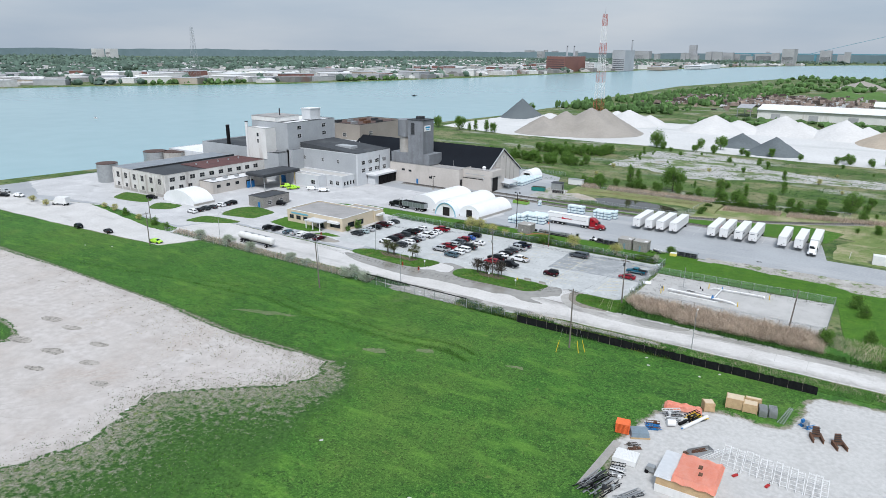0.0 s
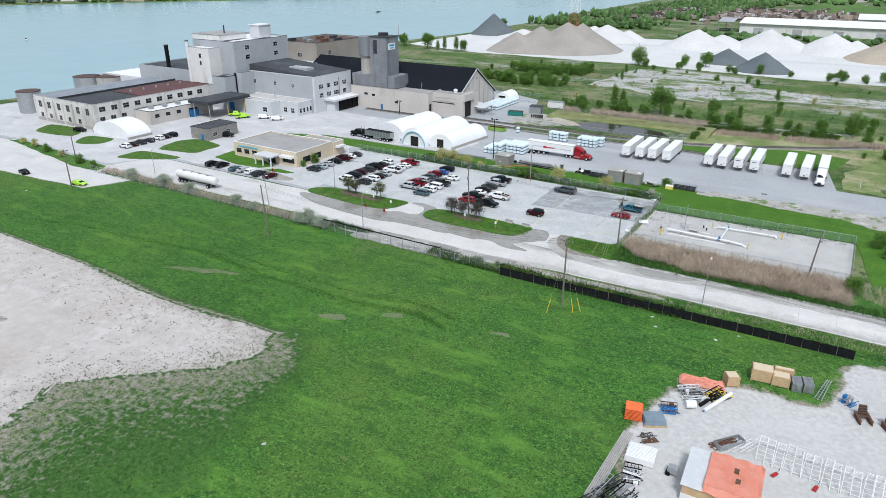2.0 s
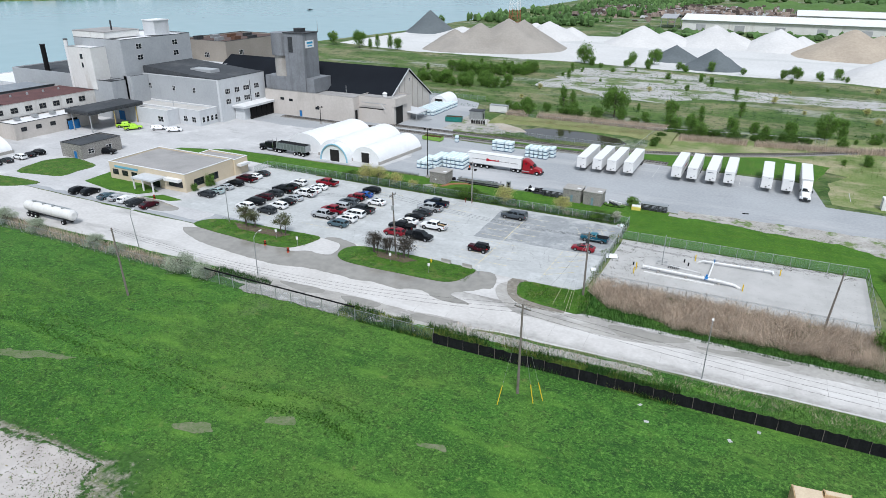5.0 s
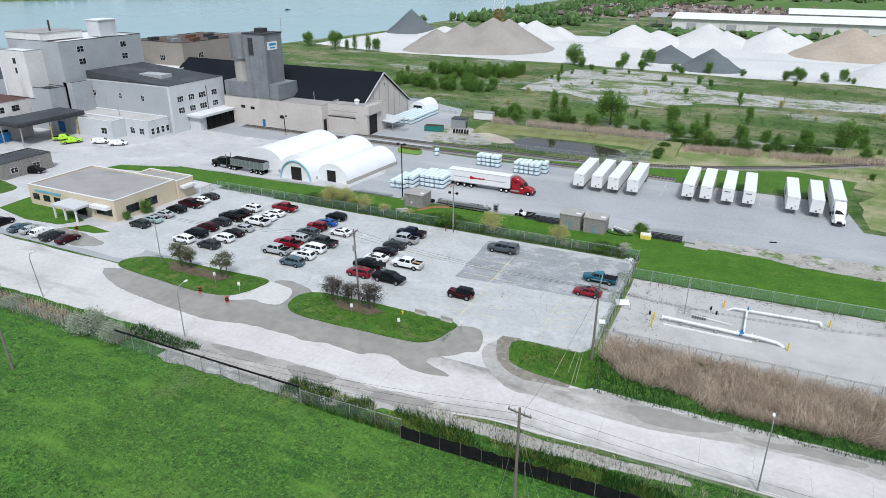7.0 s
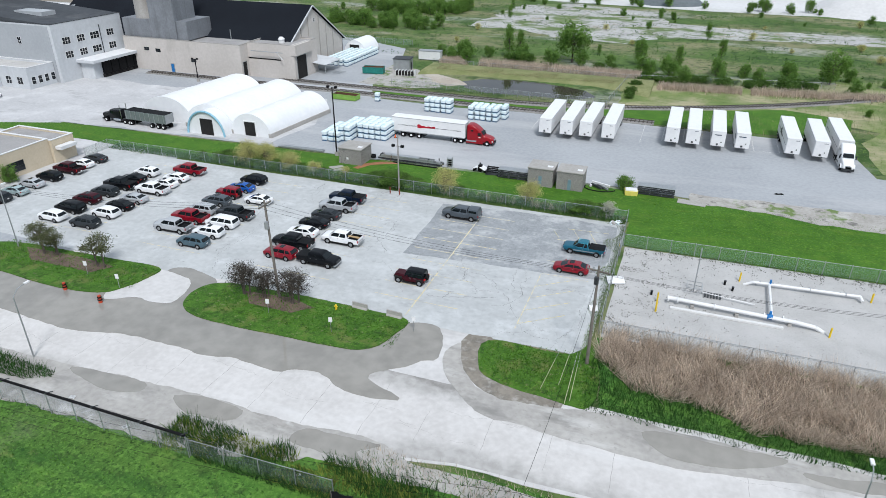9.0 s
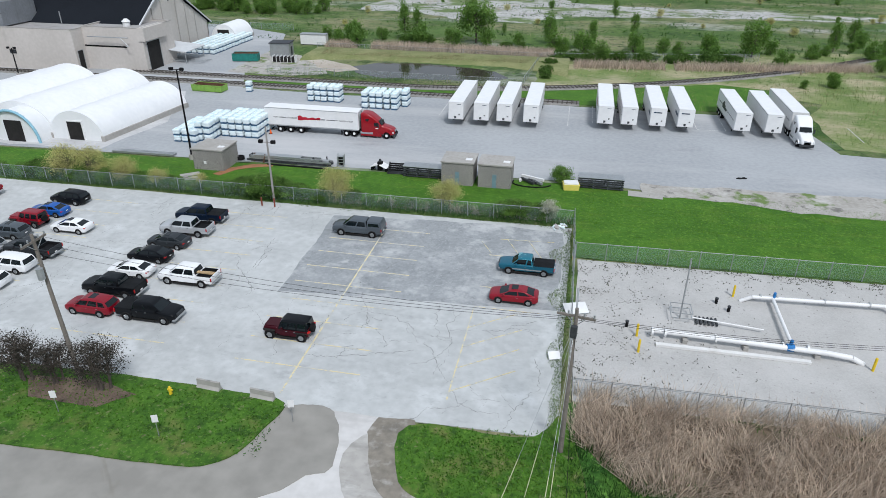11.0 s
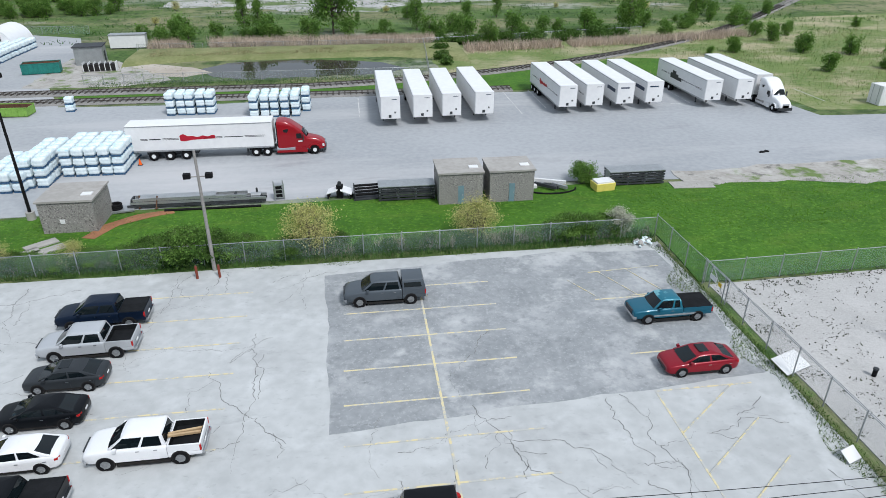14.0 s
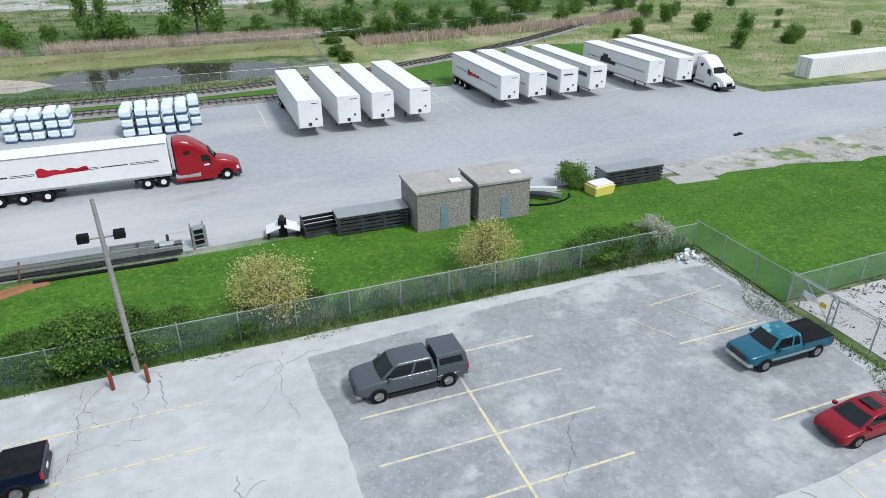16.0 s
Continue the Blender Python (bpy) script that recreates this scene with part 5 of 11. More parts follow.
part("duct", beams(((-262.5, 273, 8), (-262.5, 273, 22.6), 0.9, 10)), M("tan_duct", (0.42, 0.36, 0.22), rough=0.5), bb)
window_on(bb, "x", 283, 16.4, 2.6, 1.9, -236, WHITE, 3)
window_on(bb, "y", -247, 15.6, 2.6, 1.9, 274, WHITE, 3)
for k in range(7):
    part("roof_plant", boxes((-258 + k * 3, -256 + k * 3, 278 + (k * 7) % 28, 282 + (k * 7) % 28, 22, 23.4)), (DARKSTEEL, STEEL, RUST)[k % 3], bb)
wr = thing("low_roofs", "low works roofs with white membrane", "factory")
flat_building(wr, -252, -234, 258, 274, 14.0, PALEWALL, ROOFWHITE, 0.3)
flat_building(wr, -330, -300, 222, 262, 8.0, PALEWALL, ROOFWHITE, 0.3)

# old works along the river end
old = thing("old_works", "old rendered works with dark gabled roof", "factory")
OLDWALL = layered(M("stained_pale_masonry", (0.62, 0.61, 0.59), (0.50, 0.49, 0.47), big=0.15, fine=1.6, bump=0.1), (0.25, 0.225, 0.20), 0.16, 0.54, 0.70, stretch=(1, 1, 0.3), amount=0.75)
flat_building(old, -289, -250, 165.5, 220, 9.6, OLDWALL, ROOFBLACK, 0.2, coping=CONC)
part("maroon_roof", boxes((-269.5, -250.3, 187, 219.7, 9.45, 9.75)), M("maroon_roof_felt", (0.125, 0.060, 0.058), (0.085, 0.042, 0.042), big=0.2, fine=2, bump=0.2), old, "dark maroon roof felt")
part("grey_roof", boxes((-288.7, -273, 165.8, 219.7, 9.45, 9.72)), M("blue_grey_roof_felt", (0.25, 0.275, 0.30), (0.19, 0.21, 0.235), big=0.2, fine=2, bump=0.15), old, "pale blue-grey roof felt")
part("gable_rib", boxes((-272.9, -272.4, 165.6, 219.8, 9.45, 10.1)), DARKSTEEL, old)
part("plinth", boxes((-289.15, -249.85, 165.35, 165.5, 0, 1.3), (-250.0, -249.8, 165.5, 181.8, 0, 1.3)), CONC, old)
for k in range(7):
    part("buttress", boxes((-288.6 + 6.2 * k, -288.0 + 6.2 * k, 165.1, 165.5, 0, 8.6)), OLDWALL, old)
for x in (-285, -279, -272.5, -266.5, -260, -254):
    window_on(old, "y", x, 5.4, 2.0, 2.4, 165.5, CONC, 2)
    if x < -258:
        window_on(old, "y", x, 1.6, 1.6, 1.6, 165.5, CONC, 2)
for y in (168.5, 173, 177.5):
    window_on(old, "x", y, 2.2, 2.0, 2.4, -250, CONC, 2)
for y in (169, 174, 179, 184, 189, 194, 199, 204, 209, 214):
    window_on(old, "x", y, 6.6, 2.4, 1.7, -250, CONC, 2)
for k in range(5):
    part("roof_vent", beams(((-262, 190 + 6 * k, 9.7), (-262, 190 + 6 * k, 10.5), 0.4, 10, 0.3)), STEEL, old)
low = thing("low_annex", "long low annex with a white roof", "factory")
flat_building(low, -249.7, -240.5, 182, 212, 5.2, BEIGE, ROOFWHITE, 0.3, coping=DARKSTEEL)
for y in (185, 190, 195):
    window_on(low, "x", y, 2.6, 1.8, 1.2, -240.5, DARKSTEEL, 2)
doorway(low, "x", 200, 204, 3.6, -240.5)
for k in range(4):
    part("rooftop_unit", boxes((-247 + 0.4 * k, -245.4 + 0.4 * k, 186 + 6 * k, 187.6 + 6 * k, 5.2, 6.1)), STEEL, low)
can = thing("yard_canopy", "dark open vehicle canopy on posts", "canopy")
part("roof", boxes((-240.3, -228.6, 200, 222, 6.6, 7.2)), ROOFBLACK, can)
part("fascia", boxes((-240.3, -228.5, 199.9, 200.2, 5.9, 6.6), (-228.7, -228.4, 200.2, 222, 5.9, 6.6)), DARKSTEEL, can)
for x, y in ((-238, 200.6), (-229, 200.6), (-229, 210), (-229, 219)):
    part("post", beams(((x, y, 0), (x, y, 6.6), 0.2)), M("faded_yellow_post", (0.42, 0.33, 0.14), rough=0.7) if y > 201 else STEEL, can)
part("blue_panel", boxes((-240, -239.6, 200, 204, 0, 3)), BLUE, can)
for x, y, r, h, m in ((-305, 172, 4.6, 8.6, STEEL), (-331, 214, 6, 7, STEEL), (-322, 220, 6, 7, CONC)):
    tk = thing("storage_tank", "round metal storage tank with a rim", "tank", x, y)
    part("shell", beams(((0, 0, 0), (0, 0, h), r, 28)), m, tk, smooth=0.6)
    part("roof", beams(((0, 0, h), (0, 0, h + 0.25), r + 0.12, 28)), ROOFBROWN, tk)
    part("ladder", beams(((r + 0.1, -0.3, 0), (r + 0.1, -0.3, h), 0.05), ((r + 0.1, 0.3, 0), (r + 0.1, 0.3, h), 0.05)), STEEL, tk)
for x, y, z, h, r, m, lab in ((-281, 224, 10, 23.5, 0.9, BLACK, "black steel chimney"), (-264, 222, 9, 26.5, 0.7, WHITE, "slim white chimney")):
    st = thing("chimney", lab + " over the works roof", "chimney", x, y)
    part("shaft", beams(((0, 0, 0), (0, 0, h), r, 14)), m, st, smooth=0.6)
    part("cap", beams(((0, 0, h), (0, 0, h + 0.3), r + 0.12, 14)), DARKSTEEL, st)

# gatehouse
gh = thing("gatehouse", "small flat-roofed brown block gatehouse", "gatehouse")
flat_building(gh, -211.5, -202.5, 177, 190.5, 4.2, BLOCK, ROOFBLACK, 0.2, coping=DARKSTEEL)
for y in (180, 186):
    window_on(gh, "x", y, 1.3, 1.8, 1.3, -202.5)
doorway(gh, "y", -206, -204.8, 2.2, 177, BLUE)

# cream office by the car park
of = thing("front_office", "single-storey cream brick office with gravel roof", "office building")
flat_building(of, -180.2, -153.0, 168.6, 185.4, 4.7, CREAM, ROOFGREY, 0.35, coping=WHITE)
flat_building(of, -166, -152.4, 185.5, 190.4, 4.4, CREAM, ROOFGREY, 0.35, coping=WHITE)
for x in (-178, -174.5, -171):
    window_on(of, "y", x, 1.5, 2.0, 1.3, 168.6, DARKSTEEL)
part("blue_sign", boxes((-178, -169.5, 168.45, 168.58, 3.4, 3.9)), M("pale_blue_sign", (0.15, 0.42, 0.55), rough=0.5), of)
part("porch_roof", boxes((-167, -159.5, 164.2, 168.6, 3.0, 3.4)), PALEWALL, of)
for x in (-166.6, -163.4, -160):
    part("porch_post", boxes((x - 0.15, x + 0.15, 164.4, 164.7, 0, 3.0)), WHITE, of)
doorway(of, "y", -165, -162, 2.4, 168.6, GLASS)
window_on(of, "y", -156.4, 1.2, 4.6, 1.5, 168.6, DARKSTEEL, 4)
for y in (173, 178):
    window_on(of, "x", y, 1.0, 3.2, 1.7, -153.0, DARKSTEEL, 3)
part("awning", boxes((-152.3, -150.9, 186, 189.6, 2.6, 3.2)), WHITE, of)
part("awning", boxes((-159, -154, 167.2, 168.55, 2.8, 3.5)), WHITE, of)


# white fabric vaults
def vault(name, x0, x1, y0, y1, h, door, lean=0.0):
    t = thing(name, "white fabric-covered hoop storage tent", "tent", group="hoop tents")
    bm = bmesh.new()
    cx, r = (x0 + x1) / 2, (x1 - x0) / 2
    n, rings = 20, []
    steps = 10
    for s in range(steps + 1):
        y = y0 + (y1 - y0) * s / steps
        sag = 1 - 0.018 * (s % 2)
        ring = [(cx + lean * (y - y0) - r * math.cos(math.pi * k / n) * sag, y, max(0.0, h * math.sin(math.pi * k / n) ** 0.95 * sag)) for k in range(n + 1)]
        rings.append(ring)
    loft(bm, rings)
    part("fabric", bm, TENT, t, smooth=0.9)
    for xa in (x0 - 0.15, x1 - 0.5):
        part("ballast_wall", B(loft, [[(xa + lean * (y - y0), y, 0), (xa + 0.65 + lean * (y - y0), y, 0), (xa + 0.65 + lean * (y - y0), y, 0.9), (xa + lean * (y - y0), y, 0.9)] for y in (y0 - 0.1, y1 + 0.1)]), CONC, t)
    if door:
        w, hh = door
        part("door", boxes((cx - w / 2, cx + w / 2, y0 - 0.12, y0 + 0.1, 0.05, hh)), DARK, t)
        part("door_frame", boxes((cx - w / 2 - 0.2, cx - w / 2, y0 - 0.18, y0 + 0.1, 0, hh + 0.2), (cx + w / 2, cx + w / 2 + 0.2, y0 - 0.18, y0 + 0.1, 0, hh + 0.2), (cx - w / 2, cx + w / 2, y0 - 0.18, y0 + 0.1, hh, hh + 0.2)), WHITE, t)
    return t


vault("hoop_tent", -158.4, -144.6, 214.5, 239, 5.6, None, 0.09)
tb = vault("hoop_tent", -145.2, -132.7, 213, 238, 5.5, None, 0.09)
bm = bmesh.new()
for s in range(13):
    a0, a1 = math.pi * s / 13, math.pi * (s + 1) / 13
    beam(bm, (-137.4 - 4.6 * math.cos(a0), 209.6, 5.0 * math.sin(a0)), (-137.4 - 4.6 * math.cos(a1), 209.6, 5.0 * math.sin(a1)), 0.22, 6)
part("blue_hoop", bm, M("pale_blue_tube", (0.25, 0.48, 0.60), rough=0.5), tb)
bm = bmesh.new()
loft(bm, [[(-137.4 - 4.5 * math.cos(math.pi * k / 14), y, 4.9 * math.sin(math.pi * k / 14)) for k in range(15)] for y in (209.8, 214)])
part("porch", bm, TENT, tb, smooth=0.9)
part("porch_door", boxes((-138.6, -135.6, 209.6, 209.9, 0.05, 3.4)), DARK, tb)
vault("hoop_tent", -133.1, -123.4, 212.4, 233.4, 4.7, (2.6, 3.0), 0.1)
vault("hoop_tent", -248.6, -227.6, 163, 172.4, 5.4, None)
vault("hoop_tent", -150.6, -143, 296, 306, 4.4, (3.4, 3))


# ---- vehicles ----
def paint(name, col, metal=0.25):
    return M("paint_" + name, col, tuple(c * 0.9 for c in col), big=0.5, fine=40, rough=0.28, metal=metal * 0.5, bump=0.0, coat=0.30 if max(col) > 0.05 else 0.05, spec=0.25 if max(col) > 0.05 else 0.16)


PAINTS = {"white": paint("white", (0.76, 0.77, 0.78), 0), "black": paint("black", (0.005, 0.006, 0.008)), "silver": paint("silver", (0.46, 0.48, 0.50), 0.5), "grey": paint("grey", (0.075, 0.09, 0.105), 0.4), "darkgrey": paint("darkgrey", (0.035, 0.04, 0.045), 0.4), "red": paint("red", (0.23, 0.004, 0.015)), "maroon": paint("maroon", (0.045, 0.004, 0.009)), "blue": paint("blue", (0.01, 0.09, 0.36)), "navy": paint("navy", (0.005, 0.012, 0.028)), "teal": paint("teal", (0.008, 0.10, 0.155)), "palegreen": paint("palegreen", (0.36, 0.46, 0.47), 0.4), "slate": paint("slate", (0.07, 0.12, 0.15), 0.4), "lime": paint("lime", (0.40, 0.72, 0.06), 0), "fadedteal": layered(paint("fadedteal", (0.012, 0.14, 0.20)), (0.16, 0.40, 0.45), 0.9, 0.50, 0.56), "truckred": paint("truckred", (0.27, 0.005, 0.012), 0)}


def body_ring(x, zb, zt, w):
    h = zt - zb
    half = [(-w * 0.84, zb), (-w * 0.96, zb + h * 0.10), (-w * 0.995, zb + h * 0.32), (-w, zb + h * 0.55), (-w * 0.985, zb + h * 0.78), (-w * 0.955, zt - 0.06), (-w * 0.90, zt - 0.015), (-w * 0.80, zt + 0.005), (-w * 0.42, zt + 0.03)]
    return [(x, y, z) for y, z in half] + [(x, 0, zt + 0.036)] + [(x, -y, z) for y, z in half[::-1]]


def flowing(st, n=3):
    """Stations of a body made denser along a smooth curve through them."""
    out = []
    for k in range(len(st) - 1):
        p0, p1, p2, p3 = st[max(0, k - 1)], st[k], st[k + 1], st[min(len(st) - 1, k + 2)]
        for q in range(n):
            t = q / n
            out.append(tuple(b + 0.5 * t * ((c - a) + t * (2 * a - 5 * b + 4 * c - d + t * (3 * (b - c) + d - a))) if j else b + (c - b) * t for j, (a, b, c, d) in enumerate(zip(p0, p1, p2, p3))))
    return out + [st[-1]]


KINDS = {
    # length, width, height, wheelbase, tyre radius, stations (share of length, bottom, top, share of half width), cabin base and roof spans, belt height, side pillars
    "sedan": (4.68, 1.86, 1.46, 2.85, 0.34, [(-0.5, 0.42, 0.80, 0.74), (-0.49, 0.34, 0.92, 0.84), (-0.46, 0.26, 1.00, 0.93), (-0.36, 0.2, 1.03, 0.985), (-0.1, 0.2, 0.99, 1), (0.2, 0.2, 0.95, 1), (0.34, 0.2, 0.88, 0.985), (0.43, 0.22, 0.81, 0.96), (0.48, 0.26, 0.74, 0.89), (0.5, 0.34, 0.64, 0.77)], (-0.465, 0.285), (-0.205, 0.065), 0.945, ((0, 0.13), (0.48, 0.52), (0.95, 1))),
    "suv": (4.75, 1.92, 1.70, 2.8, 0.37, [(-0.5, 0.46, 0.98, 0.8), (-0.49, 0.36, 1.05, 0.9), (-0.46, 0.3, 1.09, 0.97), (-0.36, 0.26, 1.1, 1), (0, 0.26, 1.08, 1), (0.22, 0.26, 1.06, 1), (0.36, 0.26, 0.98, 0.98), (0.45, 0.3, 0.88, 0.92), (0.485, 0.34, 0.78, 0.84), (0.5, 0.42, 0.68, 0.7)], (-0.485, 0.27), (-0.40, 0.10), 1.06, ((0, 0.07), (0.27, 0.31), (0.60, 0.63), (0.955, 1))),
    "van": (5.2, 2.0, 1.8, 3.05, 0.36, [(-0.5, 0.4, 1.02, 0.86), (-0.49, 0.32, 1.08, 0.93), (-0.46, 0.26, 1.1, 0.99), (0, 0.24, 1.08, 1), (0.25, 0.24, 1.04, 1), (0.38, 0.24, 0.95, 0.97), (0.46, 0.28, 0.84, 0.9), (0.49, 0.34, 0.74, 0.8), (0.5, 0.4, 0.66, 0.7)], (-0.49, 0.33), (-0.45, 0.15), 1.05, ((0, 0.05), (0.33, 0.36), (0.64, 0.67), (0.96, 1))),
    "jeep": (4.5, 1.9, 1.88, 2.9, 0.41, [(-0.46, 0.5, 1.1, 0.86), (-0.44, 0.45, 1.16, 0.9), (0.1, 0.42, 1.16, 0.9), (0.2, 0.42, 1.14, 0.88), (0.44, 0.45, 1.06, 0.74), (0.46, 0.5, 1.0, 0.72)], (-0.445, 0.14), (-0.43, 0.085), 1.14, ((0, 0.05), (0.34, 0.4), (0.64, 0.7), (0.95, 1))),
    "pickup": (5.9, 2.04, 1.95, 3.7, 0.41, [(-0.21, 0.4, 1.24, 0.99), (-0.19, 0.38, 1.26, 1), (0.1, 0.38, 1.26, 1), (0.25, 0.38, 1.24, 1), (0.36, 0.38, 1.18, 0.99), (0.45, 0.42, 1.10, 0.96), (0.485, 0.48, 1.02, 0.9), (0.5, 0.55, 0.92, 0.8)], (-0.205, 0.28), (-0.175, 0.135), 1.24, ((0, 0.06), (0.43, 0.48), (0.955, 1))),
    "old_pickup": (5.7, 1.98, 1.82, 3.6, 0.38, [(-0.12, 0.4, 1.10, 0.99), (-0.1, 0.38, 1.13, 1), (0.1, 0.38, 1.13, 1), (0.25, 0.38, 1.12, 1), (0.36, 0.38, 1.08, 0.985), (0.46, 0.42, 1.02, 0.95), (0.49, 0.5, 0.98, 0.9), (0.5, 0.55, 0.9, 0.86)], (-0.115, 0.255), (-0.085, 0.135), 1.13, ((0, 0.08), (0.30, 0.37), (0.95, 1))),
}
CAR_MESH = {}


def cabin(kind):
    """Roof and pillars in one skin, the panes between them in another: stacked plan rings from belt to crown."""
    L, W, H, wb, r, st, base, roof, belt, pillars = KINDS[kind]
    hw = W / 2
    hb, ht, zr = hw * 0.89, hw * 0.71, H - 0.04
    cuts = sorted({f for p in pillars for f in p})
    ys = (1, 0.86, 0.45, 0, -0.45, -0.86, -1)
    upright = kind in ("pickup", "old_pickup", "jeep")
    rings = []
    for h, pull in ((-0.12, 0), (0.04, 0), (0.45, 0), (0.82, 0), (0.94, 0.05), (1.0, 0.14)):
        k = max(0, h)
        y = hb + (ht - hb) * k ** 1.2 - pull * 0.55
        x0 = (base[0] + (roof[0] - base[0]) * k) * L + pull * (0.4 if upright else 1.0)
        x1 = (base[1] + (roof[1] - base[1]) * k ** 0.94) * L - pull * 1.2
        z = belt + (zr - belt) * h
        bow = 0.10 * (1 - 0.4 * k)
        side = [(x0 + (x1 - x0) * f, y, z) for f in cuts]
        rings.append(side + [(x1 + bow * (1 - q * q), y * q, z) for q in ys[1:-1]] + [(a, -b, c) for a, b, c in side[::-1]] + [(x0 - bow * (0.3 if upright else 1) * (1 - q * q), y * q, z) for q in ys[::-1][1:-1]])
    # the roof line arches from screen to rear window
    xm, hl, arch = (base[0] + base[1]) / 2 * L, (base[1] - base[0]) / 2 * L, 0.02 if upright else 0.10
    rings = [[(x, y, z - arch * max(0, (z - belt) / (zr - belt)) * min(1, ((x - xm) / hl) ** 2 * 2.2)) for x, y, z in ring] for ring in rings]
    top = rings[-1]
    cx = sum(p[0] for p in top) / len(top)
    for sc, dz in ((0.8, 0.022), (0.45, 0.036), (0.02, 0.04)):
        rings.append([(cx + (p[0] - cx) * sc, p[1] * sc, p[2] + (zr - p[2]) * (1 - sc * sc) + dz) for p in top])
    n, m = len(top), len(cuts)
    def pane(c):
        if c < m - 1:
            return not any(p[0] <= (cuts[c] + cuts[c + 1]) / 2 <= p[1] for p in pillars)
        if c < m + 5:
            return 0 < c - (m - 1) < 5
        if c < 2 * m + 5 - 1 + 0:
            d = 2 * m + 4 - c
            return d < m - 1 and d >= 0 and not any(p[0] <= (cuts[d] + cuts[d + 1]) / 2 <= p[1] for p in pillars)
        return 0 < c - (2 * m + 4) < 5
    def kind_of(i, c):
        if i not in (1, 2) or not pane(c):
            return "roof"
        return "side_left" if c < m - 1 else "windscreen" if c < m + 5 else "side_right" if c < 2 * m + 4 else "rear_window"
    skins = {}
    for i in range(len(rings) - 1):
        for c in range(n):
            bm, vs = skins.setdefault(kind_of(i, c), (bmesh.new(), {}))
            q = [(i, c), (i, (c + 1) % n), (i + 1, (c + 1) % n), (i + 1, c)]
            for key in q:
                if key not in vs:
                    vs[key] = bm.verts.new(rings[key[0]][key[1]])
            bm.faces.new([vs[key] for key in q])
    return {k: v[0] for k, v in skins.items()}


def door_mesh(kind, x0, x1, s):
    L, W, H, wb, r, st, base, roof, belt, pillars = KINDS[kind]
    hw, zb, zt = W / 2 + 0.008, 0.36 if belt < 1.1 else 0.48, belt - 0.03
    bm = bmesh.new()
    loft(bm, [[(x, s * (hw * k - o), zb + (zt - zb) * f) for x, f, k, o in ((x0, 0, 0.985, o), (x1, 0, 0.985, o), (x1, 0.5, 1.0, o), (x1, 0.9, 0.955, o), (x0, 0.9, 0.955, o), (x0, 0.5, 1.0, o))] for o in (0.05, 0)])
    return finish(bm, "door", None, 0.5)


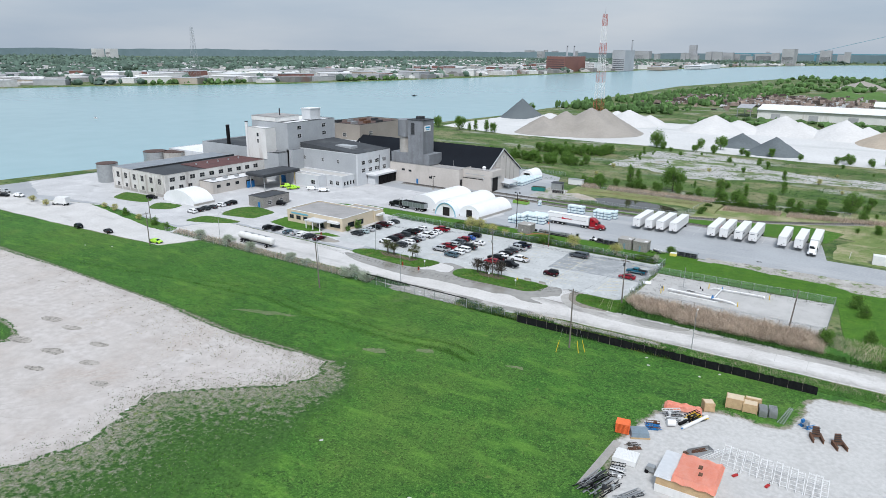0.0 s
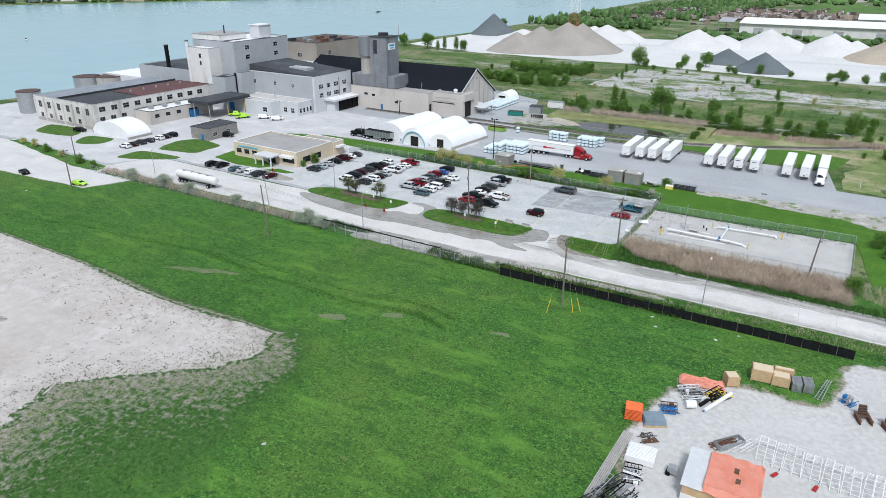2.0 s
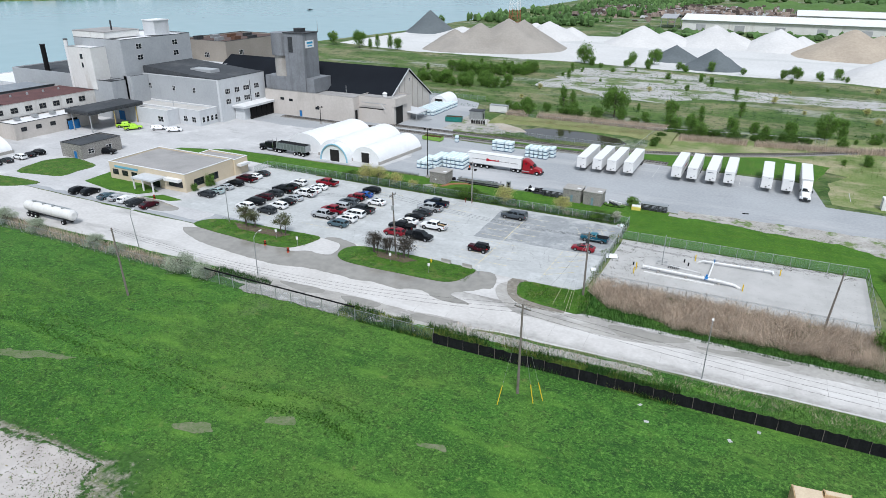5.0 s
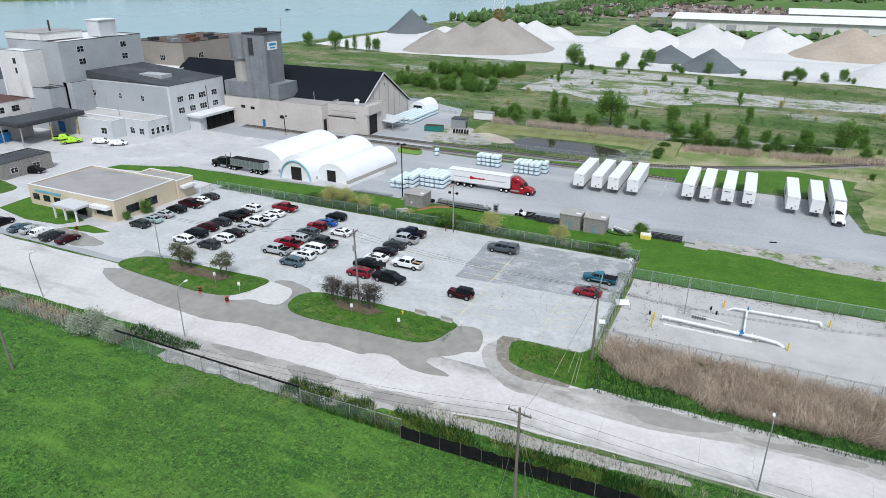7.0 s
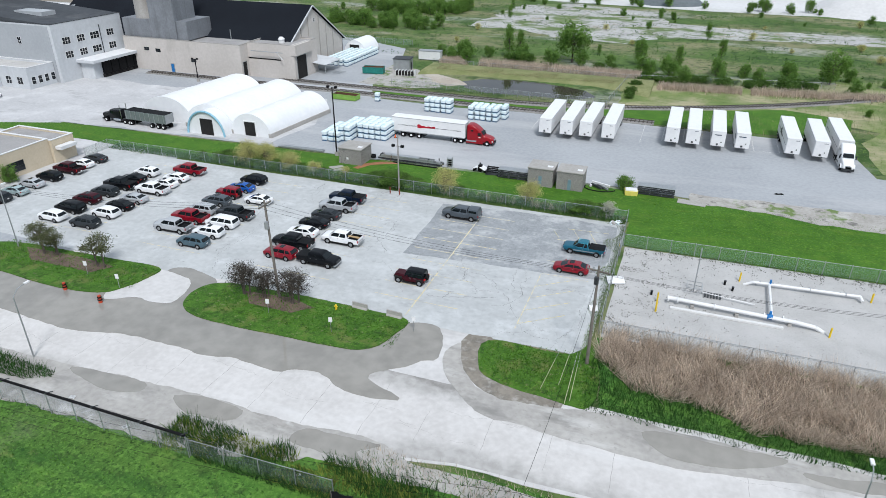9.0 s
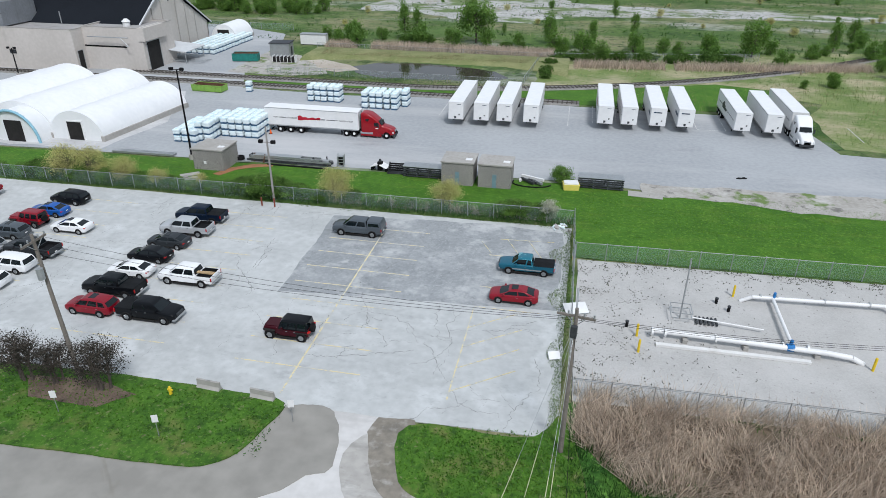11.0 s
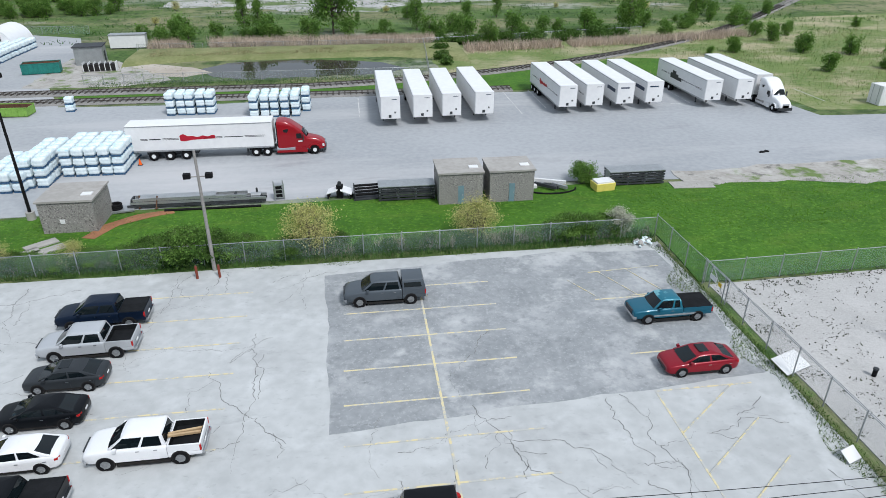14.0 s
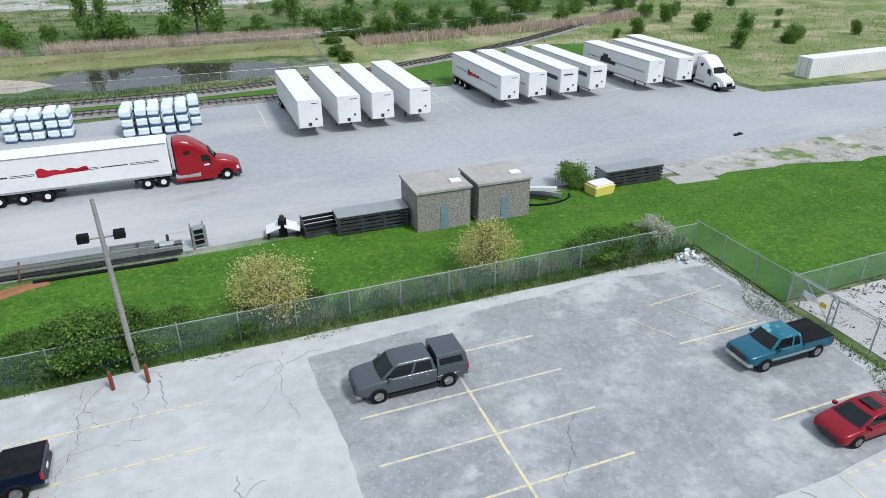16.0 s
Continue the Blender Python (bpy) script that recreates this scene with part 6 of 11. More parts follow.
def car_meshes(kind):
    if kind in CAR_MESH:
        return CAR_MESH[kind]
    L, W, H, wb, r, st, base, roof, belt, pillars = KINDS[kind]
    truck_like = kind in ("pickup", "old_pickup")
    hw = W / 2
    d = {}
    bm = bmesh.new()
    loft(bm, [body_ring(x * L, zb, zt, w * hw) for x, zb, zt, w in (st if kind == "jeep" else flowing(st))])
    d["body"] = finish(bm, "body", None, 0.7)
    skins = cabin(kind)
    d["roof"] = finish(skins.pop("roof"), "roof", None, 0.9)
    d["panes"] = [("side_window" if k.startswith("side") else k, finish(g, k, CARGLASS, 0.9)) for k, g in sorted(skins.items())]
    d["tyre"] = finish(beams(((0, -0.12, 0), (0, 0.12, 0), r, 20)), "tyre", BLACK, 0.6)
    bm = beams(((0, -0.125, 0), (0, 0.125, 0), r * 0.6, 16))
    for k in range(5):
        a = k * 2 * math.pi / 5
        for sy in (-0.13, 0.13):
            beam(bm, (0, sy, 0), (math.cos(a) * r * 0.62, sy * 1.04, math.sin(a) * r * 0.62), 0.035, 4)
    d["rim"] = finish(bm, "rim", RIM)
    # solid disc, the wheel well's shade put into its dark colour
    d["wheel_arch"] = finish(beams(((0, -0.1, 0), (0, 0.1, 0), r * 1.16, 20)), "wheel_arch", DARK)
    zl = st[-3][2] - (0.20 if truck_like else 0.10)
    xl = st[-3][0] * L
    hy = hw * (0.74 if truck_like else 0.66)
    for s in (-1, 1):
        bm = bmesh.new()
        loft(bm, [[(xl - 0.16, s * (hy + 0.19), zl + 0.07), (xl + 0.16, s * (hy - 0.02), zl + 0.05), (xl + 0.21, s * (hy - 0.2), zl + 0.03)], [(xl - 0.16, s * (hy + 0.2), zl - 0.06), (xl + 0.18, s * hy, zl - 0.07), (xl + 0.23, s * (hy - 0.2), zl - 0.07)]])
        d["headlight", s] = finish(bm, "headlight", CLEARLAMP)
        if truck_like:
            bm = boxes((-0.503 * L, -0.488 * L, s * hw * 0.985 - 0.09, s * hw * 0.985 + 0.012, belt - 0.42, belt - 0.06))
        else:
            zt = st[2][2] - 0.12
            bm = bmesh.new()
            loft(bm, [[(-0.455 * L, s * hw * 0.935, z), (-0.485 * L, s * hw * 0.87, z), (-0.5 * L, s * hw * 0.66, z)][::1] + [(-0.44 * L, s * hw * 0.6, z)] for z in (zt - 0.13, zt)])
        d["taillight", s] = finish(bm, "taillight", REDLAMP)
        ends = (base[0] * L + 0.35, (pillars[1][0] * (base[1] - base[0]) + base[0]) * L, base[1] * L - 0.12)
        if kind in ("suv", "van", "jeep"):
            ends = (base[0] * L + 0.95, ends[1] + 1.0 if kind != "jeep" else ends[1] + 0.8, ends[2])
        if kind == "old_pickup":
            ends = (None, base[0] * L + 0.62, ends[2])
        d["doors", s] = [door_mesh(kind, a + 0.02, b - 0.02, s) for a, b in zip(ends, ends[1:]) if a is not None]
        d["door_ends"] = [(a, b) for a, b in zip(ends, ends[1:]) if a is not None]
    zg = st[-1][1]
    if truck_like:
        d["grille"] = finish(boxes((0.49 * L, 0.508 * L, -0.52, 0.52, 0.66, 1.0)), "grille", DARKSTEEL)
        d["front_bumper"] = finish(B(loft, [[(0.47 * L, s * hw * 0.99, z0), (0.505 * L, s * hw * 0.85, z0), (0.505 * L, s * hw * 0.85, z1), (0.47 * L, s * hw * 0.99, z1)] for s, z0, z1 in ((-1, 0.44, 0.66), (-0.4, 0.42, 0.67), (0.4, 0.42, 0.67), (1, 0.44, 0.66))]), "front_bumper", CHROME)
        d["rear_bumper"] = finish(boxes((-0.525 * L, -0.495 * L, -hw * 0.9, hw * 0.9, 0.48, 0.68)), "rear_bumper", CHROME)
    else:
        d["grille"] = finish(boxes((0.488 * L, 0.503 * L, -0.5, 0.5, zg - 0.04, zg + 0.16)), "grille", DARKSTEEL)
    d["mirror"] = finish(B(loft, [[(-0.07, -0.1, z), (0.09, -0.08, z), (0.09, 0.08, z), (-0.07, 0.1, z)] for z in (-0.06, 0.09)]), "mirror", None)
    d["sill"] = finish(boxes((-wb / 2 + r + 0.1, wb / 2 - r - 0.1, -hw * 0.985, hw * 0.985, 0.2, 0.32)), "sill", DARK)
    d["plate"] = finish(boxes((-0.506 * L, -0.492 * L, -0.16, 0.16, 0.66, 0.76)), "plate", WHITE)
    d["handle"] = finish(boxes((-0.09, 0.09, -0.015, 0.015, -0.018, 0.018)), "handle", CHROME)
    if truck_like:
        x0, x1, zb = -0.5 * L, st[0][0] * L - 0.03, belt
        bm = bmesh.new()
        loft(bm, [body_ring(x, b, 0.86, w * hw) for x, b, w in ((x0, 0.55, 0.95), (x0 + 0.05, 0.48, 0.985), (x1, 0.42, 0.995))])
        ring_wall(bm, x0, x1, -hw * 0.985, hw * 0.985, 0.8, zb, 0.09)
        d["bed"] = finish(bm, "bed", None, 0.5)
        bm = boxes((x0 + 0.1, x1 - 0.1, -hw * 0.88, hw * 0.88, 0.88, 0.91))
        ring_wall(bm, x0 + 0.085, x1 - 0.085, -hw * 0.985 + 0.085, hw * 0.985 - 0.085, 0.86, zb + 0.012, 0.03)
        d["bed_floor"] = finish(bm, "bed_liner", BLACKFAB)
        d["bed_cover"] = finish(B(loft, [[(x, -hw * 0.95, zb - 0.01), (x, -hw * 0.94, zb + 0.035), (x, 0, zb + 0.06), (x, hw * 0.94, zb + 0.035), (x, hw * 0.95, zb - 0.01)] for x in (x0 + 0.03, x1)]), "bed_cover", BLACKFAB)
        bm = bmesh.new()
        loft(bm, [[(x0 + a, -hw * 0.965 * k, z), (x1, -hw * 0.965 * k, z), (x1, hw * 0.965 * k, z), (x0 + a, hw * 0.965 * k, z)] for a, k, z in ((0, 1, zb), (0.06, 0.95, zb + 0.3), (0.14, 0.86, zb + 0.62), (0.2, 0.8, zb + 0.69), (0.5, 0.5, zb + 0.73))])
        d["cap"] = finish(bm, "cap", None, 0.6)
        for s in (-1, 1):
            bm = bmesh.new()
            loft(bm, [[(x0 + 0.28, s * (hw * 0.925 + o), zb + 0.16), (x1 - 0.12, s * (hw * 0.925 + o), zb + 0.16), (x1 - 0.12, s * (hw * 0.85 + o), zb + 0.5), (x0 + 0.36, s * (hw * 0.85 + o), zb + 0.5)] for o in (0, 0.03)])
            d["cap_window", s] = finish(bm, "cap_window", CARGLASS)
            d["side_stripe", s] = finish(boxes((-0.36 * L + 0.28, 0.25 * L, s * hw - 0.012, s * hw + 0.014, 0.60, 0.72)), "side_stripe", STEEL)
    if kind == "jeep":
        d["spare"] = finish(beams(((-0.47 * L, 0.05, 1.05), (-0.53 * L, 0.05, 1.05), 0.39, 18)), "spare_wheel", BLACK)
        d["fender"] = finish(boxes((-0.55, 0.55, -0.16, 0.06, 0.82, 0.9)), "fender", DARK)
        d["hood"] = finish(boxes((0.1 * L, 0.44 * L, -0.6, 0.6, 1.1, 1.17)), "hood", None)
    CAR_MESH[kind] = d
    return d


def painted(ob, mat):
    if not ob.data.materials:
        ob.data.materials.append(None)
    ob.material_slots[0].link = "OBJECT"
    ob.material_slots[0].material = mat
    return ob


WORDS = {"sedan": "sedan", "suv": "sport utility car", "van": "minivan", "jeep": "boxy off-road car", "pickup": "crew-cab pickup truck", "old_pickup": "old extended-cab pickup truck"}


def car(kind, colour, x, y, rz=180, extra="", roof_colour=None, sunroof=False, name=None, label=None, group="cars in the car park"):
    L, W, H, wb, r, st, base, roof, belt, pillars = KINDS[kind]
    d, p = car_meshes(kind), PAINTS[colour]
    top = PAINTS[roof_colour] if roof_colour else p
    words = {"darkgrey": "dark grey", "palegreen": "pale green", "navy": "dark blue", "truckred": "red"}.get(colour, colour)
    truck_like = kind in ("pickup", "old_pickup")
    t = thing(name or {"pickup": "pickup_truck", "old_pickup": "pickup_truck", "van": "minivan", "jeep": "off_road_car", "suv": "suv", "sedan": "sedan"}[kind], label or f"{words} {WORDS[kind]} {extra if extra else 'with dark tinted windows'}", "pickup" if truck_like else "car", x, y, 0.08, rz, group)
    hw = W / 2
    painted(part("body", d["body"], None, t), p)
    for nm, me in d["panes"]:
        part(nm, me, None, t)
    painted(part("roof", d["roof"], None, t), top)
    part("sill", d["sill"], None, t)
    part("grille", d["grille"], None, t)
    part("plate", d["plate"], None, t)
    for wx in (-wb / 2, wb / 2):
        for s in (-1, 1):
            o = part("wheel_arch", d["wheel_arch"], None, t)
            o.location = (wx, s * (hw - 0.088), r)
            w = part("wheel", d["tyre"], None, t)
            w.location = (wx, s * (hw - 0.09), r)
            part("rim", d["rim"], None, w)
            if kind == "jeep":
                o = part("fender", d["fender"], None, t)
                o.location = (wx, s * hw * 0.96, 0)
    for s in (-1, 1):
        part("headlight", d["headlight", s], None, t)
        part("taillight", d["taillight", s], None, t)
        o = painted(part("mirror", d["mirror"], None, t), p)
        o.location = (base[1] * L - 0.42, s * (hw + 0.06), belt + 0.06)
        if x > -114:
            for dm, (a, b) in zip(d["doors", s], d["door_ends"]):
                dr = painted(part("door", dm, None, t), p)
                o = part("handle", d["handle"], None, dr)
                o.location = (a + 0.16, s * (hw * 0.985 + 0.015), belt - 0.16)
    if sunroof:
        m = (roof[0] + roof[1]) / 2 * L
        part("sunroof", boxes((m - 0.05, m + 0.55, -0.4, 0.4, H - 0.03, H + 0.006)), CARGLASS, t)
    if truck_like:
        painted(part("bed", d["bed"], None, t), p)
        part("front_bumper", d["front_bumper"], None, t)
        part("rear_bumper", d["rear_bumper"], None, t)
        part("bed_liner", d["bed_floor"], None, t)
        if "cap " in extra:
            painted(part("cap", d["cap"], None, t), p)
            for s in (-1, 1):
                part("cap_window", d["cap_window", s], None, t)
        elif "cover" in extra:
            part("bed_cover", d["bed_cover"], None, t)
        elif "planks" in extra:
            part("plank", beams(((-2.8, -0.5, 1.0), (-1.25, 0.3, 1.45), 0.09, 4)), WOOD, t)
            part("plank", beams(((-2.8, -0.2, 1.0), (-1.25, 0.45, 1.45), 0.09, 4)), WOOD, t)
        if kind == "old_pickup":
            for s in (-1, 1):
                part("side_stripe", d["side_stripe", s], None, t)
    if kind == "jeep":
        part("spare_wheel", d["spare"], None, t)
        painted(part("hood", d["hood"], None, t), p)
    return t


rows = [
    (-146.5, [(168.9, "suv", "darkgrey"), (172.0, "sedan", "palegreen"), (175.4, "sedan", "silver"), (178.9, "suv", "black"), (182.8, "pickup", "maroon"), (185.9, "sedan", "white"), (188.9, "sedan", "darkgrey")]),
    (-132.4, [(166.6, "suv", "white"), (170.0, "van", "black"), (173.6, "suv", "maroon"), (177.0, "suv", "darkgrey"), (180.3, "pickup", "black"), (183.5, "sedan", "black"), (186.6, "suv", "white")]),
    (-125.7, [(166.6, "suv", "darkgrey"), (170.4, "suv", "white"), (173.5, "sedan", "black"), (176.4, "sedan", "silver"), (180.4, "pickup", "white"), (183.4, "sedan", "white"), (186.3, "sedan", "white"), (189.9, "pickup", "red")]),
    (-112.3, [(170.1, "pickup", "silver"), (173.6, "pickup", "red"), (176.7, "suv", "silver"), (180.3, "suv", "grey"), (183.5, "jeep", "red"), (186.5, "sedan", "blue"), (190.2, "suv", "black")]),
    (-106.4, [(167.1, "suv", "slate"), (170.4, "suv", "white"), (173.8, "van", "white"), (177.1, "pickup", "darkgrey"), (183.1, "sedan", "white")]),
    (-93.1, [(188.8, "pickup", "navy"), (185.3, "pickup", "silver"), (182.0, "sedan", "darkgrey"), (178.7, "sedan", "black"), (175.4, "sedan", "white"), (171.9, "pickup", "black"), (168.5, "suv", "red")]),
]
rng = random.Random(3)
for cx, cars in rows:
    for y, kind, col in cars:
        car(kind, col, cx + rng.uniform(-0.25, 0.25) - (0.5 if cx == -93.1 and kind == "sedan" else 0), y, 180 + rng.uniform(-1.5, 1.5), "with a bed cover" if kind == "pickup" and col in ("black", "navy") else "", sunroof=kind in ("sedan", "suv") and rng.random() < 0.5)
car("pickup", "black", -87.1, 168.7, 0, "with a bed cover")
car("pickup", "white", -87.1, 175.3, 180, "with planks in its bed")
car("jeep", "maroon", -73.6, 168.7, 180, "with a black hard top", roof_colour="black")
car("pickup", "grey", -73.85, 189.4, 180, "with a fibreglass cap over its bed")
car("old_pickup", "teal", -54.1, 184.5, 180, "with a dark bed cover", roof_colour="fadedteal", label="faded teal extended-cab pickup truck with dark bed cover")
car("sedan", "red", -54.8, 178.55, 180, sunroof=True, label="bright red four-door sedan with black sunroof")
for x, y, kind, col in ((-177.0, 154.9, "suv", "black"), (-173.4, 155.6, "suv", "black"), (-167.2, 155.2, "sedan", "slate"), (-164.0, 155.6, "sedan", "silver"), (-160.6, 155.6, "suv", "white"), (-157.0, 155.0, "suv", "darkgrey"), (-152.9, 155.3, "sedan", "maroon")):
    car(kind, col, x, y, 90 + rng.uniform(-3, 3), group="cars before the office")
for k, (y, kind, col) in enumerate(((154.2, "suv", "white"), (157.3, "sedan", "black"), (161.0, "suv", "darkgrey"), (165.0, "sedan", "darkgrey"), (169.1, "suv", "white"), (171.9, "sedan", "black"), (174.8, "suv", "black"))):
    car(kind, col, -219.3, y, 180, group="cars by the works")
car("pickup", "black", -202.2, 184.5, 30)
car("suv", "black", -254.3, 160.6, 20, group="cars by the works")
for x, y, kind, col, rz in ((-232.5, 117.6, "suv", "black", 170), (-217.8, 119.9, "sedan", "black", 170), (-193.3, 121.9, "sedan", "lime", 10), (-316, 129.6, "suv", "silver", 20), (-308, 126, "sedan", "black", 20), (-322.4, 126, "suv", "darkgrey", 20), (-302.4, 129.2, "suv", "white", 20)):
    car(kind, col, x, y, rz, group="cars on the road")
for x, y in ((-213.0, 214.1), (-206.4, 214.7)):
    v = car("van", "white", x, y, 40, name="service_van", label="white service van with a roof rack", group="works vehicles")
    part("roof_rack", beams(((-1.8, -0.5, 1.95), (1.0, -0.5, 1.95), 0.04), ((-1.8, 0.5, 1.95), (1.0, 0.5, 1.95), 0.04), ((-1.6, -0.6, 1.9), (-1.6, 0.6, 1.9), 0.04), ((0.6, -0.6, 1.9), (0.6, 0.6, 1.9), 0.04)), STEEL, v)
for x, y, rz in ((-221.0, 210.2, 60), (-226.4, 211.6, 40)):
    car("pickup", "lime", x, y, rz, label="lime green works pickup truck", group="works vehicles")


# ---- heavy trucks ----
def wheel_pair(parent, x, w, r=0.52, rim=WHITE):
    for s in (-1, 1):
        o = part("wheel", TRUCK["tyre"], None, parent)
        o.location = (x, s * (w - 0.28), r)
        q = part("rim", TRUCK["rim"], None, o)
        q.location = (0, s * 0.28, 0)


TRUCK = {}
TRUCK["tyre"] = finish(beams(((0, -0.29, 0), (0, 0.29, 0), 0.52, 20)), "tyre", BLACK, 0.6)
TRUCK["rim"] = finish(beams(((0, -0.015, 0), (0, 0.015, 0), 0.24, 14)), "rim", WHITE)


def trailer_parts(t, axles=2, logo=None, stripe=True, rear=-6.8):
    """A closed van trailer along x, its nose at +x."""
    L, w, z0, z1 = 16.15, 1.3, 1.18, 4.12
    bm = bmesh.new()
    e = 0.05
    loft(bm, [[(x, -w + a, z0), (x, w - a, z0), (x, w - a, z1 - e), (x, w - e - a, z1), (x, -w + e + a, z1), (x, -w + a, z1 - e)] for x, a in ((-L / 2, 0.02), (-L / 2 + 0.04, 0), (L / 2 - 0.12, 0), (L / 2, 0.09))])
    part("trailer_box", bm, WHITE, t)
    part("roof_sheet", boxes((-L / 2 + 0.1, L / 2 - 0.15, -w + 0.1, w - 0.1, z1, z1 + 0.015)), TENT, t)
    for s in (-1, 1):
        part("bottom_rail", boxes((-L / 2, L / 2 - 0.05, s * w - 0.02, s * w + 0.03, z0 - 0.12, z0 + 0.06)), STEEL, t)
        part("top_rail", boxes((-L / 2, L / 2 - 0.1, s * w - 0.02, s * w + 0.02, z1 - 0.16, z1 - 0.06)), STEEL, t)
        part("landing_leg", boxes((4.9, 5.1, s * 0.85 - 0.08, s * 0.85 + 0.08, 0.12, 1.18)), DARKSTEEL, t)
    part("door_seam", boxes((-L / 2 - 0.03, -L / 2 + 0.01, -0.02, 0.02, z0 + 0.05, z1 - 0.1), (-L / 2 - 0.05, -L / 2 - 0.01, -0.5, -0.46, z0 + 0.05, z1 - 0.1), (-L / 2 - 0.05, -L / 2 - 0.01, 0.46, 0.5, z0 + 0.05, z1 - 0.1)), STEEL, t)
    part("rear_bumper", boxes((-L / 2 - 0.02, -L / 2 + 0.08, -1.1, 1.1, 0.5, 0.62), (-L / 2, -L / 2 + 0.06, -0.6, -0.52, 0.5, 1.18), (-L / 2, -L / 2 + 0.06, 0.52, 0.6, 0.5, 1.18)), DARKSTEEL, t)
    part("nose_box", boxes((L / 2 - 0.03, L / 2 + 0.05, -0.25, 0.1, 1.35, 1.7)), DARKSTEEL, t)
    part("corner_placard", boxes((L / 2 - 0.03, L / 2 + 0.012, 0.5, 0.72, 1.9, 2.12)), DARKSTEEL, t)
    part("nose_mark", boxes((L / 2 - 0.03, L / 2 + 0.012, -0.8, 0.5, 3.3, 3.48) if logo == "dark" else (L / 2 - 0.03, L / 2 + 0.012, 0.2, 0.9, 3.7, 3.78)), M("dark_lettering", (0.03, 0.05, 0.09), rough=0.5), t)
    part("bogie", boxes((rear - 0.8, rear - 0.8 + 1.9 * axles, -0.75, 0.75, 0.55, 1.1)), DARKSTEEL, t)
    for k in range(axles):
        wheel_pair(t, rear + (1.8 if axles == 3 else 1.3) * k, w)
    ink = M("stripe_black", (0.035, 0.035, 0.04), rough=0.5)
    for s in (-1, 1):
        y0, y1 = sorted((s * (w - 0.01), s * (w + 0.008)))
        if stripe:
            for a, b in ((-6.6, -5.8), (-4.2, -2.4), (0.4, 2.4), (4.9, 7.2)):
                part("side_stripe", boxes((a, b, y0, y1, 2.42, 2.47), (a, b, y0, y1, 2.55, 2.60)), ink, t)
            part("lettering_bar", boxes((-5.6, -4.4, y0, y1, 2.45, 2.58)), ink, t)
            part("lettering_bar", boxes((2.6, 4.7, y0, y1, 2.47, 2.56)), ink, t)
        if logo == "red":
            # a sweeping red brand shape: a round head and a tapering wave
            bm = bmesh.new()
            top = [(-2.3 + 3.9 * k / 24, 2.66 + (0.30 * math.exp(-((k - 3) / 3.2) ** 2)) + 0.07 * math.sin(k * 0.9) + 0.004 * k) for k in range(25)]
            low = [(x + 0.05, 2.28 - 0.12 * math.exp(-((k - 3) / 3) ** 2) + 0.005 * k) for k, (x, z) in enumerate(top)]
            v0 = [[bm.verts.new((x, y, z)) for x, z in pts] for y in (y0, y1) for pts in (top, low)]
            for p_, q_ in ((0, 1), (1, 3), (3, 2), (2, 0)):
                for k in range(24):
                    bm.faces.new((v0[p_][k], v0[p_][k + 1], v0[q_][k + 1], v0[q_][k]))
            for k in (0, 24):
                bm.faces.new((v0[0][k], v0[1][k], v0[3][k], v0[2][k]))
            bmesh.ops.recalc_face_normals(bm, faces=bm.faces)
            part("side_mark", bm, M("mark_red", (0.45, 0.012, 0.03), rough=0.5), t)
        if logo == "dark":
            part("side_mark", boxes((4.2, 7.4, y0, y1, 2.6, 3.1)), M("dark_lettering", (0.03, 0.05, 0.09), rough=0.5), t)
        if logo == "picture":
            part("side_mark", boxes((-3.2, -0.6, y0, y1, 2.1, 2.9), (-2.6, -1.4, y0, y1, 2.9, 3.3), (-0.6, 0.6, y0, y1, 2.1, 2.6)), ink, t)


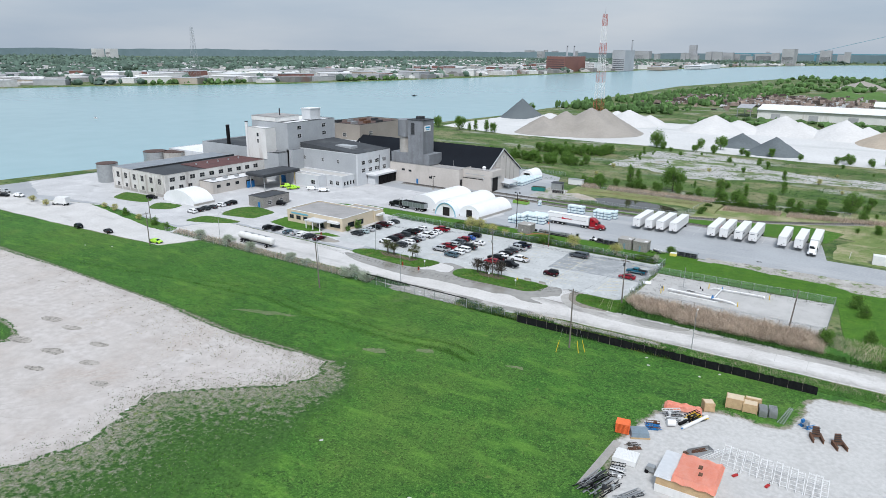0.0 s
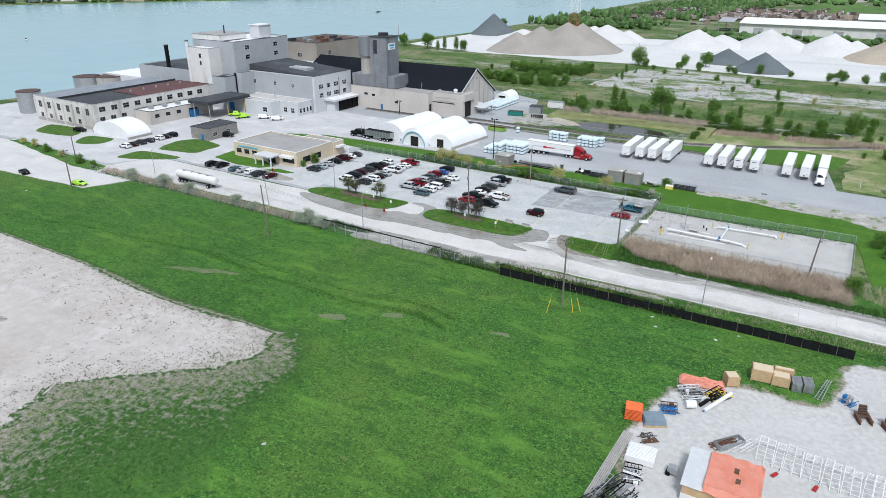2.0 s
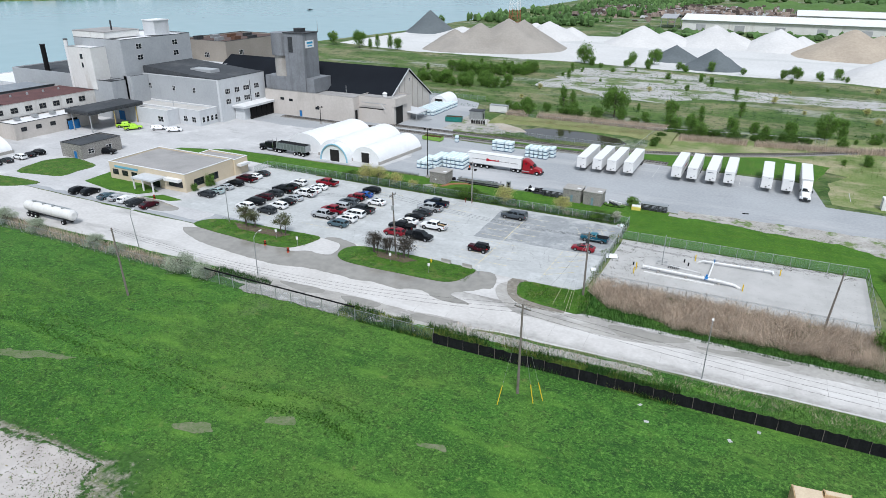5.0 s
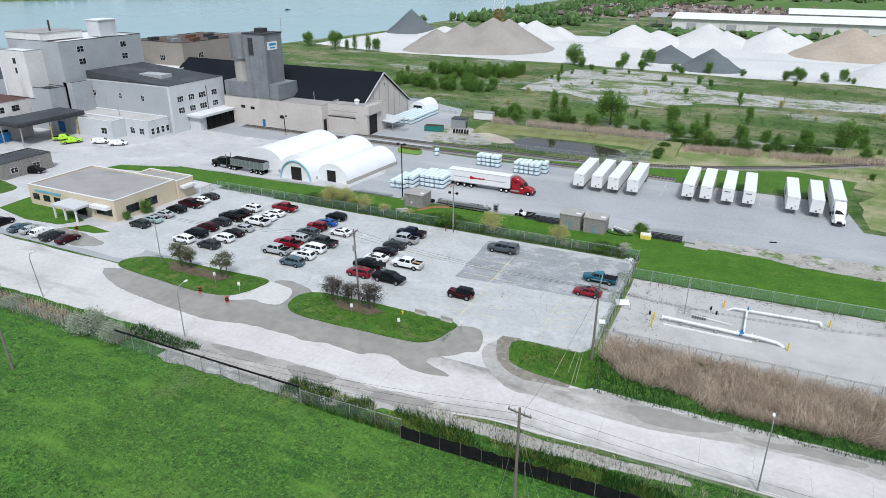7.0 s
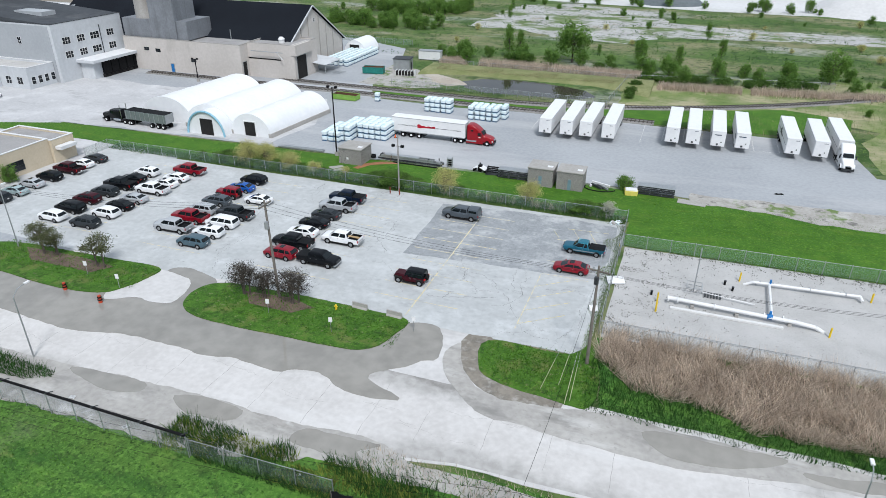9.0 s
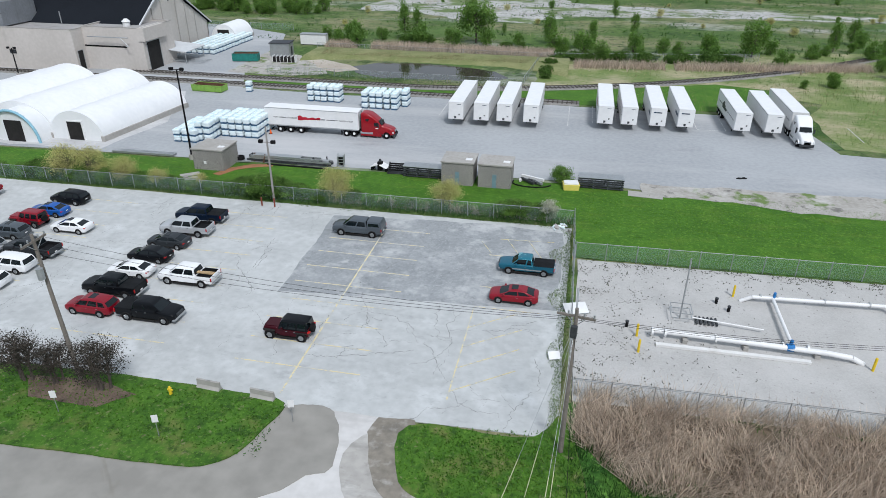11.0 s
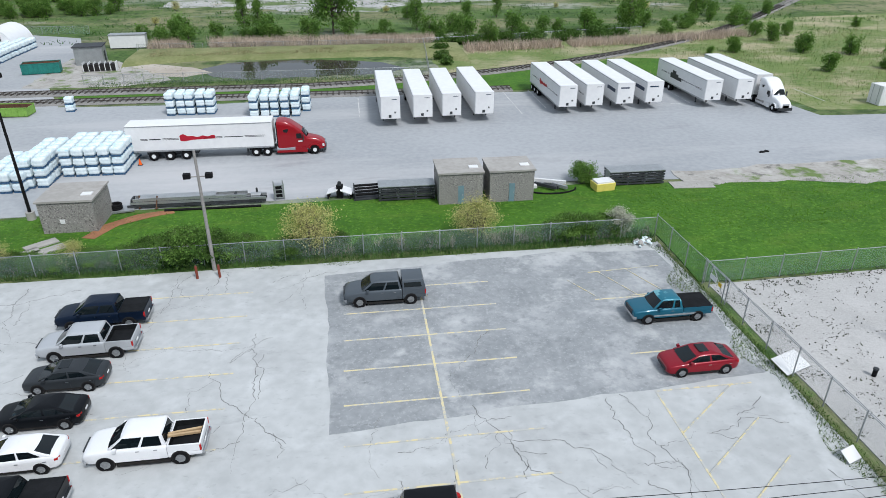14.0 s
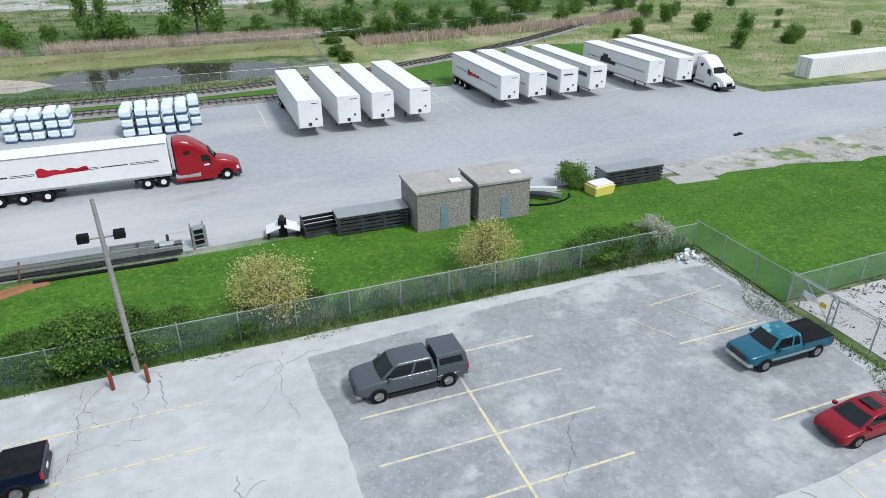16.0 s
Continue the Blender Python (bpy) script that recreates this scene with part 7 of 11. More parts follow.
def tractor_parts(t, p, x0=9.0, long_nose=False):
    """A road tractor, the back of its sleeper at x0, nose at x0 + 5.4."""
    bm = bmesh.new()
    def ring(x, zb, zt, w):
        half = [(-w, zb), (-w, zt - 0.42), (-w * 0.97, zt - 0.2), (-w * 0.86, zt - 0.05), (-w * 0.66, zt), (-w * 0.3, zt + 0.03)]
        return [(x, y, z) for y, z in half] + [(x, -y, z) for y, z in half[::-1]]
    if long_nose:
        st = [(0, 0.9, 2.9, 1.1), (1.6, 0.9, 2.9, 1.1), (1.7, 0.9, 2.85, 1.08), (2.9, 0.9, 2.7, 1.05), (3.2, 0.9, 1.95, 0.95), (5.2, 0.8, 1.8, 0.85), (5.35, 0.8, 1.7, 0.8)]
    else:
        st = flowing([(0, 0.75, 3.98, 1.2), (0.25, 0.7, 4.04, 1.22), (0.9, 0.7, 3.98, 1.22), (1.6, 0.7, 3.72, 1.2), (2.3, 0.7, 3.22, 1.16), (2.75, 0.7, 2.86, 1.12), (3.15, 0.7, 2.3, 1.08), (3.45, 0.7, 2.02, 1.05), (4.3, 0.7, 1.82, 1.0), (4.95, 0.62, 1.58, 0.95), (5.3, 0.52, 1.3, 0.86), (5.42, 0.5, 1.05, 0.74)], 2)
    loft(bm, [ring(x0 + a, zb, zt, w) for a, zb, zt, w in st])
    part("cab", bm, p, t, smooth=0.6)
    a, za, b, zb2, w = (2.82, 2.80, 3.26, 2.14, 0.98) if not long_nose else (2.92, 2.66, 3.2, 2.0, 0.9)
    bm = bmesh.new()
    loft(bm, [[(x0 + a + o, -w * 0.86, za), (x0 + a + o + 0.12, 0, za + 0.04), (x0 + a + o, w * 0.86, za), (x0 + b + o, w * 0.96, zb2), (x0 + b + o + 0.16, 0, zb2), (x0 + b + o, -w * 0.96, zb2)] for o in (-0.06, 0.06)])
    part("windscreen", bm, CARGLASS, t)
    if not long_nose:
        # black plate added for the dark of the gap between cab and trailer
        part("rear_seal", boxes((x0 - 0.12, x0 - 0.01, -1.15, 1.15, 1.0, 3.8)), BLACK, t)
        for s in (-1, 1):
            part("side_skirt", boxes((x0 - 0.2, x0 + 3.3, s * 1.2 - 0.03, s * 1.2 + 0.03, 0.32, 0.9)), p, t)
            part("step_plate", boxes((x0 + 1.5, x0 + 3.0, s * 1.2 - 0.01, s * 1.2 + 0.045, 0.56, 0.72)), CHROME, t)
            part("sleeper_window", B(loft, [[(x0 + 0.7, s * 1.2 + o, 3.05), (x0 + 1.35, s * 1.2 + o, 3.15), (x0 + 1.15, s * 1.2 + o, 2.72), (x0 + 0.75, s * 1.2 + o, 2.75)] for o in (-0.03, 0.03)]), CARGLASS, t)
            part("lettering_bar", boxes((x0 + 2.05, x0 + 2.8, s * 1.13 - 0.03, s * 1.13 + 0.035, 1.55, 1.7)), WHITE, t)
    for s in (-1, 1):
        y = s * (1.14 if not long_nose else 1.07)
        part("side_window", boxes((x0 + 1.9, x0 + 2.75, y - 0.03, y + 0.03, 1.95, 2.55)), CARGLASS, t)
        part("mirror", boxes((x0 + 2.9, x0 + 3.0, s * 1.35 - 0.1, s * 1.35 + 0.1, 1.8, 2.5)), DARKSTEEL, t)
        part("fuel_tank", beams(((x0 - 0.2, s * 0.95, 0.75), (x0 + 1.9, s * 0.95, 0.75), 0.32, 12)), CHROME, t)
        part("headlight", boxes((x0 + 5.05, x0 + 5.28, s * 0.8 - 0.15, s * 0.8 + 0.15, 0.85, 1.15)), CLEARLAMP, t)
        part("wheel_guard", B(loft, [[(x0 + 4.15 + math.cos(q) * 0.72, s * 1.02 - 0.2, 0.52 + math.sin(q) * 0.72), (x0 + 4.15 + math.cos(q) * 0.72, s * 1.02 + 0.2, 0.52 + math.sin(q) * 0.72), (x0 + 4.15 + math.cos(q) * 0.6, s * 1.02 + 0.2, 0.52 + math.sin(q) * 0.6), (x0 + 4.15 + math.cos(q) * 0.6, s * 1.02 - 0.2, 0.52 + math.sin(q) * 0.6)] for q in [math.pi * (0.05 + 0.9 * k / 8) for k in range(9)]]), p, t)
        if long_nose:
            part("exhaust", beams(((x0 - 0.15, s * 0.9, 1), (x0 - 0.15, s * 0.9, 4.0), 0.09, 8)), CHROME, t)
    part("chassis", boxes((x0 - 3.4, x0 + 5.0, -0.45, 0.45, 0.6, 0.95)), DARKSTEEL, t)
    part("bumper", boxes((x0 + 5.2, x0 + 5.45, -1.05, 1.05, 0.35, 0.75)), CHROME if long_nose else DARKSTEEL, t)
    part("grille", boxes((x0 + 5.28, x0 + 5.42, -0.5, 0.5, 0.75, 1.3)), CHROME, t)
    for x in (x0 - 2.6, x0 - 1.3, x0 + 4.15):
        wheel_pair(t, x, 1.22)


truck = thing("articulated_truck", "red road tractor coupled to a long white trailer", "truck", -92.85, 224.5, 0.06, 0)
trailer_parts(truck, 3, "red", rear=-5.5)
tractor_parts(truck, PAINTS["truckred"], 8.55)
for k, (x, logo, ax) in enumerate(((-70.6, None, 2), (-66.3, None, 2), (-62.3, None, 2), (-57.9, None, 2), (-45.6, "red", 3), (-41.7, None, 3), (-37.0, "dark", 2), (-32.6, "dark", 2), (-23.7, "picture", 3), (-18.8, None, 2))):
    y = 232.8 + 0.3 * k if k < 4 else (235.7 + 0.3 * (k - 4) if k < 8 else 236.5)
    tr = thing("semi_trailer", "white box trailer parked on its landing legs" if not logo else "white box trailer with side marking", "trailer", x, y + 8.08, 0.06, -90 + rng.uniform(-0.6, 0.6), "parked trailers")
    trailer_parts(tr, ax, logo, stripe=ax == 3)
wtk = thing("articulated_truck", "white road tractor coupled to a white trailer", "truck", -14.6, 246.9, 0.06, -90)
trailer_parts(wtk, 2)
tractor_parts(wtk, PAINTS["white"])

dump = thing("dump_truck", "black long-nosed tractor with grey tipping trailer", "truck", -152.6, 210.4, 0.06, 178)
bm = bmesh.new()
loft(bm, [[(x, -1.25 + a, 1.3 + a), (x, 1.25 - a, 1.3 + a), (x, 1.3, 3.2), (x, 1.18, 3.25), (x, 1.1, 2.6), (x, -1.1, 2.6), (x, -1.18, 3.25), (x, -1.3, 3.2)] for x, a in ((-5.6, 0.1), (-5.5, 0), (5.2, 0), (5.5, 0.1))])
part("tipper_body", bm, M("grey_green_steel", (0.20, 0.235, 0.235), (0.16, 0.19, 0.19), big=0.6, fine=4, rough=0.5, metal=0.3), dump)
part("tarp_cover", boxes((-5.5, 5.4, -1.22, 1.22, 3.15, 3.3)), BLACKFAB, dump)
for k in range(9):
    for s in (-1, 1):
        part("rib", boxes((-5.2 + 1.3 * k, -5.1 + 1.3 * k, s * 1.3 - 0.05, s * 1.3 + 0.05, 1.4, 3.2)), STEEL, dump)
part("end_panel", boxes((-5.62, -5.5, -1.2, 1.2, 1.3, 3.2)), STEEL, dump)
part("end_panel", boxes((5.45, 5.6, -1.2, 1.2, 1.3, 3.2)), STEEL, dump)
for x in (-4.6, -3.2, -1.4, 4.2):
    wheel_pair(dump, x, 1.25)
tractor_parts(dump, PAINTS["black"], 7.4, True)

tank = thing("tanker_trailer", "dusty white cylindrical tanker trailer", "trailer", -165.4, 139.6, 0.05, 0)
part("tank_barrel", beams(((-7.6, 0, 2.2), (7.6, 0, 2.2), 1.15, 20), ((-8, 0, 2.2), (-7.6, 0, 2.2), 0.7, 20, 1.15), ((7.6, 0, 2.2), (8, 0, 2.2), 1.15, 20, 0.7)), WHITEWALL, tank, smooth=0.6)
for k in range(4):
    part("hatch", beams(((-5 + 3.2 * k, 0, 3.3), (-5 + 3.2 * k, 0, 3.6), 0.35, 12)), STEEL, tank)
part("catwalk", boxes((-6.5, 6.5, 0.3, 0.7, 3.33, 3.38)), STEEL, tank)
part("chassis", boxes((-7.4, 7, -0.5, 0.5, 0.8, 1.1)), DARKSTEEL, tank)
for x in (-6.4, -5.1, -3.8, 5.4):
    wheel_pair(tank, x, 1.25)

wv = thing("box_truck", "white box truck standing on the road", "truck", -272.6, 131.6, 0.05, 200)
part("cargo_box", boxes((-3.4, 1.4, -1.2, 1.2, 0.9, 3.4)), WHITE, wv)
part("cab", B(loft, [[(x, -w, 0.6), (x, w, 0.6), (x, w, z), (x, -w, z)] for x, z, w in ((1.5, 2.6, 1.05), (2.2, 2.6, 1.05), (2.8, 1.6, 1.0), (3.8, 1.4, 0.95))]), WHITE, wv)
part("windscreen", B(loft, [[(2.3 + o, -0.9, 2.5), (2.3 + o, 0.9, 2.5), (2.75 + o, 0.92, 1.7), (2.75 + o, -0.92, 1.7)] for o in (0, 0.06)]), CARGLASS, wv)
for x in (-2.2, 2.9):
    wheel_pair(wv, x, 1.15)


def skip(name, label, mat, x, y, rz, L=7.0, W=2.4, H=1.7):
    t = thing(name, label, "skip", x, y, 0.06, rz)
    a = 0.06
    part("bin", boxes((-L / 2, L / 2, -W / 2, -W / 2 + a, 0.15, H), (-L / 2, L / 2, W / 2 - a, W / 2, 0.15, H), (-L / 2, -L / 2 + a, -W / 2 + a, W / 2 - a, 0.15, H), (L / 2 - a, L / 2, -W / 2 + a, W / 2 - a, 0.15, H), (-L / 2, L / 2, -W / 2, W / 2, 0.1, 0.2)), mat, t)
    part("bin_lining", B(ring_wall, -L / 2 + a, L / 2 - a, -W / 2 + a, W / 2 - a, 0.2, H - 0.02, 0.02), RUST, t)
    part("rim", boxes((-L / 2 - 0.04, L / 2 + 0.04, -W / 2 - 0.05, -W / 2 + 0.08, H, H + 0.1), (-L / 2 - 0.04, L / 2 + 0.04, W / 2 - 0.08, W / 2 + 0.05, H, H + 0.1)), mat, t)
    for k in range(8):
        for s in (-1, 1):
            part("rib", boxes((-L / 2 + 0.4 + k * (L - 0.8) / 7 - 0.05, -L / 2 + 0.4 + k * (L - 0.8) / 7 + 0.05, s * (W / 2 + 0.03) - 0.05, s * (W / 2 + 0.03) + 0.05, 0.2, H)), mat, t)
    part("load", boxes((-L / 2 + 0.1, L / 2 - 0.1, -W / 2 + 0.1, W / 2 - 0.1, 0.2, H * 0.3)), RUST, t)


skip("roll_off_skip", "green and rusty low roll-off skip", GREENSKIP, -123.5, 245.6, -2, 6.6, 2.6, 1.25)
skip("roll_off_skip", "teal green roll-off skip with ribbed sides", TEAL, -129.4, 273.8, 12, 6.0, 2.6, 1.75)

# shipping container beyond the trailers
ct = thing("shipping_container", "long white corrugated shipping container", "container", 10.6, 236.0, 0.02, 2)
bm = boxes((-9, 9, -1.25, 1.25, 0.05, 2.9))
part("container_box", bm, WHITE, ct)
for k in range(40):
    part("corrugation", boxes((-8.8 + 0.45 * k, -8.65 + 0.45 * k, -1.29, -1.25, 0.2, 2.75)), WHITE, ct)
part("door_rod", beams(((-9.04, -0.6, 0.2), (-9.04, -0.6, 2.8), 0.03), ((-9.04, 0.6, 0.2), (-9.04, 0.6, 2.8), 0.03)), STEEL, ct)


# ---- bulk bag stacks ----
BAGMESH = []
for k in range(4):
    bm = bmesh.new()
    rings = []
    for z, s in ((0.14, 0.46), (0.25, 0.56), (0.45, 0.58), (0.55, 0.55), (0.62, 0.575), (0.85, 0.58), (0.98, 0.5), (1.03, 0.3)):
        rg = []
        for j in range(12):
            a = j * math.pi / 6 + 0.26
            q = s / max(abs(math.cos(a)), abs(math.sin(a))) ** 0.82 * (1 + 0.05 * math.sin(j * 2.3 + k * 1.7 + z * 9))
            rg.append((q * math.cos(a), q * math.sin(a), z + 0.02 * math.sin(j * 3.1 + k)))
        rings.append(rg)
    loft(bm, rings)
    BAGMESH.append(finish(bm, "bag", BAG, 0.9))
PALLETMESH = finish(boxes((-0.56, 0.56, -0.56, 0.56, 0.1, 0.14), (-0.56, 0.56, -0.56, -0.44, 0.0, 0.1), (-0.56, 0.56, -0.06, 0.06, 0, 0.1), (-0.56, 0.56, 0.44, 0.56, 0, 0.1)), "pallet", PALLET)


def bag_stack(x, y, n, rz):
    t = thing("bag_stack", "stack of shrink-wrapped white bags on pallets", "bag stack", x, y, 0.06, rz, "bag stacks")
    for k in range(n):
        o = part("pallet", PALLETMESH, None, t)
        o.location = (0, 0, k * 1.05)
        o = part("bag", BAGMESH[rng.randrange(4)], None, t)
        o.location = (rng.uniform(-0.04, 0.04), rng.uniform(-0.04, 0.04), k * 1.05)
        o.rotation_euler = (0, 0, rng.choice((0, 1.5708, 3.1416)))


def bag_block(x0, y0, nx, ny, dx, dy, n):
    for i in range(nx):
        for j in range(ny):
            bag_stack(x0 + dx * i + rng.uniform(-0.08, 0.08), y0 + dy * j + rng.uniform(-0.08, 0.08), n, rng.uniform(-3, 3))


bag_block(-112.2, 215.4, 3, 6, 1.32, 1.3, 2)
bag_block(-109.0, 216.6, 2, 6, 1.32, 1.3, 3)
bag_block(-106.2, 219.6, 5, 5, 1.32, 1.3, 3)
bag_block(-100.7, 243.0, 5, 2, 1.35, 1.4, 3)
bag_block(-89.0, 240.4, 5, 3, 1.4, 1.5, 3)
bag_block(-82.0, 243.0, 1, 2, 1.4, 1.4, 3)
bag_block(-147.6, 279, 5, 13, 1.7, 1.7, 2)
bag_stack(-115.4, 246.8, 2, 4)


# ---- fences ----
def fence(p0, p1, h=1.9, step=3.0, mat=CHAIN, label="galvanised chain-link fence with steel posts", barbed=False):
    (x0, y0), (x1, y1) = lie(*p0), lie(*p1)
    d = math.hypot(x1 - x0, y1 - y0)
    t = thing("chain_link_fence", label, "fence", x0, y0, 0.05, math.degrees(math.atan2(y1 - y0, x1 - x0)), settled=True)
    n = max(1, round(d / step))
    post = finish(beams(((0, 0, 0), (0, 0, h + 0.12), 0.045, 6)), "post", STEEL)
    for k in range(n + 1):
        o = part("post", post, None, t)
        o.location = (d * k / n, 0, 0)
    part("top_rail", beams(((0, 0, h), (d, 0, h), 0.03, 5)), STEEL, t)
    part("mesh", boxes((0, d, -0.006, 0.006, 0.05, h)), mat, t)
    if barbed:
        for k in range(3):
            part("barbed_wire", beams(((0, -0.1 * k, h + 0.1 + 0.1 * k), (d, -0.1 * k, h + 0.1 + 0.1 * k), 0.012, 4)), STEEL, t)


fence((-150, 195.6), (-104, 196.2), 1.9, 3.2, GREENCHAIN)
fence((-104, 196.2), (-49.6, 196.8), 1.9, 3.2, GREENCHAIN)
fence((-49.6, 196.8), (-49.4, 188.4), 2.1, 2.8, GREENCHAIN)
fence((-49.4, 188.4), (-49.2, 163.6), 2.1, 2.8, CHAIN, barbed=True)
fence((-49.2, 188.5), (-4.5, 189.9), 1.9, 3.2, GREENCHAIN)
fence((-4.5, 189.9), (-4.6, 163.6), 1.9, 3.2, CHAIN)
fence((-49.2, 163.6), (-4.6, 163.6), 1.7, 3.2, CHAIN, barbed=True)
fence((-203, 131.5), (-141.5, 131.8), 1.9, 3.2)
fence((-141.5, 131.8), (-112, 132.0), 1.9, 3.2)
fence((-80, 132.0), (-66, 132.2), 1.9, 3.2)
fence((-150, 195.6), (-150, 190), 1.8, 2.8, GREENCHAIN)
fence((-119, 263), (-62, 262.6), 1.6, 3.2, CHAIN)
fence((-62, 262.6), (-60, 290), 1.6, 3.2, CHAIN)
fence((-118, 291.4), (-60, 290.6), 1.6, 3.2, CHAIN)
fence((-60, 290.6), (-8, 300), 1.7, 3.4, CHAIN)
fence((-235, 318), (-135, 316), 1.8, 3.4, GREENCHAIN)
gate = thing("sliding_gate", "long cantilever sliding gate under a dark pipe rail", "gate", -112, 132.0, 0.05, 0)
part("pipe_rail", beams(((0, 0, 2.5), (32, 0, 2.5), 0.13, 8)), BLACK, gate)
for k in range(11):
    part("post", beams(((3.2 * k, 0, 0), (3.2 * k, 0, 2.4), 0.05, 6)), STEEL, gate)
for k in (0, 5.5, 11, 16.5, 22, 27.5, 32):
    part("arm", beams(((k, -0.4, 2.9), (k, 0.4, 2.5), 0.05, 4)), DARKSTEEL, gate)
part("mesh", boxes((0, 32, -0.006, 0.006, 0.1, 2.3)), CHAIN, gate)
pg = thing("fence_gate", "chain-link walk gate with warning plates", "gate", -49.4, 187.6, 0.05, -90)
part("gate_frame", beams(((0, 0.1, 0.1), (0, 0.1, 2.1), 0.05), ((2.4, 0.1, 0.1), (2.4, 0.1, 2.1), 0.05), ((0, 0.1, 2.1), (2.4, 0.1, 2.1), 0.04), ((0, 0.1, 2.1), (2.4, 0.1, 0.2), 0.03)), STEEL, pg)
part("plate", boxes((0.3, 1.2, -0.16, -0.12, 1.2, 1.6)), WHITE, pg)
part("plate", boxes((1.5, 1.9, -0.16, -0.12, 1.2, 1.5)), YELLOW, pg)

# black silt fence
sf = thing("silt_fence", "black fabric silt fence on stakes", "fence", -65.6, 131.3, 0.05, 1.3)
for k in range(25):
    bm = bmesh.new()
    x = 2.5 * k
    n = 6
    a = [[(x + 2.5 * j / n, 0.10 * math.sin(j * 1.9 + k * 2.1) * (z > 0.2), z + 0.06 * math.sin(j + k * 1.3) * (z > 1)) for z in (0.0, 0.7, 1.7)] for j in range(n + 1)]
    loft(bm, [[(px, py - 0.02, pz) for px, py, pz in c] + [(px, py + 0.02, pz) for px, py, pz in c[::-1]] for c in a])
    part("fabric_panel", bm, BLACKFAB, sf)
    part("stake", beams(((x, -0.06, 0), (x, -0.06, 1.85), 0.04, 4)), POLE, sf)

# ---- poles, lamps and wires ----
def utility_pole(x, y, h, arm=True, lean=0.0, rz=0, label="weathered wooden utility pole with crossarm", mat=POLE):
    t = thing("utility_pole", label, "utility pole", x, y, 0.03, rz)
    part("pole", beams(((0, 0, 0), (lean, 0, h), 0.19, 10, 0.12)), mat, t)
    if arm:
        part("crossarm", boxes((lean - 0.06, lean + 0.06, -1.2, 1.2, h - 0.65, h - 0.5)), mat, t)
        for k in (-1.1, -0.5, 0.5, 1.1):
            part("insulator", beams(((lean, k, h - 0.5), (lean, k, h - 0.25), 0.06, 6)), STEEL, t)
        part("brace", beams(((lean + 0.08, -0.7, h - 0.6), (lean + 0.08, 0, h - 1.3), 0.03, 4), ((lean + 0.08, 0.7, h - 0.6), (lean + 0.08, 0, h - 1.3), 0.03, 4)), STEEL, t)
    return t


utility_pole(-49.6, 125.0, 13.6, rz=80)
utility_pole(-119.8, 121.9, 12.4, False, -0.8, label="leaning bare wooden utility pole")
lp = utility_pole(-87.3, 157.9, 13.0, lean=-0.4)
part("transformer", beams(((-0.2, -0.45, 9.6), (-0.2, -0.45, 10.5), 0.25, 12)), STEEL, lp)
gp_ = utility_pole(-49.5, 157.2, 11.9, rz=80, label="wooden pole with switchgear beside the gas yard")
part("lamp_bracket", beams(((0, 0, 11.3), (1.6, 0.3, 12.4), 0.06)), STEEL, gp_)
part("switch", boxes((-0.5, -0.2, -0.2, 0.2, 10.0, 10.8)), DARKSTEEL, gp_)
for x, y in ((-53.2, 153.5), (-51.6, 154.7), (-50.5, 151.9), (-50.1, 152.7)):
    gy = thing("guy_wire", "steel guy wire with a pale yellow guard", "guy wire", x, y, 0.12, group="guy wires", settled=True)
    foot, head = Vector((0, 0, 0)), Vector((-49.5 - x, 159.4 - y, 10.6))
    part("cable", beams((foot, head, 0.014, 4)), STEEL, gy)
    part("guard", beams((foot, foot.lerp(head, 0.27), 0.026, 6)), M("pale_yellow_guard", (0.52, 0.52, 0.34), (0.42, 0.42, 0.28), big=1, fine=5), gy, "pale yellow plastic guard")
utility_pole(-12.0, 163.0, 10.0, False, 0.7, label="leaning bare wooden utility pole")
utility_pole(-192.8, 119.4, 11.0, label="wooden utility pole with crossarm by the road")
utility_pole(-219.8, 136.9, 9.0, False, label="bare wooden pole on the bank")


def lamp_post(x, y, h, reach=1.6, rz=0, lean=0.0, label="slim grey steel street lamp with curved arm"):
    t = thing("street_lamp", label, "street lamp", x, y, 0.05, rz)
    part("pole", beams(((0, 0, 0), (lean, 0, h - 0.8), 0.09, 8, 0.06)), STEEL, t)
    part("arm", beams(((lean, 0, h - 0.8), (lean + reach * 0.4, 0, h - 0.15), 0.05), ((lean + reach * 0.4, 0, h - 0.15), (lean + reach, 0, h), 0.045)), STEEL, t)
    part("lamp_head", boxes((lean + reach - 0.1, lean + reach + 0.5, -0.13, 0.13, h - 0.08, h + 0.06)), WHITE, t)


lamp_post(-105.2, 138.0, 8.3, 1.6, 90)
lamp_post(-27.8, 138.9, 8.6, 0.8, 90, 0.6)
lamp_post(-135.5, 137.4, 8.0, 0.6, 90, -0.6)
lamp_post(-129.1, 156.3, 9.4, 0.5, 90)
lamp_post(-184.5, 139.8, 7.7, 1.6, 90)


def flood_mast(x, y, h, mat, label, base=True):
    t = thing("floodlight_mast", label, "floodlight", x, y, 0.06, 0)
    part("mast", beams(((0, 0, 0), (0.0, 0, h), 0.16, 8, 0.1)), mat, t)
    part("bracket", beams(((-0.8, 0, h - 2.0 if not base else h), (0.8, 0, h - 2.0 if not base else h), 0.05)), mat, t)
    for s in (-1, 1):
        part("floodlight", boxes((s * 0.8 - 0.25, s * 0.8 + 0.25, -0.25, 0.15, (h if base else h - 2.0) - 0.1, (h if base else h - 2.0) + 0.28)), BLACK, t)
    if base:
        part("footing", beams(((0, 0, 0), (0, 0, 0.8), 0.4, 12)), CONC, t)


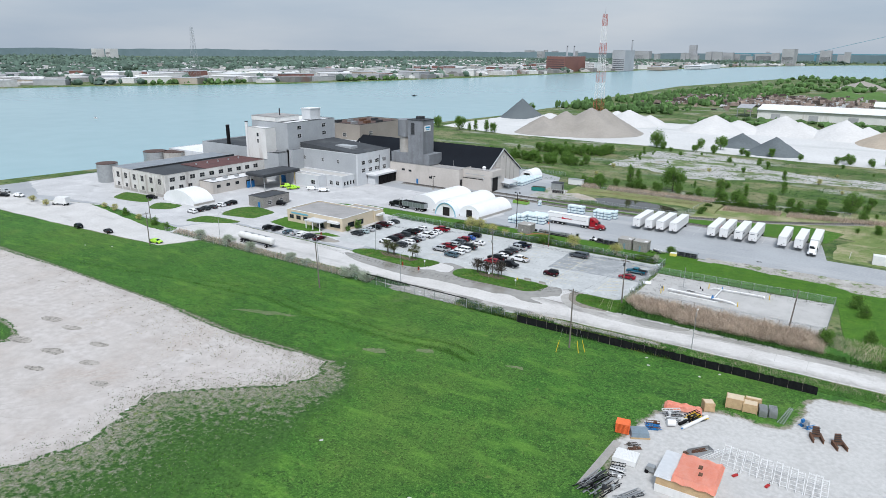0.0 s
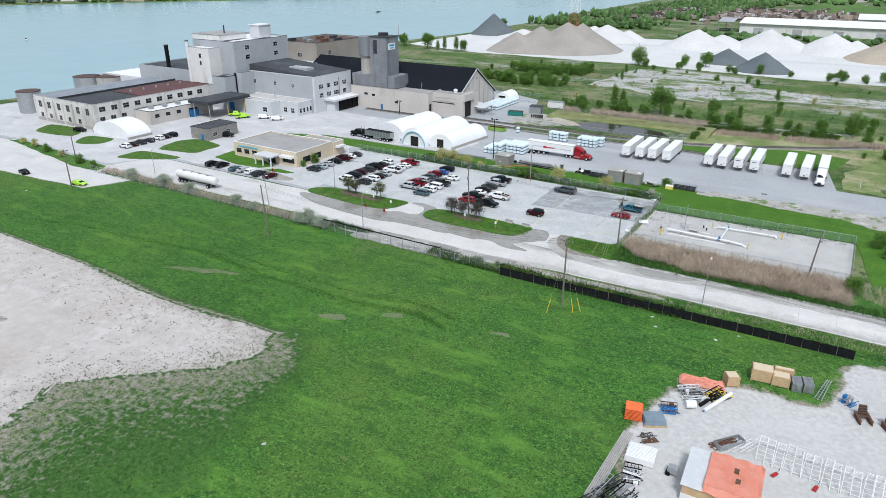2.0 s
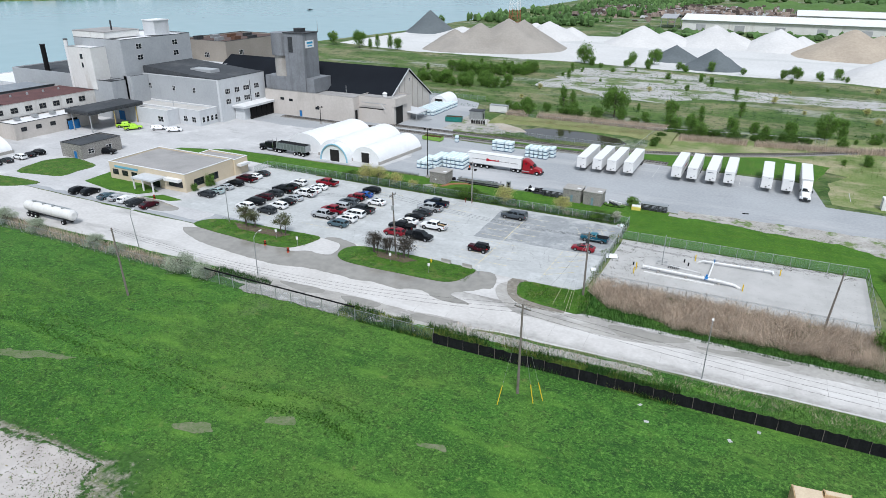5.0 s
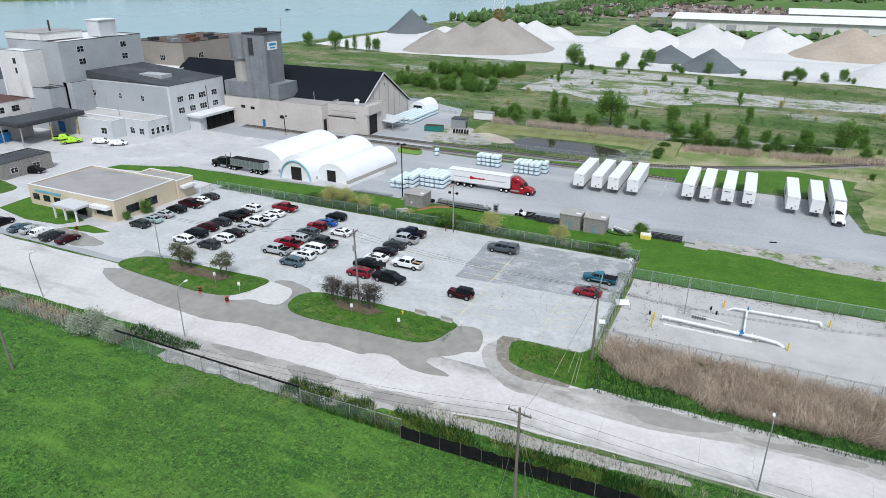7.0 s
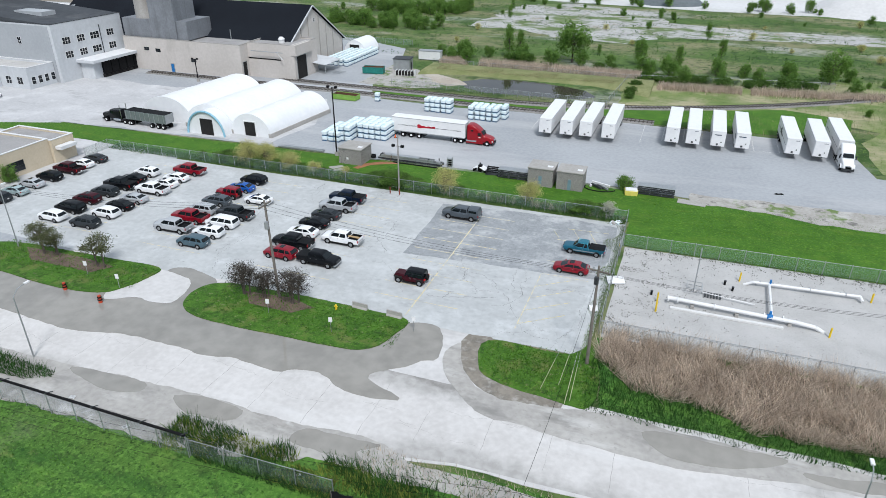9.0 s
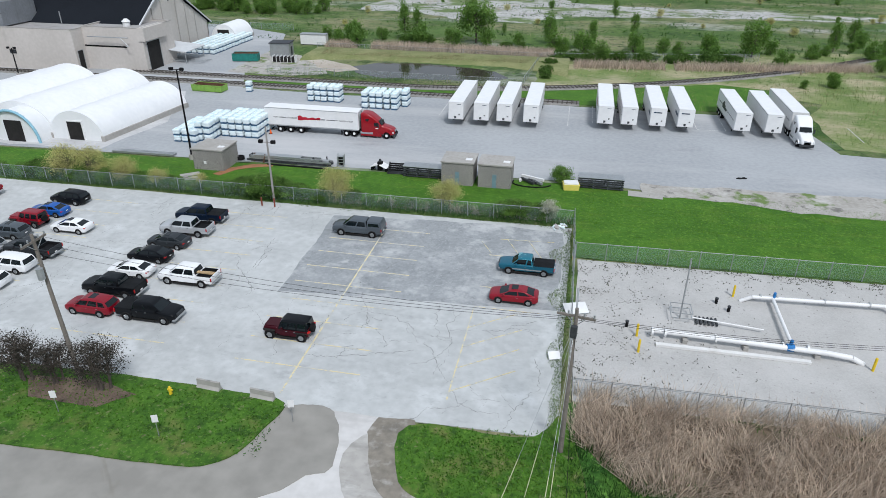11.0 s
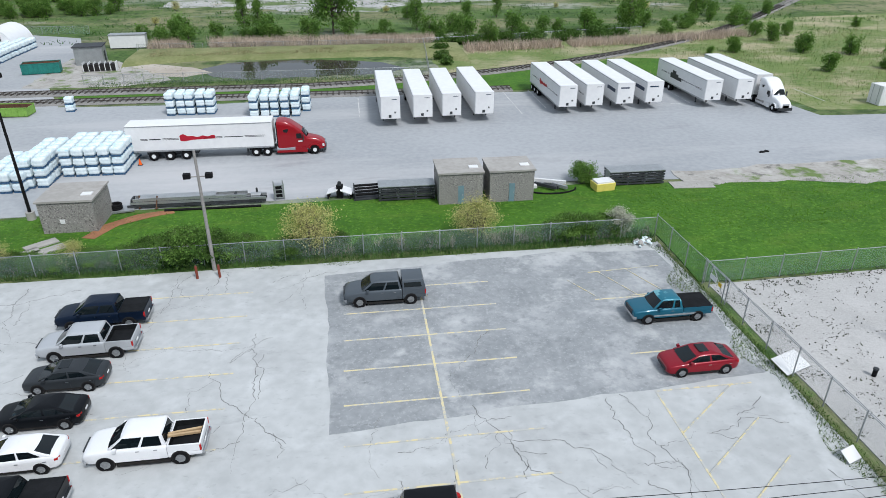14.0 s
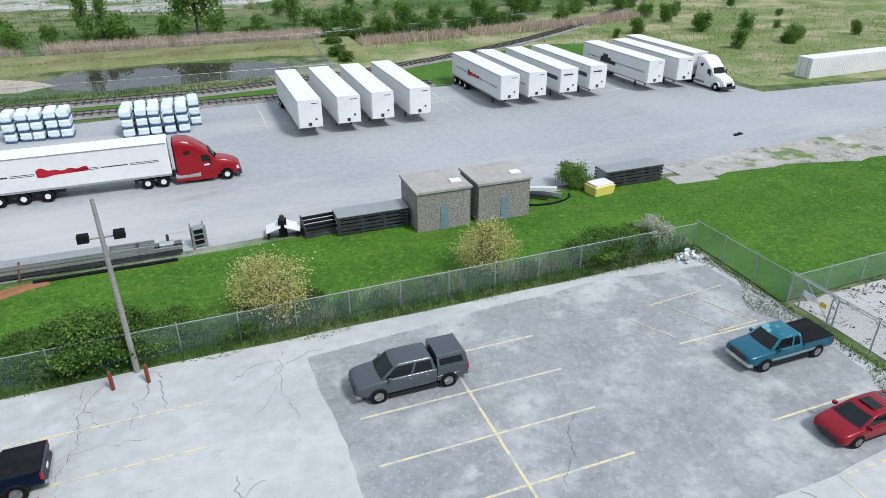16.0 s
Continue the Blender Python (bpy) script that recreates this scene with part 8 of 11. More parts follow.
flood_mast(-105.6, 207.8, 13.2, BLACK, "tall black yard floodlight mast on concrete footing")
flood_mast(-87.1, 195.5, 10.0, M("silvered_wood_pole", (0.30, 0.29, 0.275), (0.22, 0.21, 0.20), big=1, fine=7), "grey wooden floodlight mast by the fence", False)
flood_mast(-169.6, 247.5, 6.0, BLACK, "black yard floodlight mast")
for x in (-88.2, -86.5):
    b = thing("bollard", "rusty red steel bollard at the mast foot", "bollard", x, 194.3, 0.08)
    part("tube", beams(((0, 0, 0), (0, 0, 1.1), 0.1, 10)), M("red_oxide", (0.22, 0.05, 0.03), rough=0.7), b)
    part("cap", beams(((0, 0, 1.1), (0, 0, 1.16), 0.1, 10, 0.05)), RUST, b)


def wire(a, b, sag, r=0.013):
    cu = bpy.data.curves.new("wire", "CURVE")
    cu.dimensions, cu.bevel_depth, cu.bevel_resolution = "3D", r, 0
    sp = cu.splines.new("POLY")
    n = 24
    sp.points.add(n)
    for k in range(n + 1):
        f = k / n
        p = Vector((*lie(a[0], a[1]), a[2])).lerp(Vector((*lie(b[0], b[1]), b[2])), f)
        sp.points[k].co = (p.x, p.y, p.z - sag * 4 * f * (1 - f), 1)
    ob = new("overhead_wire", cu)
    cu.materials.append(BLACK)
    return tagged(ob, "thin black overhead wire between poles", "wire", "overhead wires")


for k in (-1.1, 0.0, 1.1):
    wire((-87.7, 157.9 + k, 12.4), (-49.5, 157.2, 11.2 + 0.1 * k), 0.8)
    wire((-87.7, 157.9 + k, 12.4), (-129.1, 156.3 + k * 0.4, 9.2), 0.9)
    wire((-49.5, 157.2, 11.2 + 0.1 * k), (-11.3, 163.0 + k * 0.3, 9.8), 1.0)
    wire((-49.6, 125 + k, 13.0), (-120.6, 121.9 + k * 0.4, 12.2), 2.2)
    wire((-49.6, 125 + k, 13.0), (60, 128 + k, 13.0), 2.6)
wire((-49.5, 157.2, 10.8), (-49.6, 125, 12.6), 1.0)
for dx, dy in ((-1.5, -3.4), (2.6, -1.2), (3.6, -0.2)):
    g_ = thing("guy_guard", "yellow plastic guard on a pole stay", "guy guard", -49.6 + dx, 125 + dy, 0.03)
    part("guard", beams(((0, 0, 0), (-dx * 0.22, -dy * 0.22, 2.6), 0.06, 6)), YELLOW, g_)
    part("stay", beams(((-dx * 0.22, -dy * 0.22, 2.6), (-dx * 0.9, -dy * 0.9, 10.5), 0.012, 4)), STEEL, g_)

# ---- gas compound ----
pipe1 = thing("gas_pipe", "white above-ground gas pipeline with blue valves", "pipeline", -0.95, 1.6, settled=True)
part("pipe", beams(((-41.2, 173.4, 0.75), (-27.2, 172.9, 0.75), 0.24, 14), ((-27.2, 172.9, 0.75), (-25.2, 172.9, 0.55), 0.24, 14), ((-25.2, 172.9, 0.55), (-24.2, 172.9, 0.05), 0.24, 14)), WHITE, pipe1, smooth=0.7)
for x in (-41.3, -40.2, -36, -30.6, -28.6):
    part("flange", beams(((x - 0.08, 173.2, 0.75), (x + 0.08, 173.2, 0.75), 0.36, 14)), WHITE, pipe1)
for x in (-38.5, -33.5, -27.8):
    part("support", boxes((x - 0.2, x + 0.2, 172.8, 173.6, 0.05, 0.45)), CONC, pipe1)
part("blue_valve", beams(((-30, 173.1, 0.75), (-30, 173.1, 1.5), 0.15, 12), ((-30.3, 173.1, 0.75), (-29.7, 173.1, 0.75), 0.34, 12)), BLUE, pipe1)
part("side_pipe", boxes((-41, -28.5, 171.9, 172.3, 0.08, 0.3)), WHITEWALL, pipe1)
pipe2 = thing("gas_pipe", "white above-ground gas pipeline with blue valves", "pipeline", -0.8, 2.0, settled=True)
part("pipe", beams(((-32.6, 180.9, 0.05), (-31.6, 180.9, 0.65), 0.18, 12), ((-31.6, 180.9, 0.65), (-19.4, 181.7, 0.65), 0.18, 12), ((-19.4, 181.7, 0.65), (-19.2, 181.0, 0.4), 0.18, 12)), WHITE, pipe2, smooth=0.7)
part("cross_pipe", beams(((-29.7, 181, 0.65), (-29.9, 173.2, 0.75), 0.16, 12)), WHITE, pipe2, smooth=0.7)
for x in (-30.8, -29.3, -25.0, -21.0):
    part("flange", beams(((x - 0.07, 181.0 + (x + 32) * 0.06, 0.65), (x + 0.07, 181.0 + (x + 32) * 0.06, 0.65), 0.27, 12)), STEEL, pipe2)
part("blue_valve", beams(((-29.6, 181.0, 0.65), (-29.6, 181.0, 1.3), 0.13, 12)), BLUE, pipe2)
for x, y in ((-43.5, 172.4), (-33.9, 183.6), (-18.9, 183.7), (-24.7, 173.7), (-43.5, 174.8)):
    b = thing("bollard", "bright yellow steel safety bollard", "bollard", x, y, 0.06, group="yellow bollards")
    part("tube", beams(((0, 0, 0), (0, 0, 1.25), 0.11, 10)), YELLOW, b)
    part("cap", beams(((0, 0, 1.25), (0, 0, 1.32), 0.11, 10, 0.05)), YELLOW, b)
fr = thing("vent_stack", "thin steel vent stack with a guard frame", "vent", -39.4, 178.7, 0.06)
part("vent_pipe", beams(((0, 0, 0), (0, 0, 6.2), 0.07, 8)), STEEL, fr)
part("guard_frame", beams(*[((a, b, z), (c, d, z), 0.04, 4) for z in (0.5, 1.0) for a, b, c, d in ((-0.9, -0.9, 0.9, -0.9), (0.9, -0.9, 0.9, 0.9), (0.9, 0.9, -0.9, 0.9), (-0.9, 0.9, -0.9, -0.9))]), STEEL, fr)
for k in range(6):
    part("grating_bar", boxes((1.3 + 0.35 * k, 1.45 + 0.35 * k, -1.0, 0.2, 0.1, 0.25)), DARKSTEEL, fr)
part("line_pipe", beams(((1.0, -0.4, 0.4), (7.0, -1.2, 0.4), 0.07)), WHITE, fr)
for x, y in ((-44.3, 176.2), (-34.8, 180.7), (-35.7, 182.0)):
    b = thing("pipe_stub", "short black pipe stub in the gravel", "pipe stub", x, y, 0.06)
    part("tube", beams(((0, 0, 0), (0, 0, 0.55), 0.14, 10)), BLACK, b)
    part("rim", beams(((0, 0, 0.5), (0, 0, 0.6), 0.17, 10)), DARKSTEEL, b)
for x, y, w in ((-48.9, 177.8, 1.1), (-50.5, 170.0, 0.5)):
    b = thing("loose_board", "loose white board leaning at the fence", "board", x, y, 0.06, 20)
    part("board", B(loft, [[(-w, -w * 0.6, 0.1 + o), (w, -w * 0.6, 0.1 + o), (w, w * 0.6, 0.5 + o), (-w, w * 0.6, 0.5 + o)] for o in (0, 0.04)]), WHITE, b)
    part("edge_strip", beams(((-w, -w * 0.6, 0.12), (w, -w * 0.6, 0.12), 0.03, 4)), STEEL, b)


# ---- sheds and clutter on the lawn strip ----
def block_shed(x0, x1, y0, y1, h, door):
    t = thing("block_shed", "small exposed-aggregate concrete utility shed", "shed", group="utility sheds")
    part("wall", boxes((x0, x1, y0, y1, 0.05, h)), BLOCK, t)
    part("roof", boxes((x0 - 0.12, x1 + 0.12, y0 - 0.12, y1 + 0.12, h, h + 0.18)), CONC, t)
    part("roof_hatch", boxes((x1 - 1.2, x1 - 0.3, y0 + 1.0, y0 + 1.7, h + 0.18, h + 0.26)), WHITE, t)
    if door:
        cx = (x0 + x1) / 2
        d = part("door", boxes((cx - 0.28, cx + 0.28, y0 - 0.05, y0 + 0.05, 0.1, 2.0)), M("blue_grey_door", (0.16, 0.26, 0.30), rough=0.6), t)
        part("handle", boxes((cx + 0.12, cx + 0.2, y0 - 0.09, y0 - 0.05, 1.0, 1.1)), STEEL, d)
    else:
        part("notice", boxes((x0 + 1.6, x0 + 2.0, y0 - 0.05, y0, 1.0, 1.4)), WHITE, t)


block_shed(-103.2, -98.6, 204.3, 208.7, 3.0, False)
block_shed(-67.6, -63.3, 206.2, 210.2, 3.2, True)
block_shed(-62.6, -58.2, 206.2, 210.0, 3.2, True)


def plank_stack(x, y, L, n, rz=0, h=1.5, label="stack of grey steel barrier frames"):
    t = thing("barrier_stack", label, "barrier stack", x, y, 0.1, rz)
    for k in range(n):
        z = 0.1 + h * k / n
        part("rail", boxes((-L / 2, L / 2, -0.9, -0.8, z, z + h / n * 0.55)), DARKSTEEL, t)
        part("rail", boxes((-L / 2, L / 2, 0.8, 0.9, z, z + h / n * 0.55)), DARKSTEEL, t)
    for k in range(4):
        part("upright", boxes((-L / 2 + 0.1 + k * (L - 0.3) / 3, -L / 2 + 0.25 + k * (L - 0.3) / 3, -0.78, 0.78, 0, h)), STEEL, t)
    part("top_sheet", boxes((-L / 2, L / 2, -0.95, 0.95, h, h + 0.06)), STEEL, t)


plank_stack(-70.6, 208.6, 5.6, 5)
plank_stack(-46.4, 209.6, 6.0, 5)
pr = thing("rail_stack", "long double stack of galvanised steel rails at the lawn edge", "rail stack", -90.6, 209.5, 0.12, 0)
for k in range(3):
    for y_ in (-0.55, 0.45):
        part("rail", boxes((-6.8 + 0.3 * k, 6.2 - 1.8 * (k == 2), y_, y_ + 0.12, 0.12 + 0.3 * k, 0.36 + 0.3 * k)), STEEL if k else DARKSTEEL, pr)
for k in range(6):
    part("spacer", boxes((-6.4 + 2.4 * k, -6.25 + 2.4 * k, -0.5, 0.5, 0.05, 0.95 if k < 5 else 0.6)), DARKSTEEL, pr)
part("top_plate", boxes((-5.6, 1.5, -0.55, 0.57, 0.98, 1.02)), STEEL, pr)
pr = thing("pipe_rack", "stack of pale beams lying at the lawn edge", "pipe stack", -113.5, 208.6, 0.12, 1)
for k in range(4):
    part("beam", boxes((-5.5 + 0.4 * k, 4.5, -0.5 + 0.3 * k, -0.3 + 0.3 * k, 0.0, 0.3)), STEEL, pr)
def machine(x, y, rz, lab, name="machine_part"):
    return thing(name, lab, "machine part", x, y, 0.1, rz)


t = machine(-77.2, 209.6, -8, "white folded panel machine with a black motor")
for k in (-1, 1):
    part("panel", B(loft, [[(k * 0.15, yy, 0.95), (k * 1.25, yy, 0.55), (k * 1.25, yy, 0.48), (k * 0.15, yy, 0.88)] for yy in (-0.75, 0.75)]), WHITE, t)
    part("leg", boxes((k * 1.1 - 0.08, k * 1.1 + 0.08, -0.6, 0.6, 0, 0.5)), BLACK, t)
part("motor", boxes((-0.3, 0.3, -0.35, 0.35, 0.0, 1.25)), BLACK, t)
part("cap", beams(((0, 0, 1.25), (0, 0, 1.6), 0.22, 10, 0.16)), DARKSTEEL, t)
t = machine(-74.4, 209.2, 4, "black roller frame standing on the grass")
for k in range(4):
    part("roller", beams(((-1.3, -0.6 + 0.4 * k, 0.55 + 0.16 * k), (1.3, -0.6 + 0.4 * k, 0.55 + 0.16 * k), 0.13, 10)), BLACK, t)
for k in (-1.35, 1.35):
    part("side_plate", B(loft, [[(k + o, -0.8, 0.1), (k + o, 0.8, 0.1), (k + o, 0.75, 1.25), (k + o, -0.7, 0.7)] for o in (-0.05, 0.05)]), DARKSTEEL, t)
part("base", boxes((-1.5, 1.5, -0.85, 0.85, 0.0, 0.12)), DARKSTEEL, t)
t = machine(-83.2, 210.0, 10, "narrow steel rack cabinet stood on end")
for a_ in (-0.45, 0.45):
    for b_ in (-0.4, 0.4):
        part("post", boxes((a_ - 0.05, a_ + 0.05, b_ - 0.05, b_ + 0.05, 0, 1.7)), STEEL, t)
for k in range(4):
    part("shelf", boxes((-0.42, 0.42, -0.38, 0.38, 0.15 + 0.42 * k, 0.22 + 0.42 * k)), STEEL, t)
part("core", boxes((-0.3, 0.3, -0.3, 0.34, 0.22, 1.4)), BLACK, t)
t = machine(-85.4, 209.9, 0, "small grey pump set beside the pipes")
part("pump", beams(((-0.5, 0, 0.5), (0.5, 0, 0.5), 0.32, 12)), STEEL, t)
part("bracket", boxes((-0.7, 0.7, -0.4, 0.4, 0, 0.2)), DARKSTEEL, t)
part("valve", beams(((0.1, 0, 0.8), (0.1, 0, 1.25), 0.1, 8)), DARKSTEEL, t)
t = machine(-98.0, 209.0, 12, "pallet with a black hose coil")
part("pallet", boxes((-1.2, 1.2, -0.8, 0.8, 0, 0.15)), STEEL, t)
for k in range(3):
    bm = B(tube, [(-0.4 + math.cos(j * math.pi / 7) * 0.5, math.sin(j * math.pi / 7) * 0.5, 0.25 + 0.18 * k) for j in range(15)], 0.1)
    part("coil", bm, BLACK, t)
t = machine(-95.4, 209.3, -10, "rusty brown bent steel cradle")
for k in (-0.8, 0.8):
    part("arm", beams(((k, -0.5, 0.1), (k * 1.1, 0, 1.2), 0.07, 5)), RUST, t)
    part("foot", beams(((k, -0.6, 0.08), (k, 0.6, 0.08), 0.07, 5)), RUST, t)
part("cross_bar", beams(((-0.9, 0, 0.4), (0.9, 0, 0.5), 0.07, 5)), RUST, t)
t = machine(-55.6, 209.2, -14, "scrapped channel beams with pale tops", "beam_heap")
for k, (x0, y0, x1, y1, z) in enumerate(((-1.8, 0.9, 1.6, 0.4, 0.5), (-1.6, 0.2, 0.6, -0.9, 0.35), (0.2, 0.2, 1.7, -0.7, 0.35), (-1.7, 0.6, -1.5, -0.5, 0.2), (-0.6, 0.5, 0.9, -0.4, 0.2))):
    part("channel", beams(((x0, y0, z), (x1, y1, z), 0.22, 4)), (WHITE, DARKSTEEL, STEEL)[k % 3], t)
hz = thing("hose", "black drainage hose lying on the grass", "hose", -57.2, 208.0, 0.18)
bm = B(tube, [(math.cos(math.pi * (0.9 + 0.09 * j)) * 2.6 + 1.6, math.sin(math.pi * (0.9 + 0.09 * j)) * 1.4 + 0.8, 0) for j in range(13)], 0.09)
part("tube", bm, BLACK, hz)
ln = thing("drain_pipe", "long black pipe lying on the lawn", "pipe", -89.0, 207.9, 0.2, -2)
part("pipe", beams(((-4.8, 0, 0), (4.2, 0.3, 0), 0.13, 8)), BLACK, ln)
db = thing("tyre_scrap", "flattened black rubber scrap on the asphalt", "scrap", -27.0, 217.1, 0.055, 15)
part("flap", B(loft, [[(x, -0.22 * w, 0), (x, 0.24 * w, 0), (x, 0.2 * w, 0.1 * w), (x, -0.15 * w, 0.12 * w)] for x, w in ((-0.7, 0.5), (-0.3, 1.2), (0.1, 0.8), (0.5, 1.3), (0.8, 0.6))]), BLACK, db)
cs_ = thing("concrete_pad", "pale weathered concrete pad at the lawn edge", "slab", -40.6, 208.0, 0.1, -4)
part("pad", boxes((-2.2, 2.2, -0.9, 0.9, 0, 0.06)), CONC, cs_)
tk = thing("yellow_tote", "yellow plastic bunded tote with white lid", "tote", -50.3, 208.2, 0.1, 8)
part("tub", B(box, -1.0, 1.0, -0.7, 0.7, 0, 0.8, -0.08), M("pale_yellow_plastic", (0.74, 0.64, 0.16), (0.66, 0.56, 0.13), big=1, fine=5, rough=0.5), tk)
part("lid", boxes((-0.95, 0.95, -0.65, 0.65, 0.8, 0.98)), WHITE, tk)
for k, (x, y, rz) in enumerate(((-102.6, 202.0, 40), (-101.6, 200.8, 40), (-103.4, 200.2, 40))):
    t = thing("concrete_slab", "flat pale concrete slab on the lawn", "slab", x, y, 0.1, rz)
    part("slab", boxes((-1.3, 1.3, -0.5, 0.5, 0, 0.12)), CONC, t)
    part("edge", boxes((-1.32, 1.32, -0.53, -0.5, 0, 0.1)), CONC, t)
slab("brick_path", [(-98.4, 202.6), (-97.2, 205.2), (-94.8, 206.8), (-92.8, 207.6), (-93.2, 208.4), (-96.2, 207.6), (-98.6, 205.6), (-99.6, 203)], 0.125, M("orange_brick_dust", (0.33, 0.15, 0.08), (0.24, 0.11, 0.06), big=0.6, fine=4, bump=0.4), "orange brick-dust path on the lawn", "path", 0.2, 0.8)
for x, y in ((-102.0, 219.6), (-101.0, 220.4), (-99.6, 222.0), (-102.8, 221.6)):
    c = thing("traffic_cone", "orange traffic cone on the asphalt", "cone", x, y, 0.06, group="cones")
    part("cone", beams(((0, 0, 0.04), (0, 0, 0.75), 0.2, 12, 0.03)), ORANGE, c)
    part("base", boxes((-0.25, 0.25, -0.25, 0.25, 0, 0.04)), BLACK, c)
for x, y in ((-107.0, 149.0), (-113.5, 149.8), (-156.5, 160.8)):
    c = thing("traffic_drum", "orange and black striped traffic drum", "traffic drum", x, y, 0.09, group="drums")
    part("drum", beams(((0, 0, 0), (0, 0, 1.0), 0.24, 12, 0.18)), M("faded_orange_drum", (0.50, 0.07, 0.03), (0.35, 0.05, 0.025), big=1, fine=4, rough=0.6), c)
    part("band", beams(((0, 0, 0.35), (0, 0, 0.5), 0.285, 12, 0.275), ((0, 0, 0.68), (0, 0, 0.82), 0.262, 12, 0.25)), BLACK, c)
for x, y in ((-76.8, 159.2), (-72.2, 158.9)):
    j = thing("concrete_barrier", "short weathered concrete road barrier", "barrier", x, y, 0.1, -4)
    part("barrier", B(loft, [[(a, -0.3, 0), (a, -0.26, 0.1), (a, -0.1, 0.35), (a, -0.08, 0.8), (a, 0.08, 0.8), (a, 0.1, 0.35), (a, 0.26, 0.1), (a, 0.3, 0)] for a in (-1, 1)]), CONC, j)
    part("lifting_loop", beams(((-0.2, 0, 0.8), (0.2, 0, 0.86), 0.03, 4)), STEEL, j)
for x, y in ((-86.4, 153.9), (-77.6, 153.0), (-113.7, 153.6), (-107.3, 152.4), (-68.9, 156.4)):
    s_ = thing("road_sign", "small white sign on a thin post", "sign", x, y, 0.18, 20, "signs")
    part("post", beams(((0, 0, 0), (0, 0, 2.0), 0.035, 6)), STEEL, s_)
    part("plate", boxes((-0.22, 0.22, -0.05, -0.035, 1.35, 2.0)), WHITE, s_)
hy = thing("fire_hydrant", "yellow fire hydrant on the grass", "hydrant", -79.3, 157.6, 0.18)
part("barrel", beams(((0, 0, 0), (0, 0, 0.6), 0.13, 10), ((0, 0, 0.6), (0, 0, 0.78), 0.15, 10, 0.05)), YELLOW, hy)
part("outlet", beams(((-0.22, 0, 0.45), (0.22, 0, 0.45), 0.07, 8)), YELLOW, hy)
rb = thing("rubble_heap", "small heap of white plastic rubble", "rubble", -51.2, 195.6, 0.08)
for k in range(26):
    bm = bmesh.new()
    bmesh.ops.create_icosphere(bm, subdivisions=1, radius=rng.uniform(0.12, 0.34))
    o = part("lump", bm, BAG if k % 3 else CONC, rb)
    o.location, o.scale, o.rotation_euler = (rng.gauss(0, 0.55), rng.gauss(0, 0.4), rng.uniform(0.05, 0.3)), (1.3, 0.8, 0.5), (rng.random(), rng.random(), rng.random())

# portacabin, boxes and frames near the pond
cb = thing("portable_cabin", "white portable cabin at the yard edge", "cabin", -121, 297, 0.02, 4)
part("box", boxes((-3.5, 3.5, -1.2, 1.2, 0.2, 2.7)), WHITE, cb)
part("roof", boxes((-3.6, 3.6, -1.3, 1.3, 2.7, 2.85)), STEEL, cb)
part("skid", boxes((-3.3, 3.3, -0.9, -0.7, 0, 0.2), (-3.3, 3.3, 0.7, 0.9, 0, 0.2)), DARKSTEEL, cb)
cb = thing("grey_hut", "grey metal hut with a flat dark roof", "hut", -123.5, 281.5, 0.02, 8)
part("box", boxes((-2.4, 2.4, -2.0, 2.0, 0, 3.2)), STEEL, cb)
part("roof", boxes((-2.6, 2.6, -2.2, 2.2, 3.2, 3.4)), ROOFBLACK, cb)
part("door", boxes((2.4, 2.46, -0.6, 0.6, 0.1, 2.2)), DARKSTEEL, cb)
fm = thing("formwork_stack", "rack of white steel frames with dark slots", "frame rack", -119.6, 274.6, 0.06, 6)
for k in range(7):
    part("frame_panel", boxes((-3 + 0.9 * k, -2.9 + 0.9 * k, -0.9, 0.9, 0, 1.5)), WHITE, fm)
# dark block that gives the slots between the frames their shade
part("infill", boxes((-2.9, 2.4, -0.8, 0.8, 0.1, 1.2)), DARK, fm)

# ---- storage yard in the foreground ----
hs = thing("tarped_shed", "low timber shed half covered by orange tarpaulin", "shed", -15.8, 92.9, 0.06, 2, settled=True)
hs.scale = (0.87, 0.95, 1.22)
part("wall", boxes((-4.6, 4.6, -3.8, -3.65, 0, 1.0), (-4.6, 4.6, 3.65, 3.8, 0, 1.0), (-4.6, -4.45, -3.65, 3.65, 0, 1.0), (4.45, 4.6, -3.65, 3.65, 0, 1.0)), WHITEWALL, hs)
part("board_wall", boxes((-4.5, 4.5, -3.7, -3.6, 1.0, 2.1), (-4.5, 4.5, 3.6, 3.7, 1.0, 2.1), (-4.5, -4.4, -3.6, 3.6, 1.0, 2.1), (4.4, 4.5, -3.6, 3.6, 1.0, 2.1)), WOOD, hs)
part("grey_roof", B(loft, [[(x, -3.9, 2.05), (x, 3.9, 2.05), (x, 3.7, 2.3), (x, -3.7, 2.3)] for x in (-4.8, -1.9)]), PALEWALL, hs)
bm = bmesh.new()
grid = [[bm.verts.new((-2.0 + 6.9 * i / 14, -4.05 + 8.1 * j / 14, 2.62 + 0.10 * math.sin(i * 1.3 + j * 0.7) + 0.06 * math.sin(j * 2.1) - (0.5 if j in (0, 14) or i == 14 else 0))) for j in range(15)] for i in range(15)]
for i in range(14):
    for j in range(14):
        bm.faces.new((grid[i][j], grid[i + 1][j], grid[i + 1][j + 1], grid[i][j + 1]))
bmesh.ops.solidify(bm, geom=bm.faces[:], thickness=0.04)
part("tarpaulin", bm, ORANGETARP, hs, "wrinkled orange tarpaulin", smooth=0.8)
part("patch", boxes((1.2, 1.8, 0.4, 1.2, 2.60, 2.82)), RUST, hs)
part("patch", boxes((1.6, 2.2, -1.4, -0.7, 2.60, 2.82)), RUST, hs)
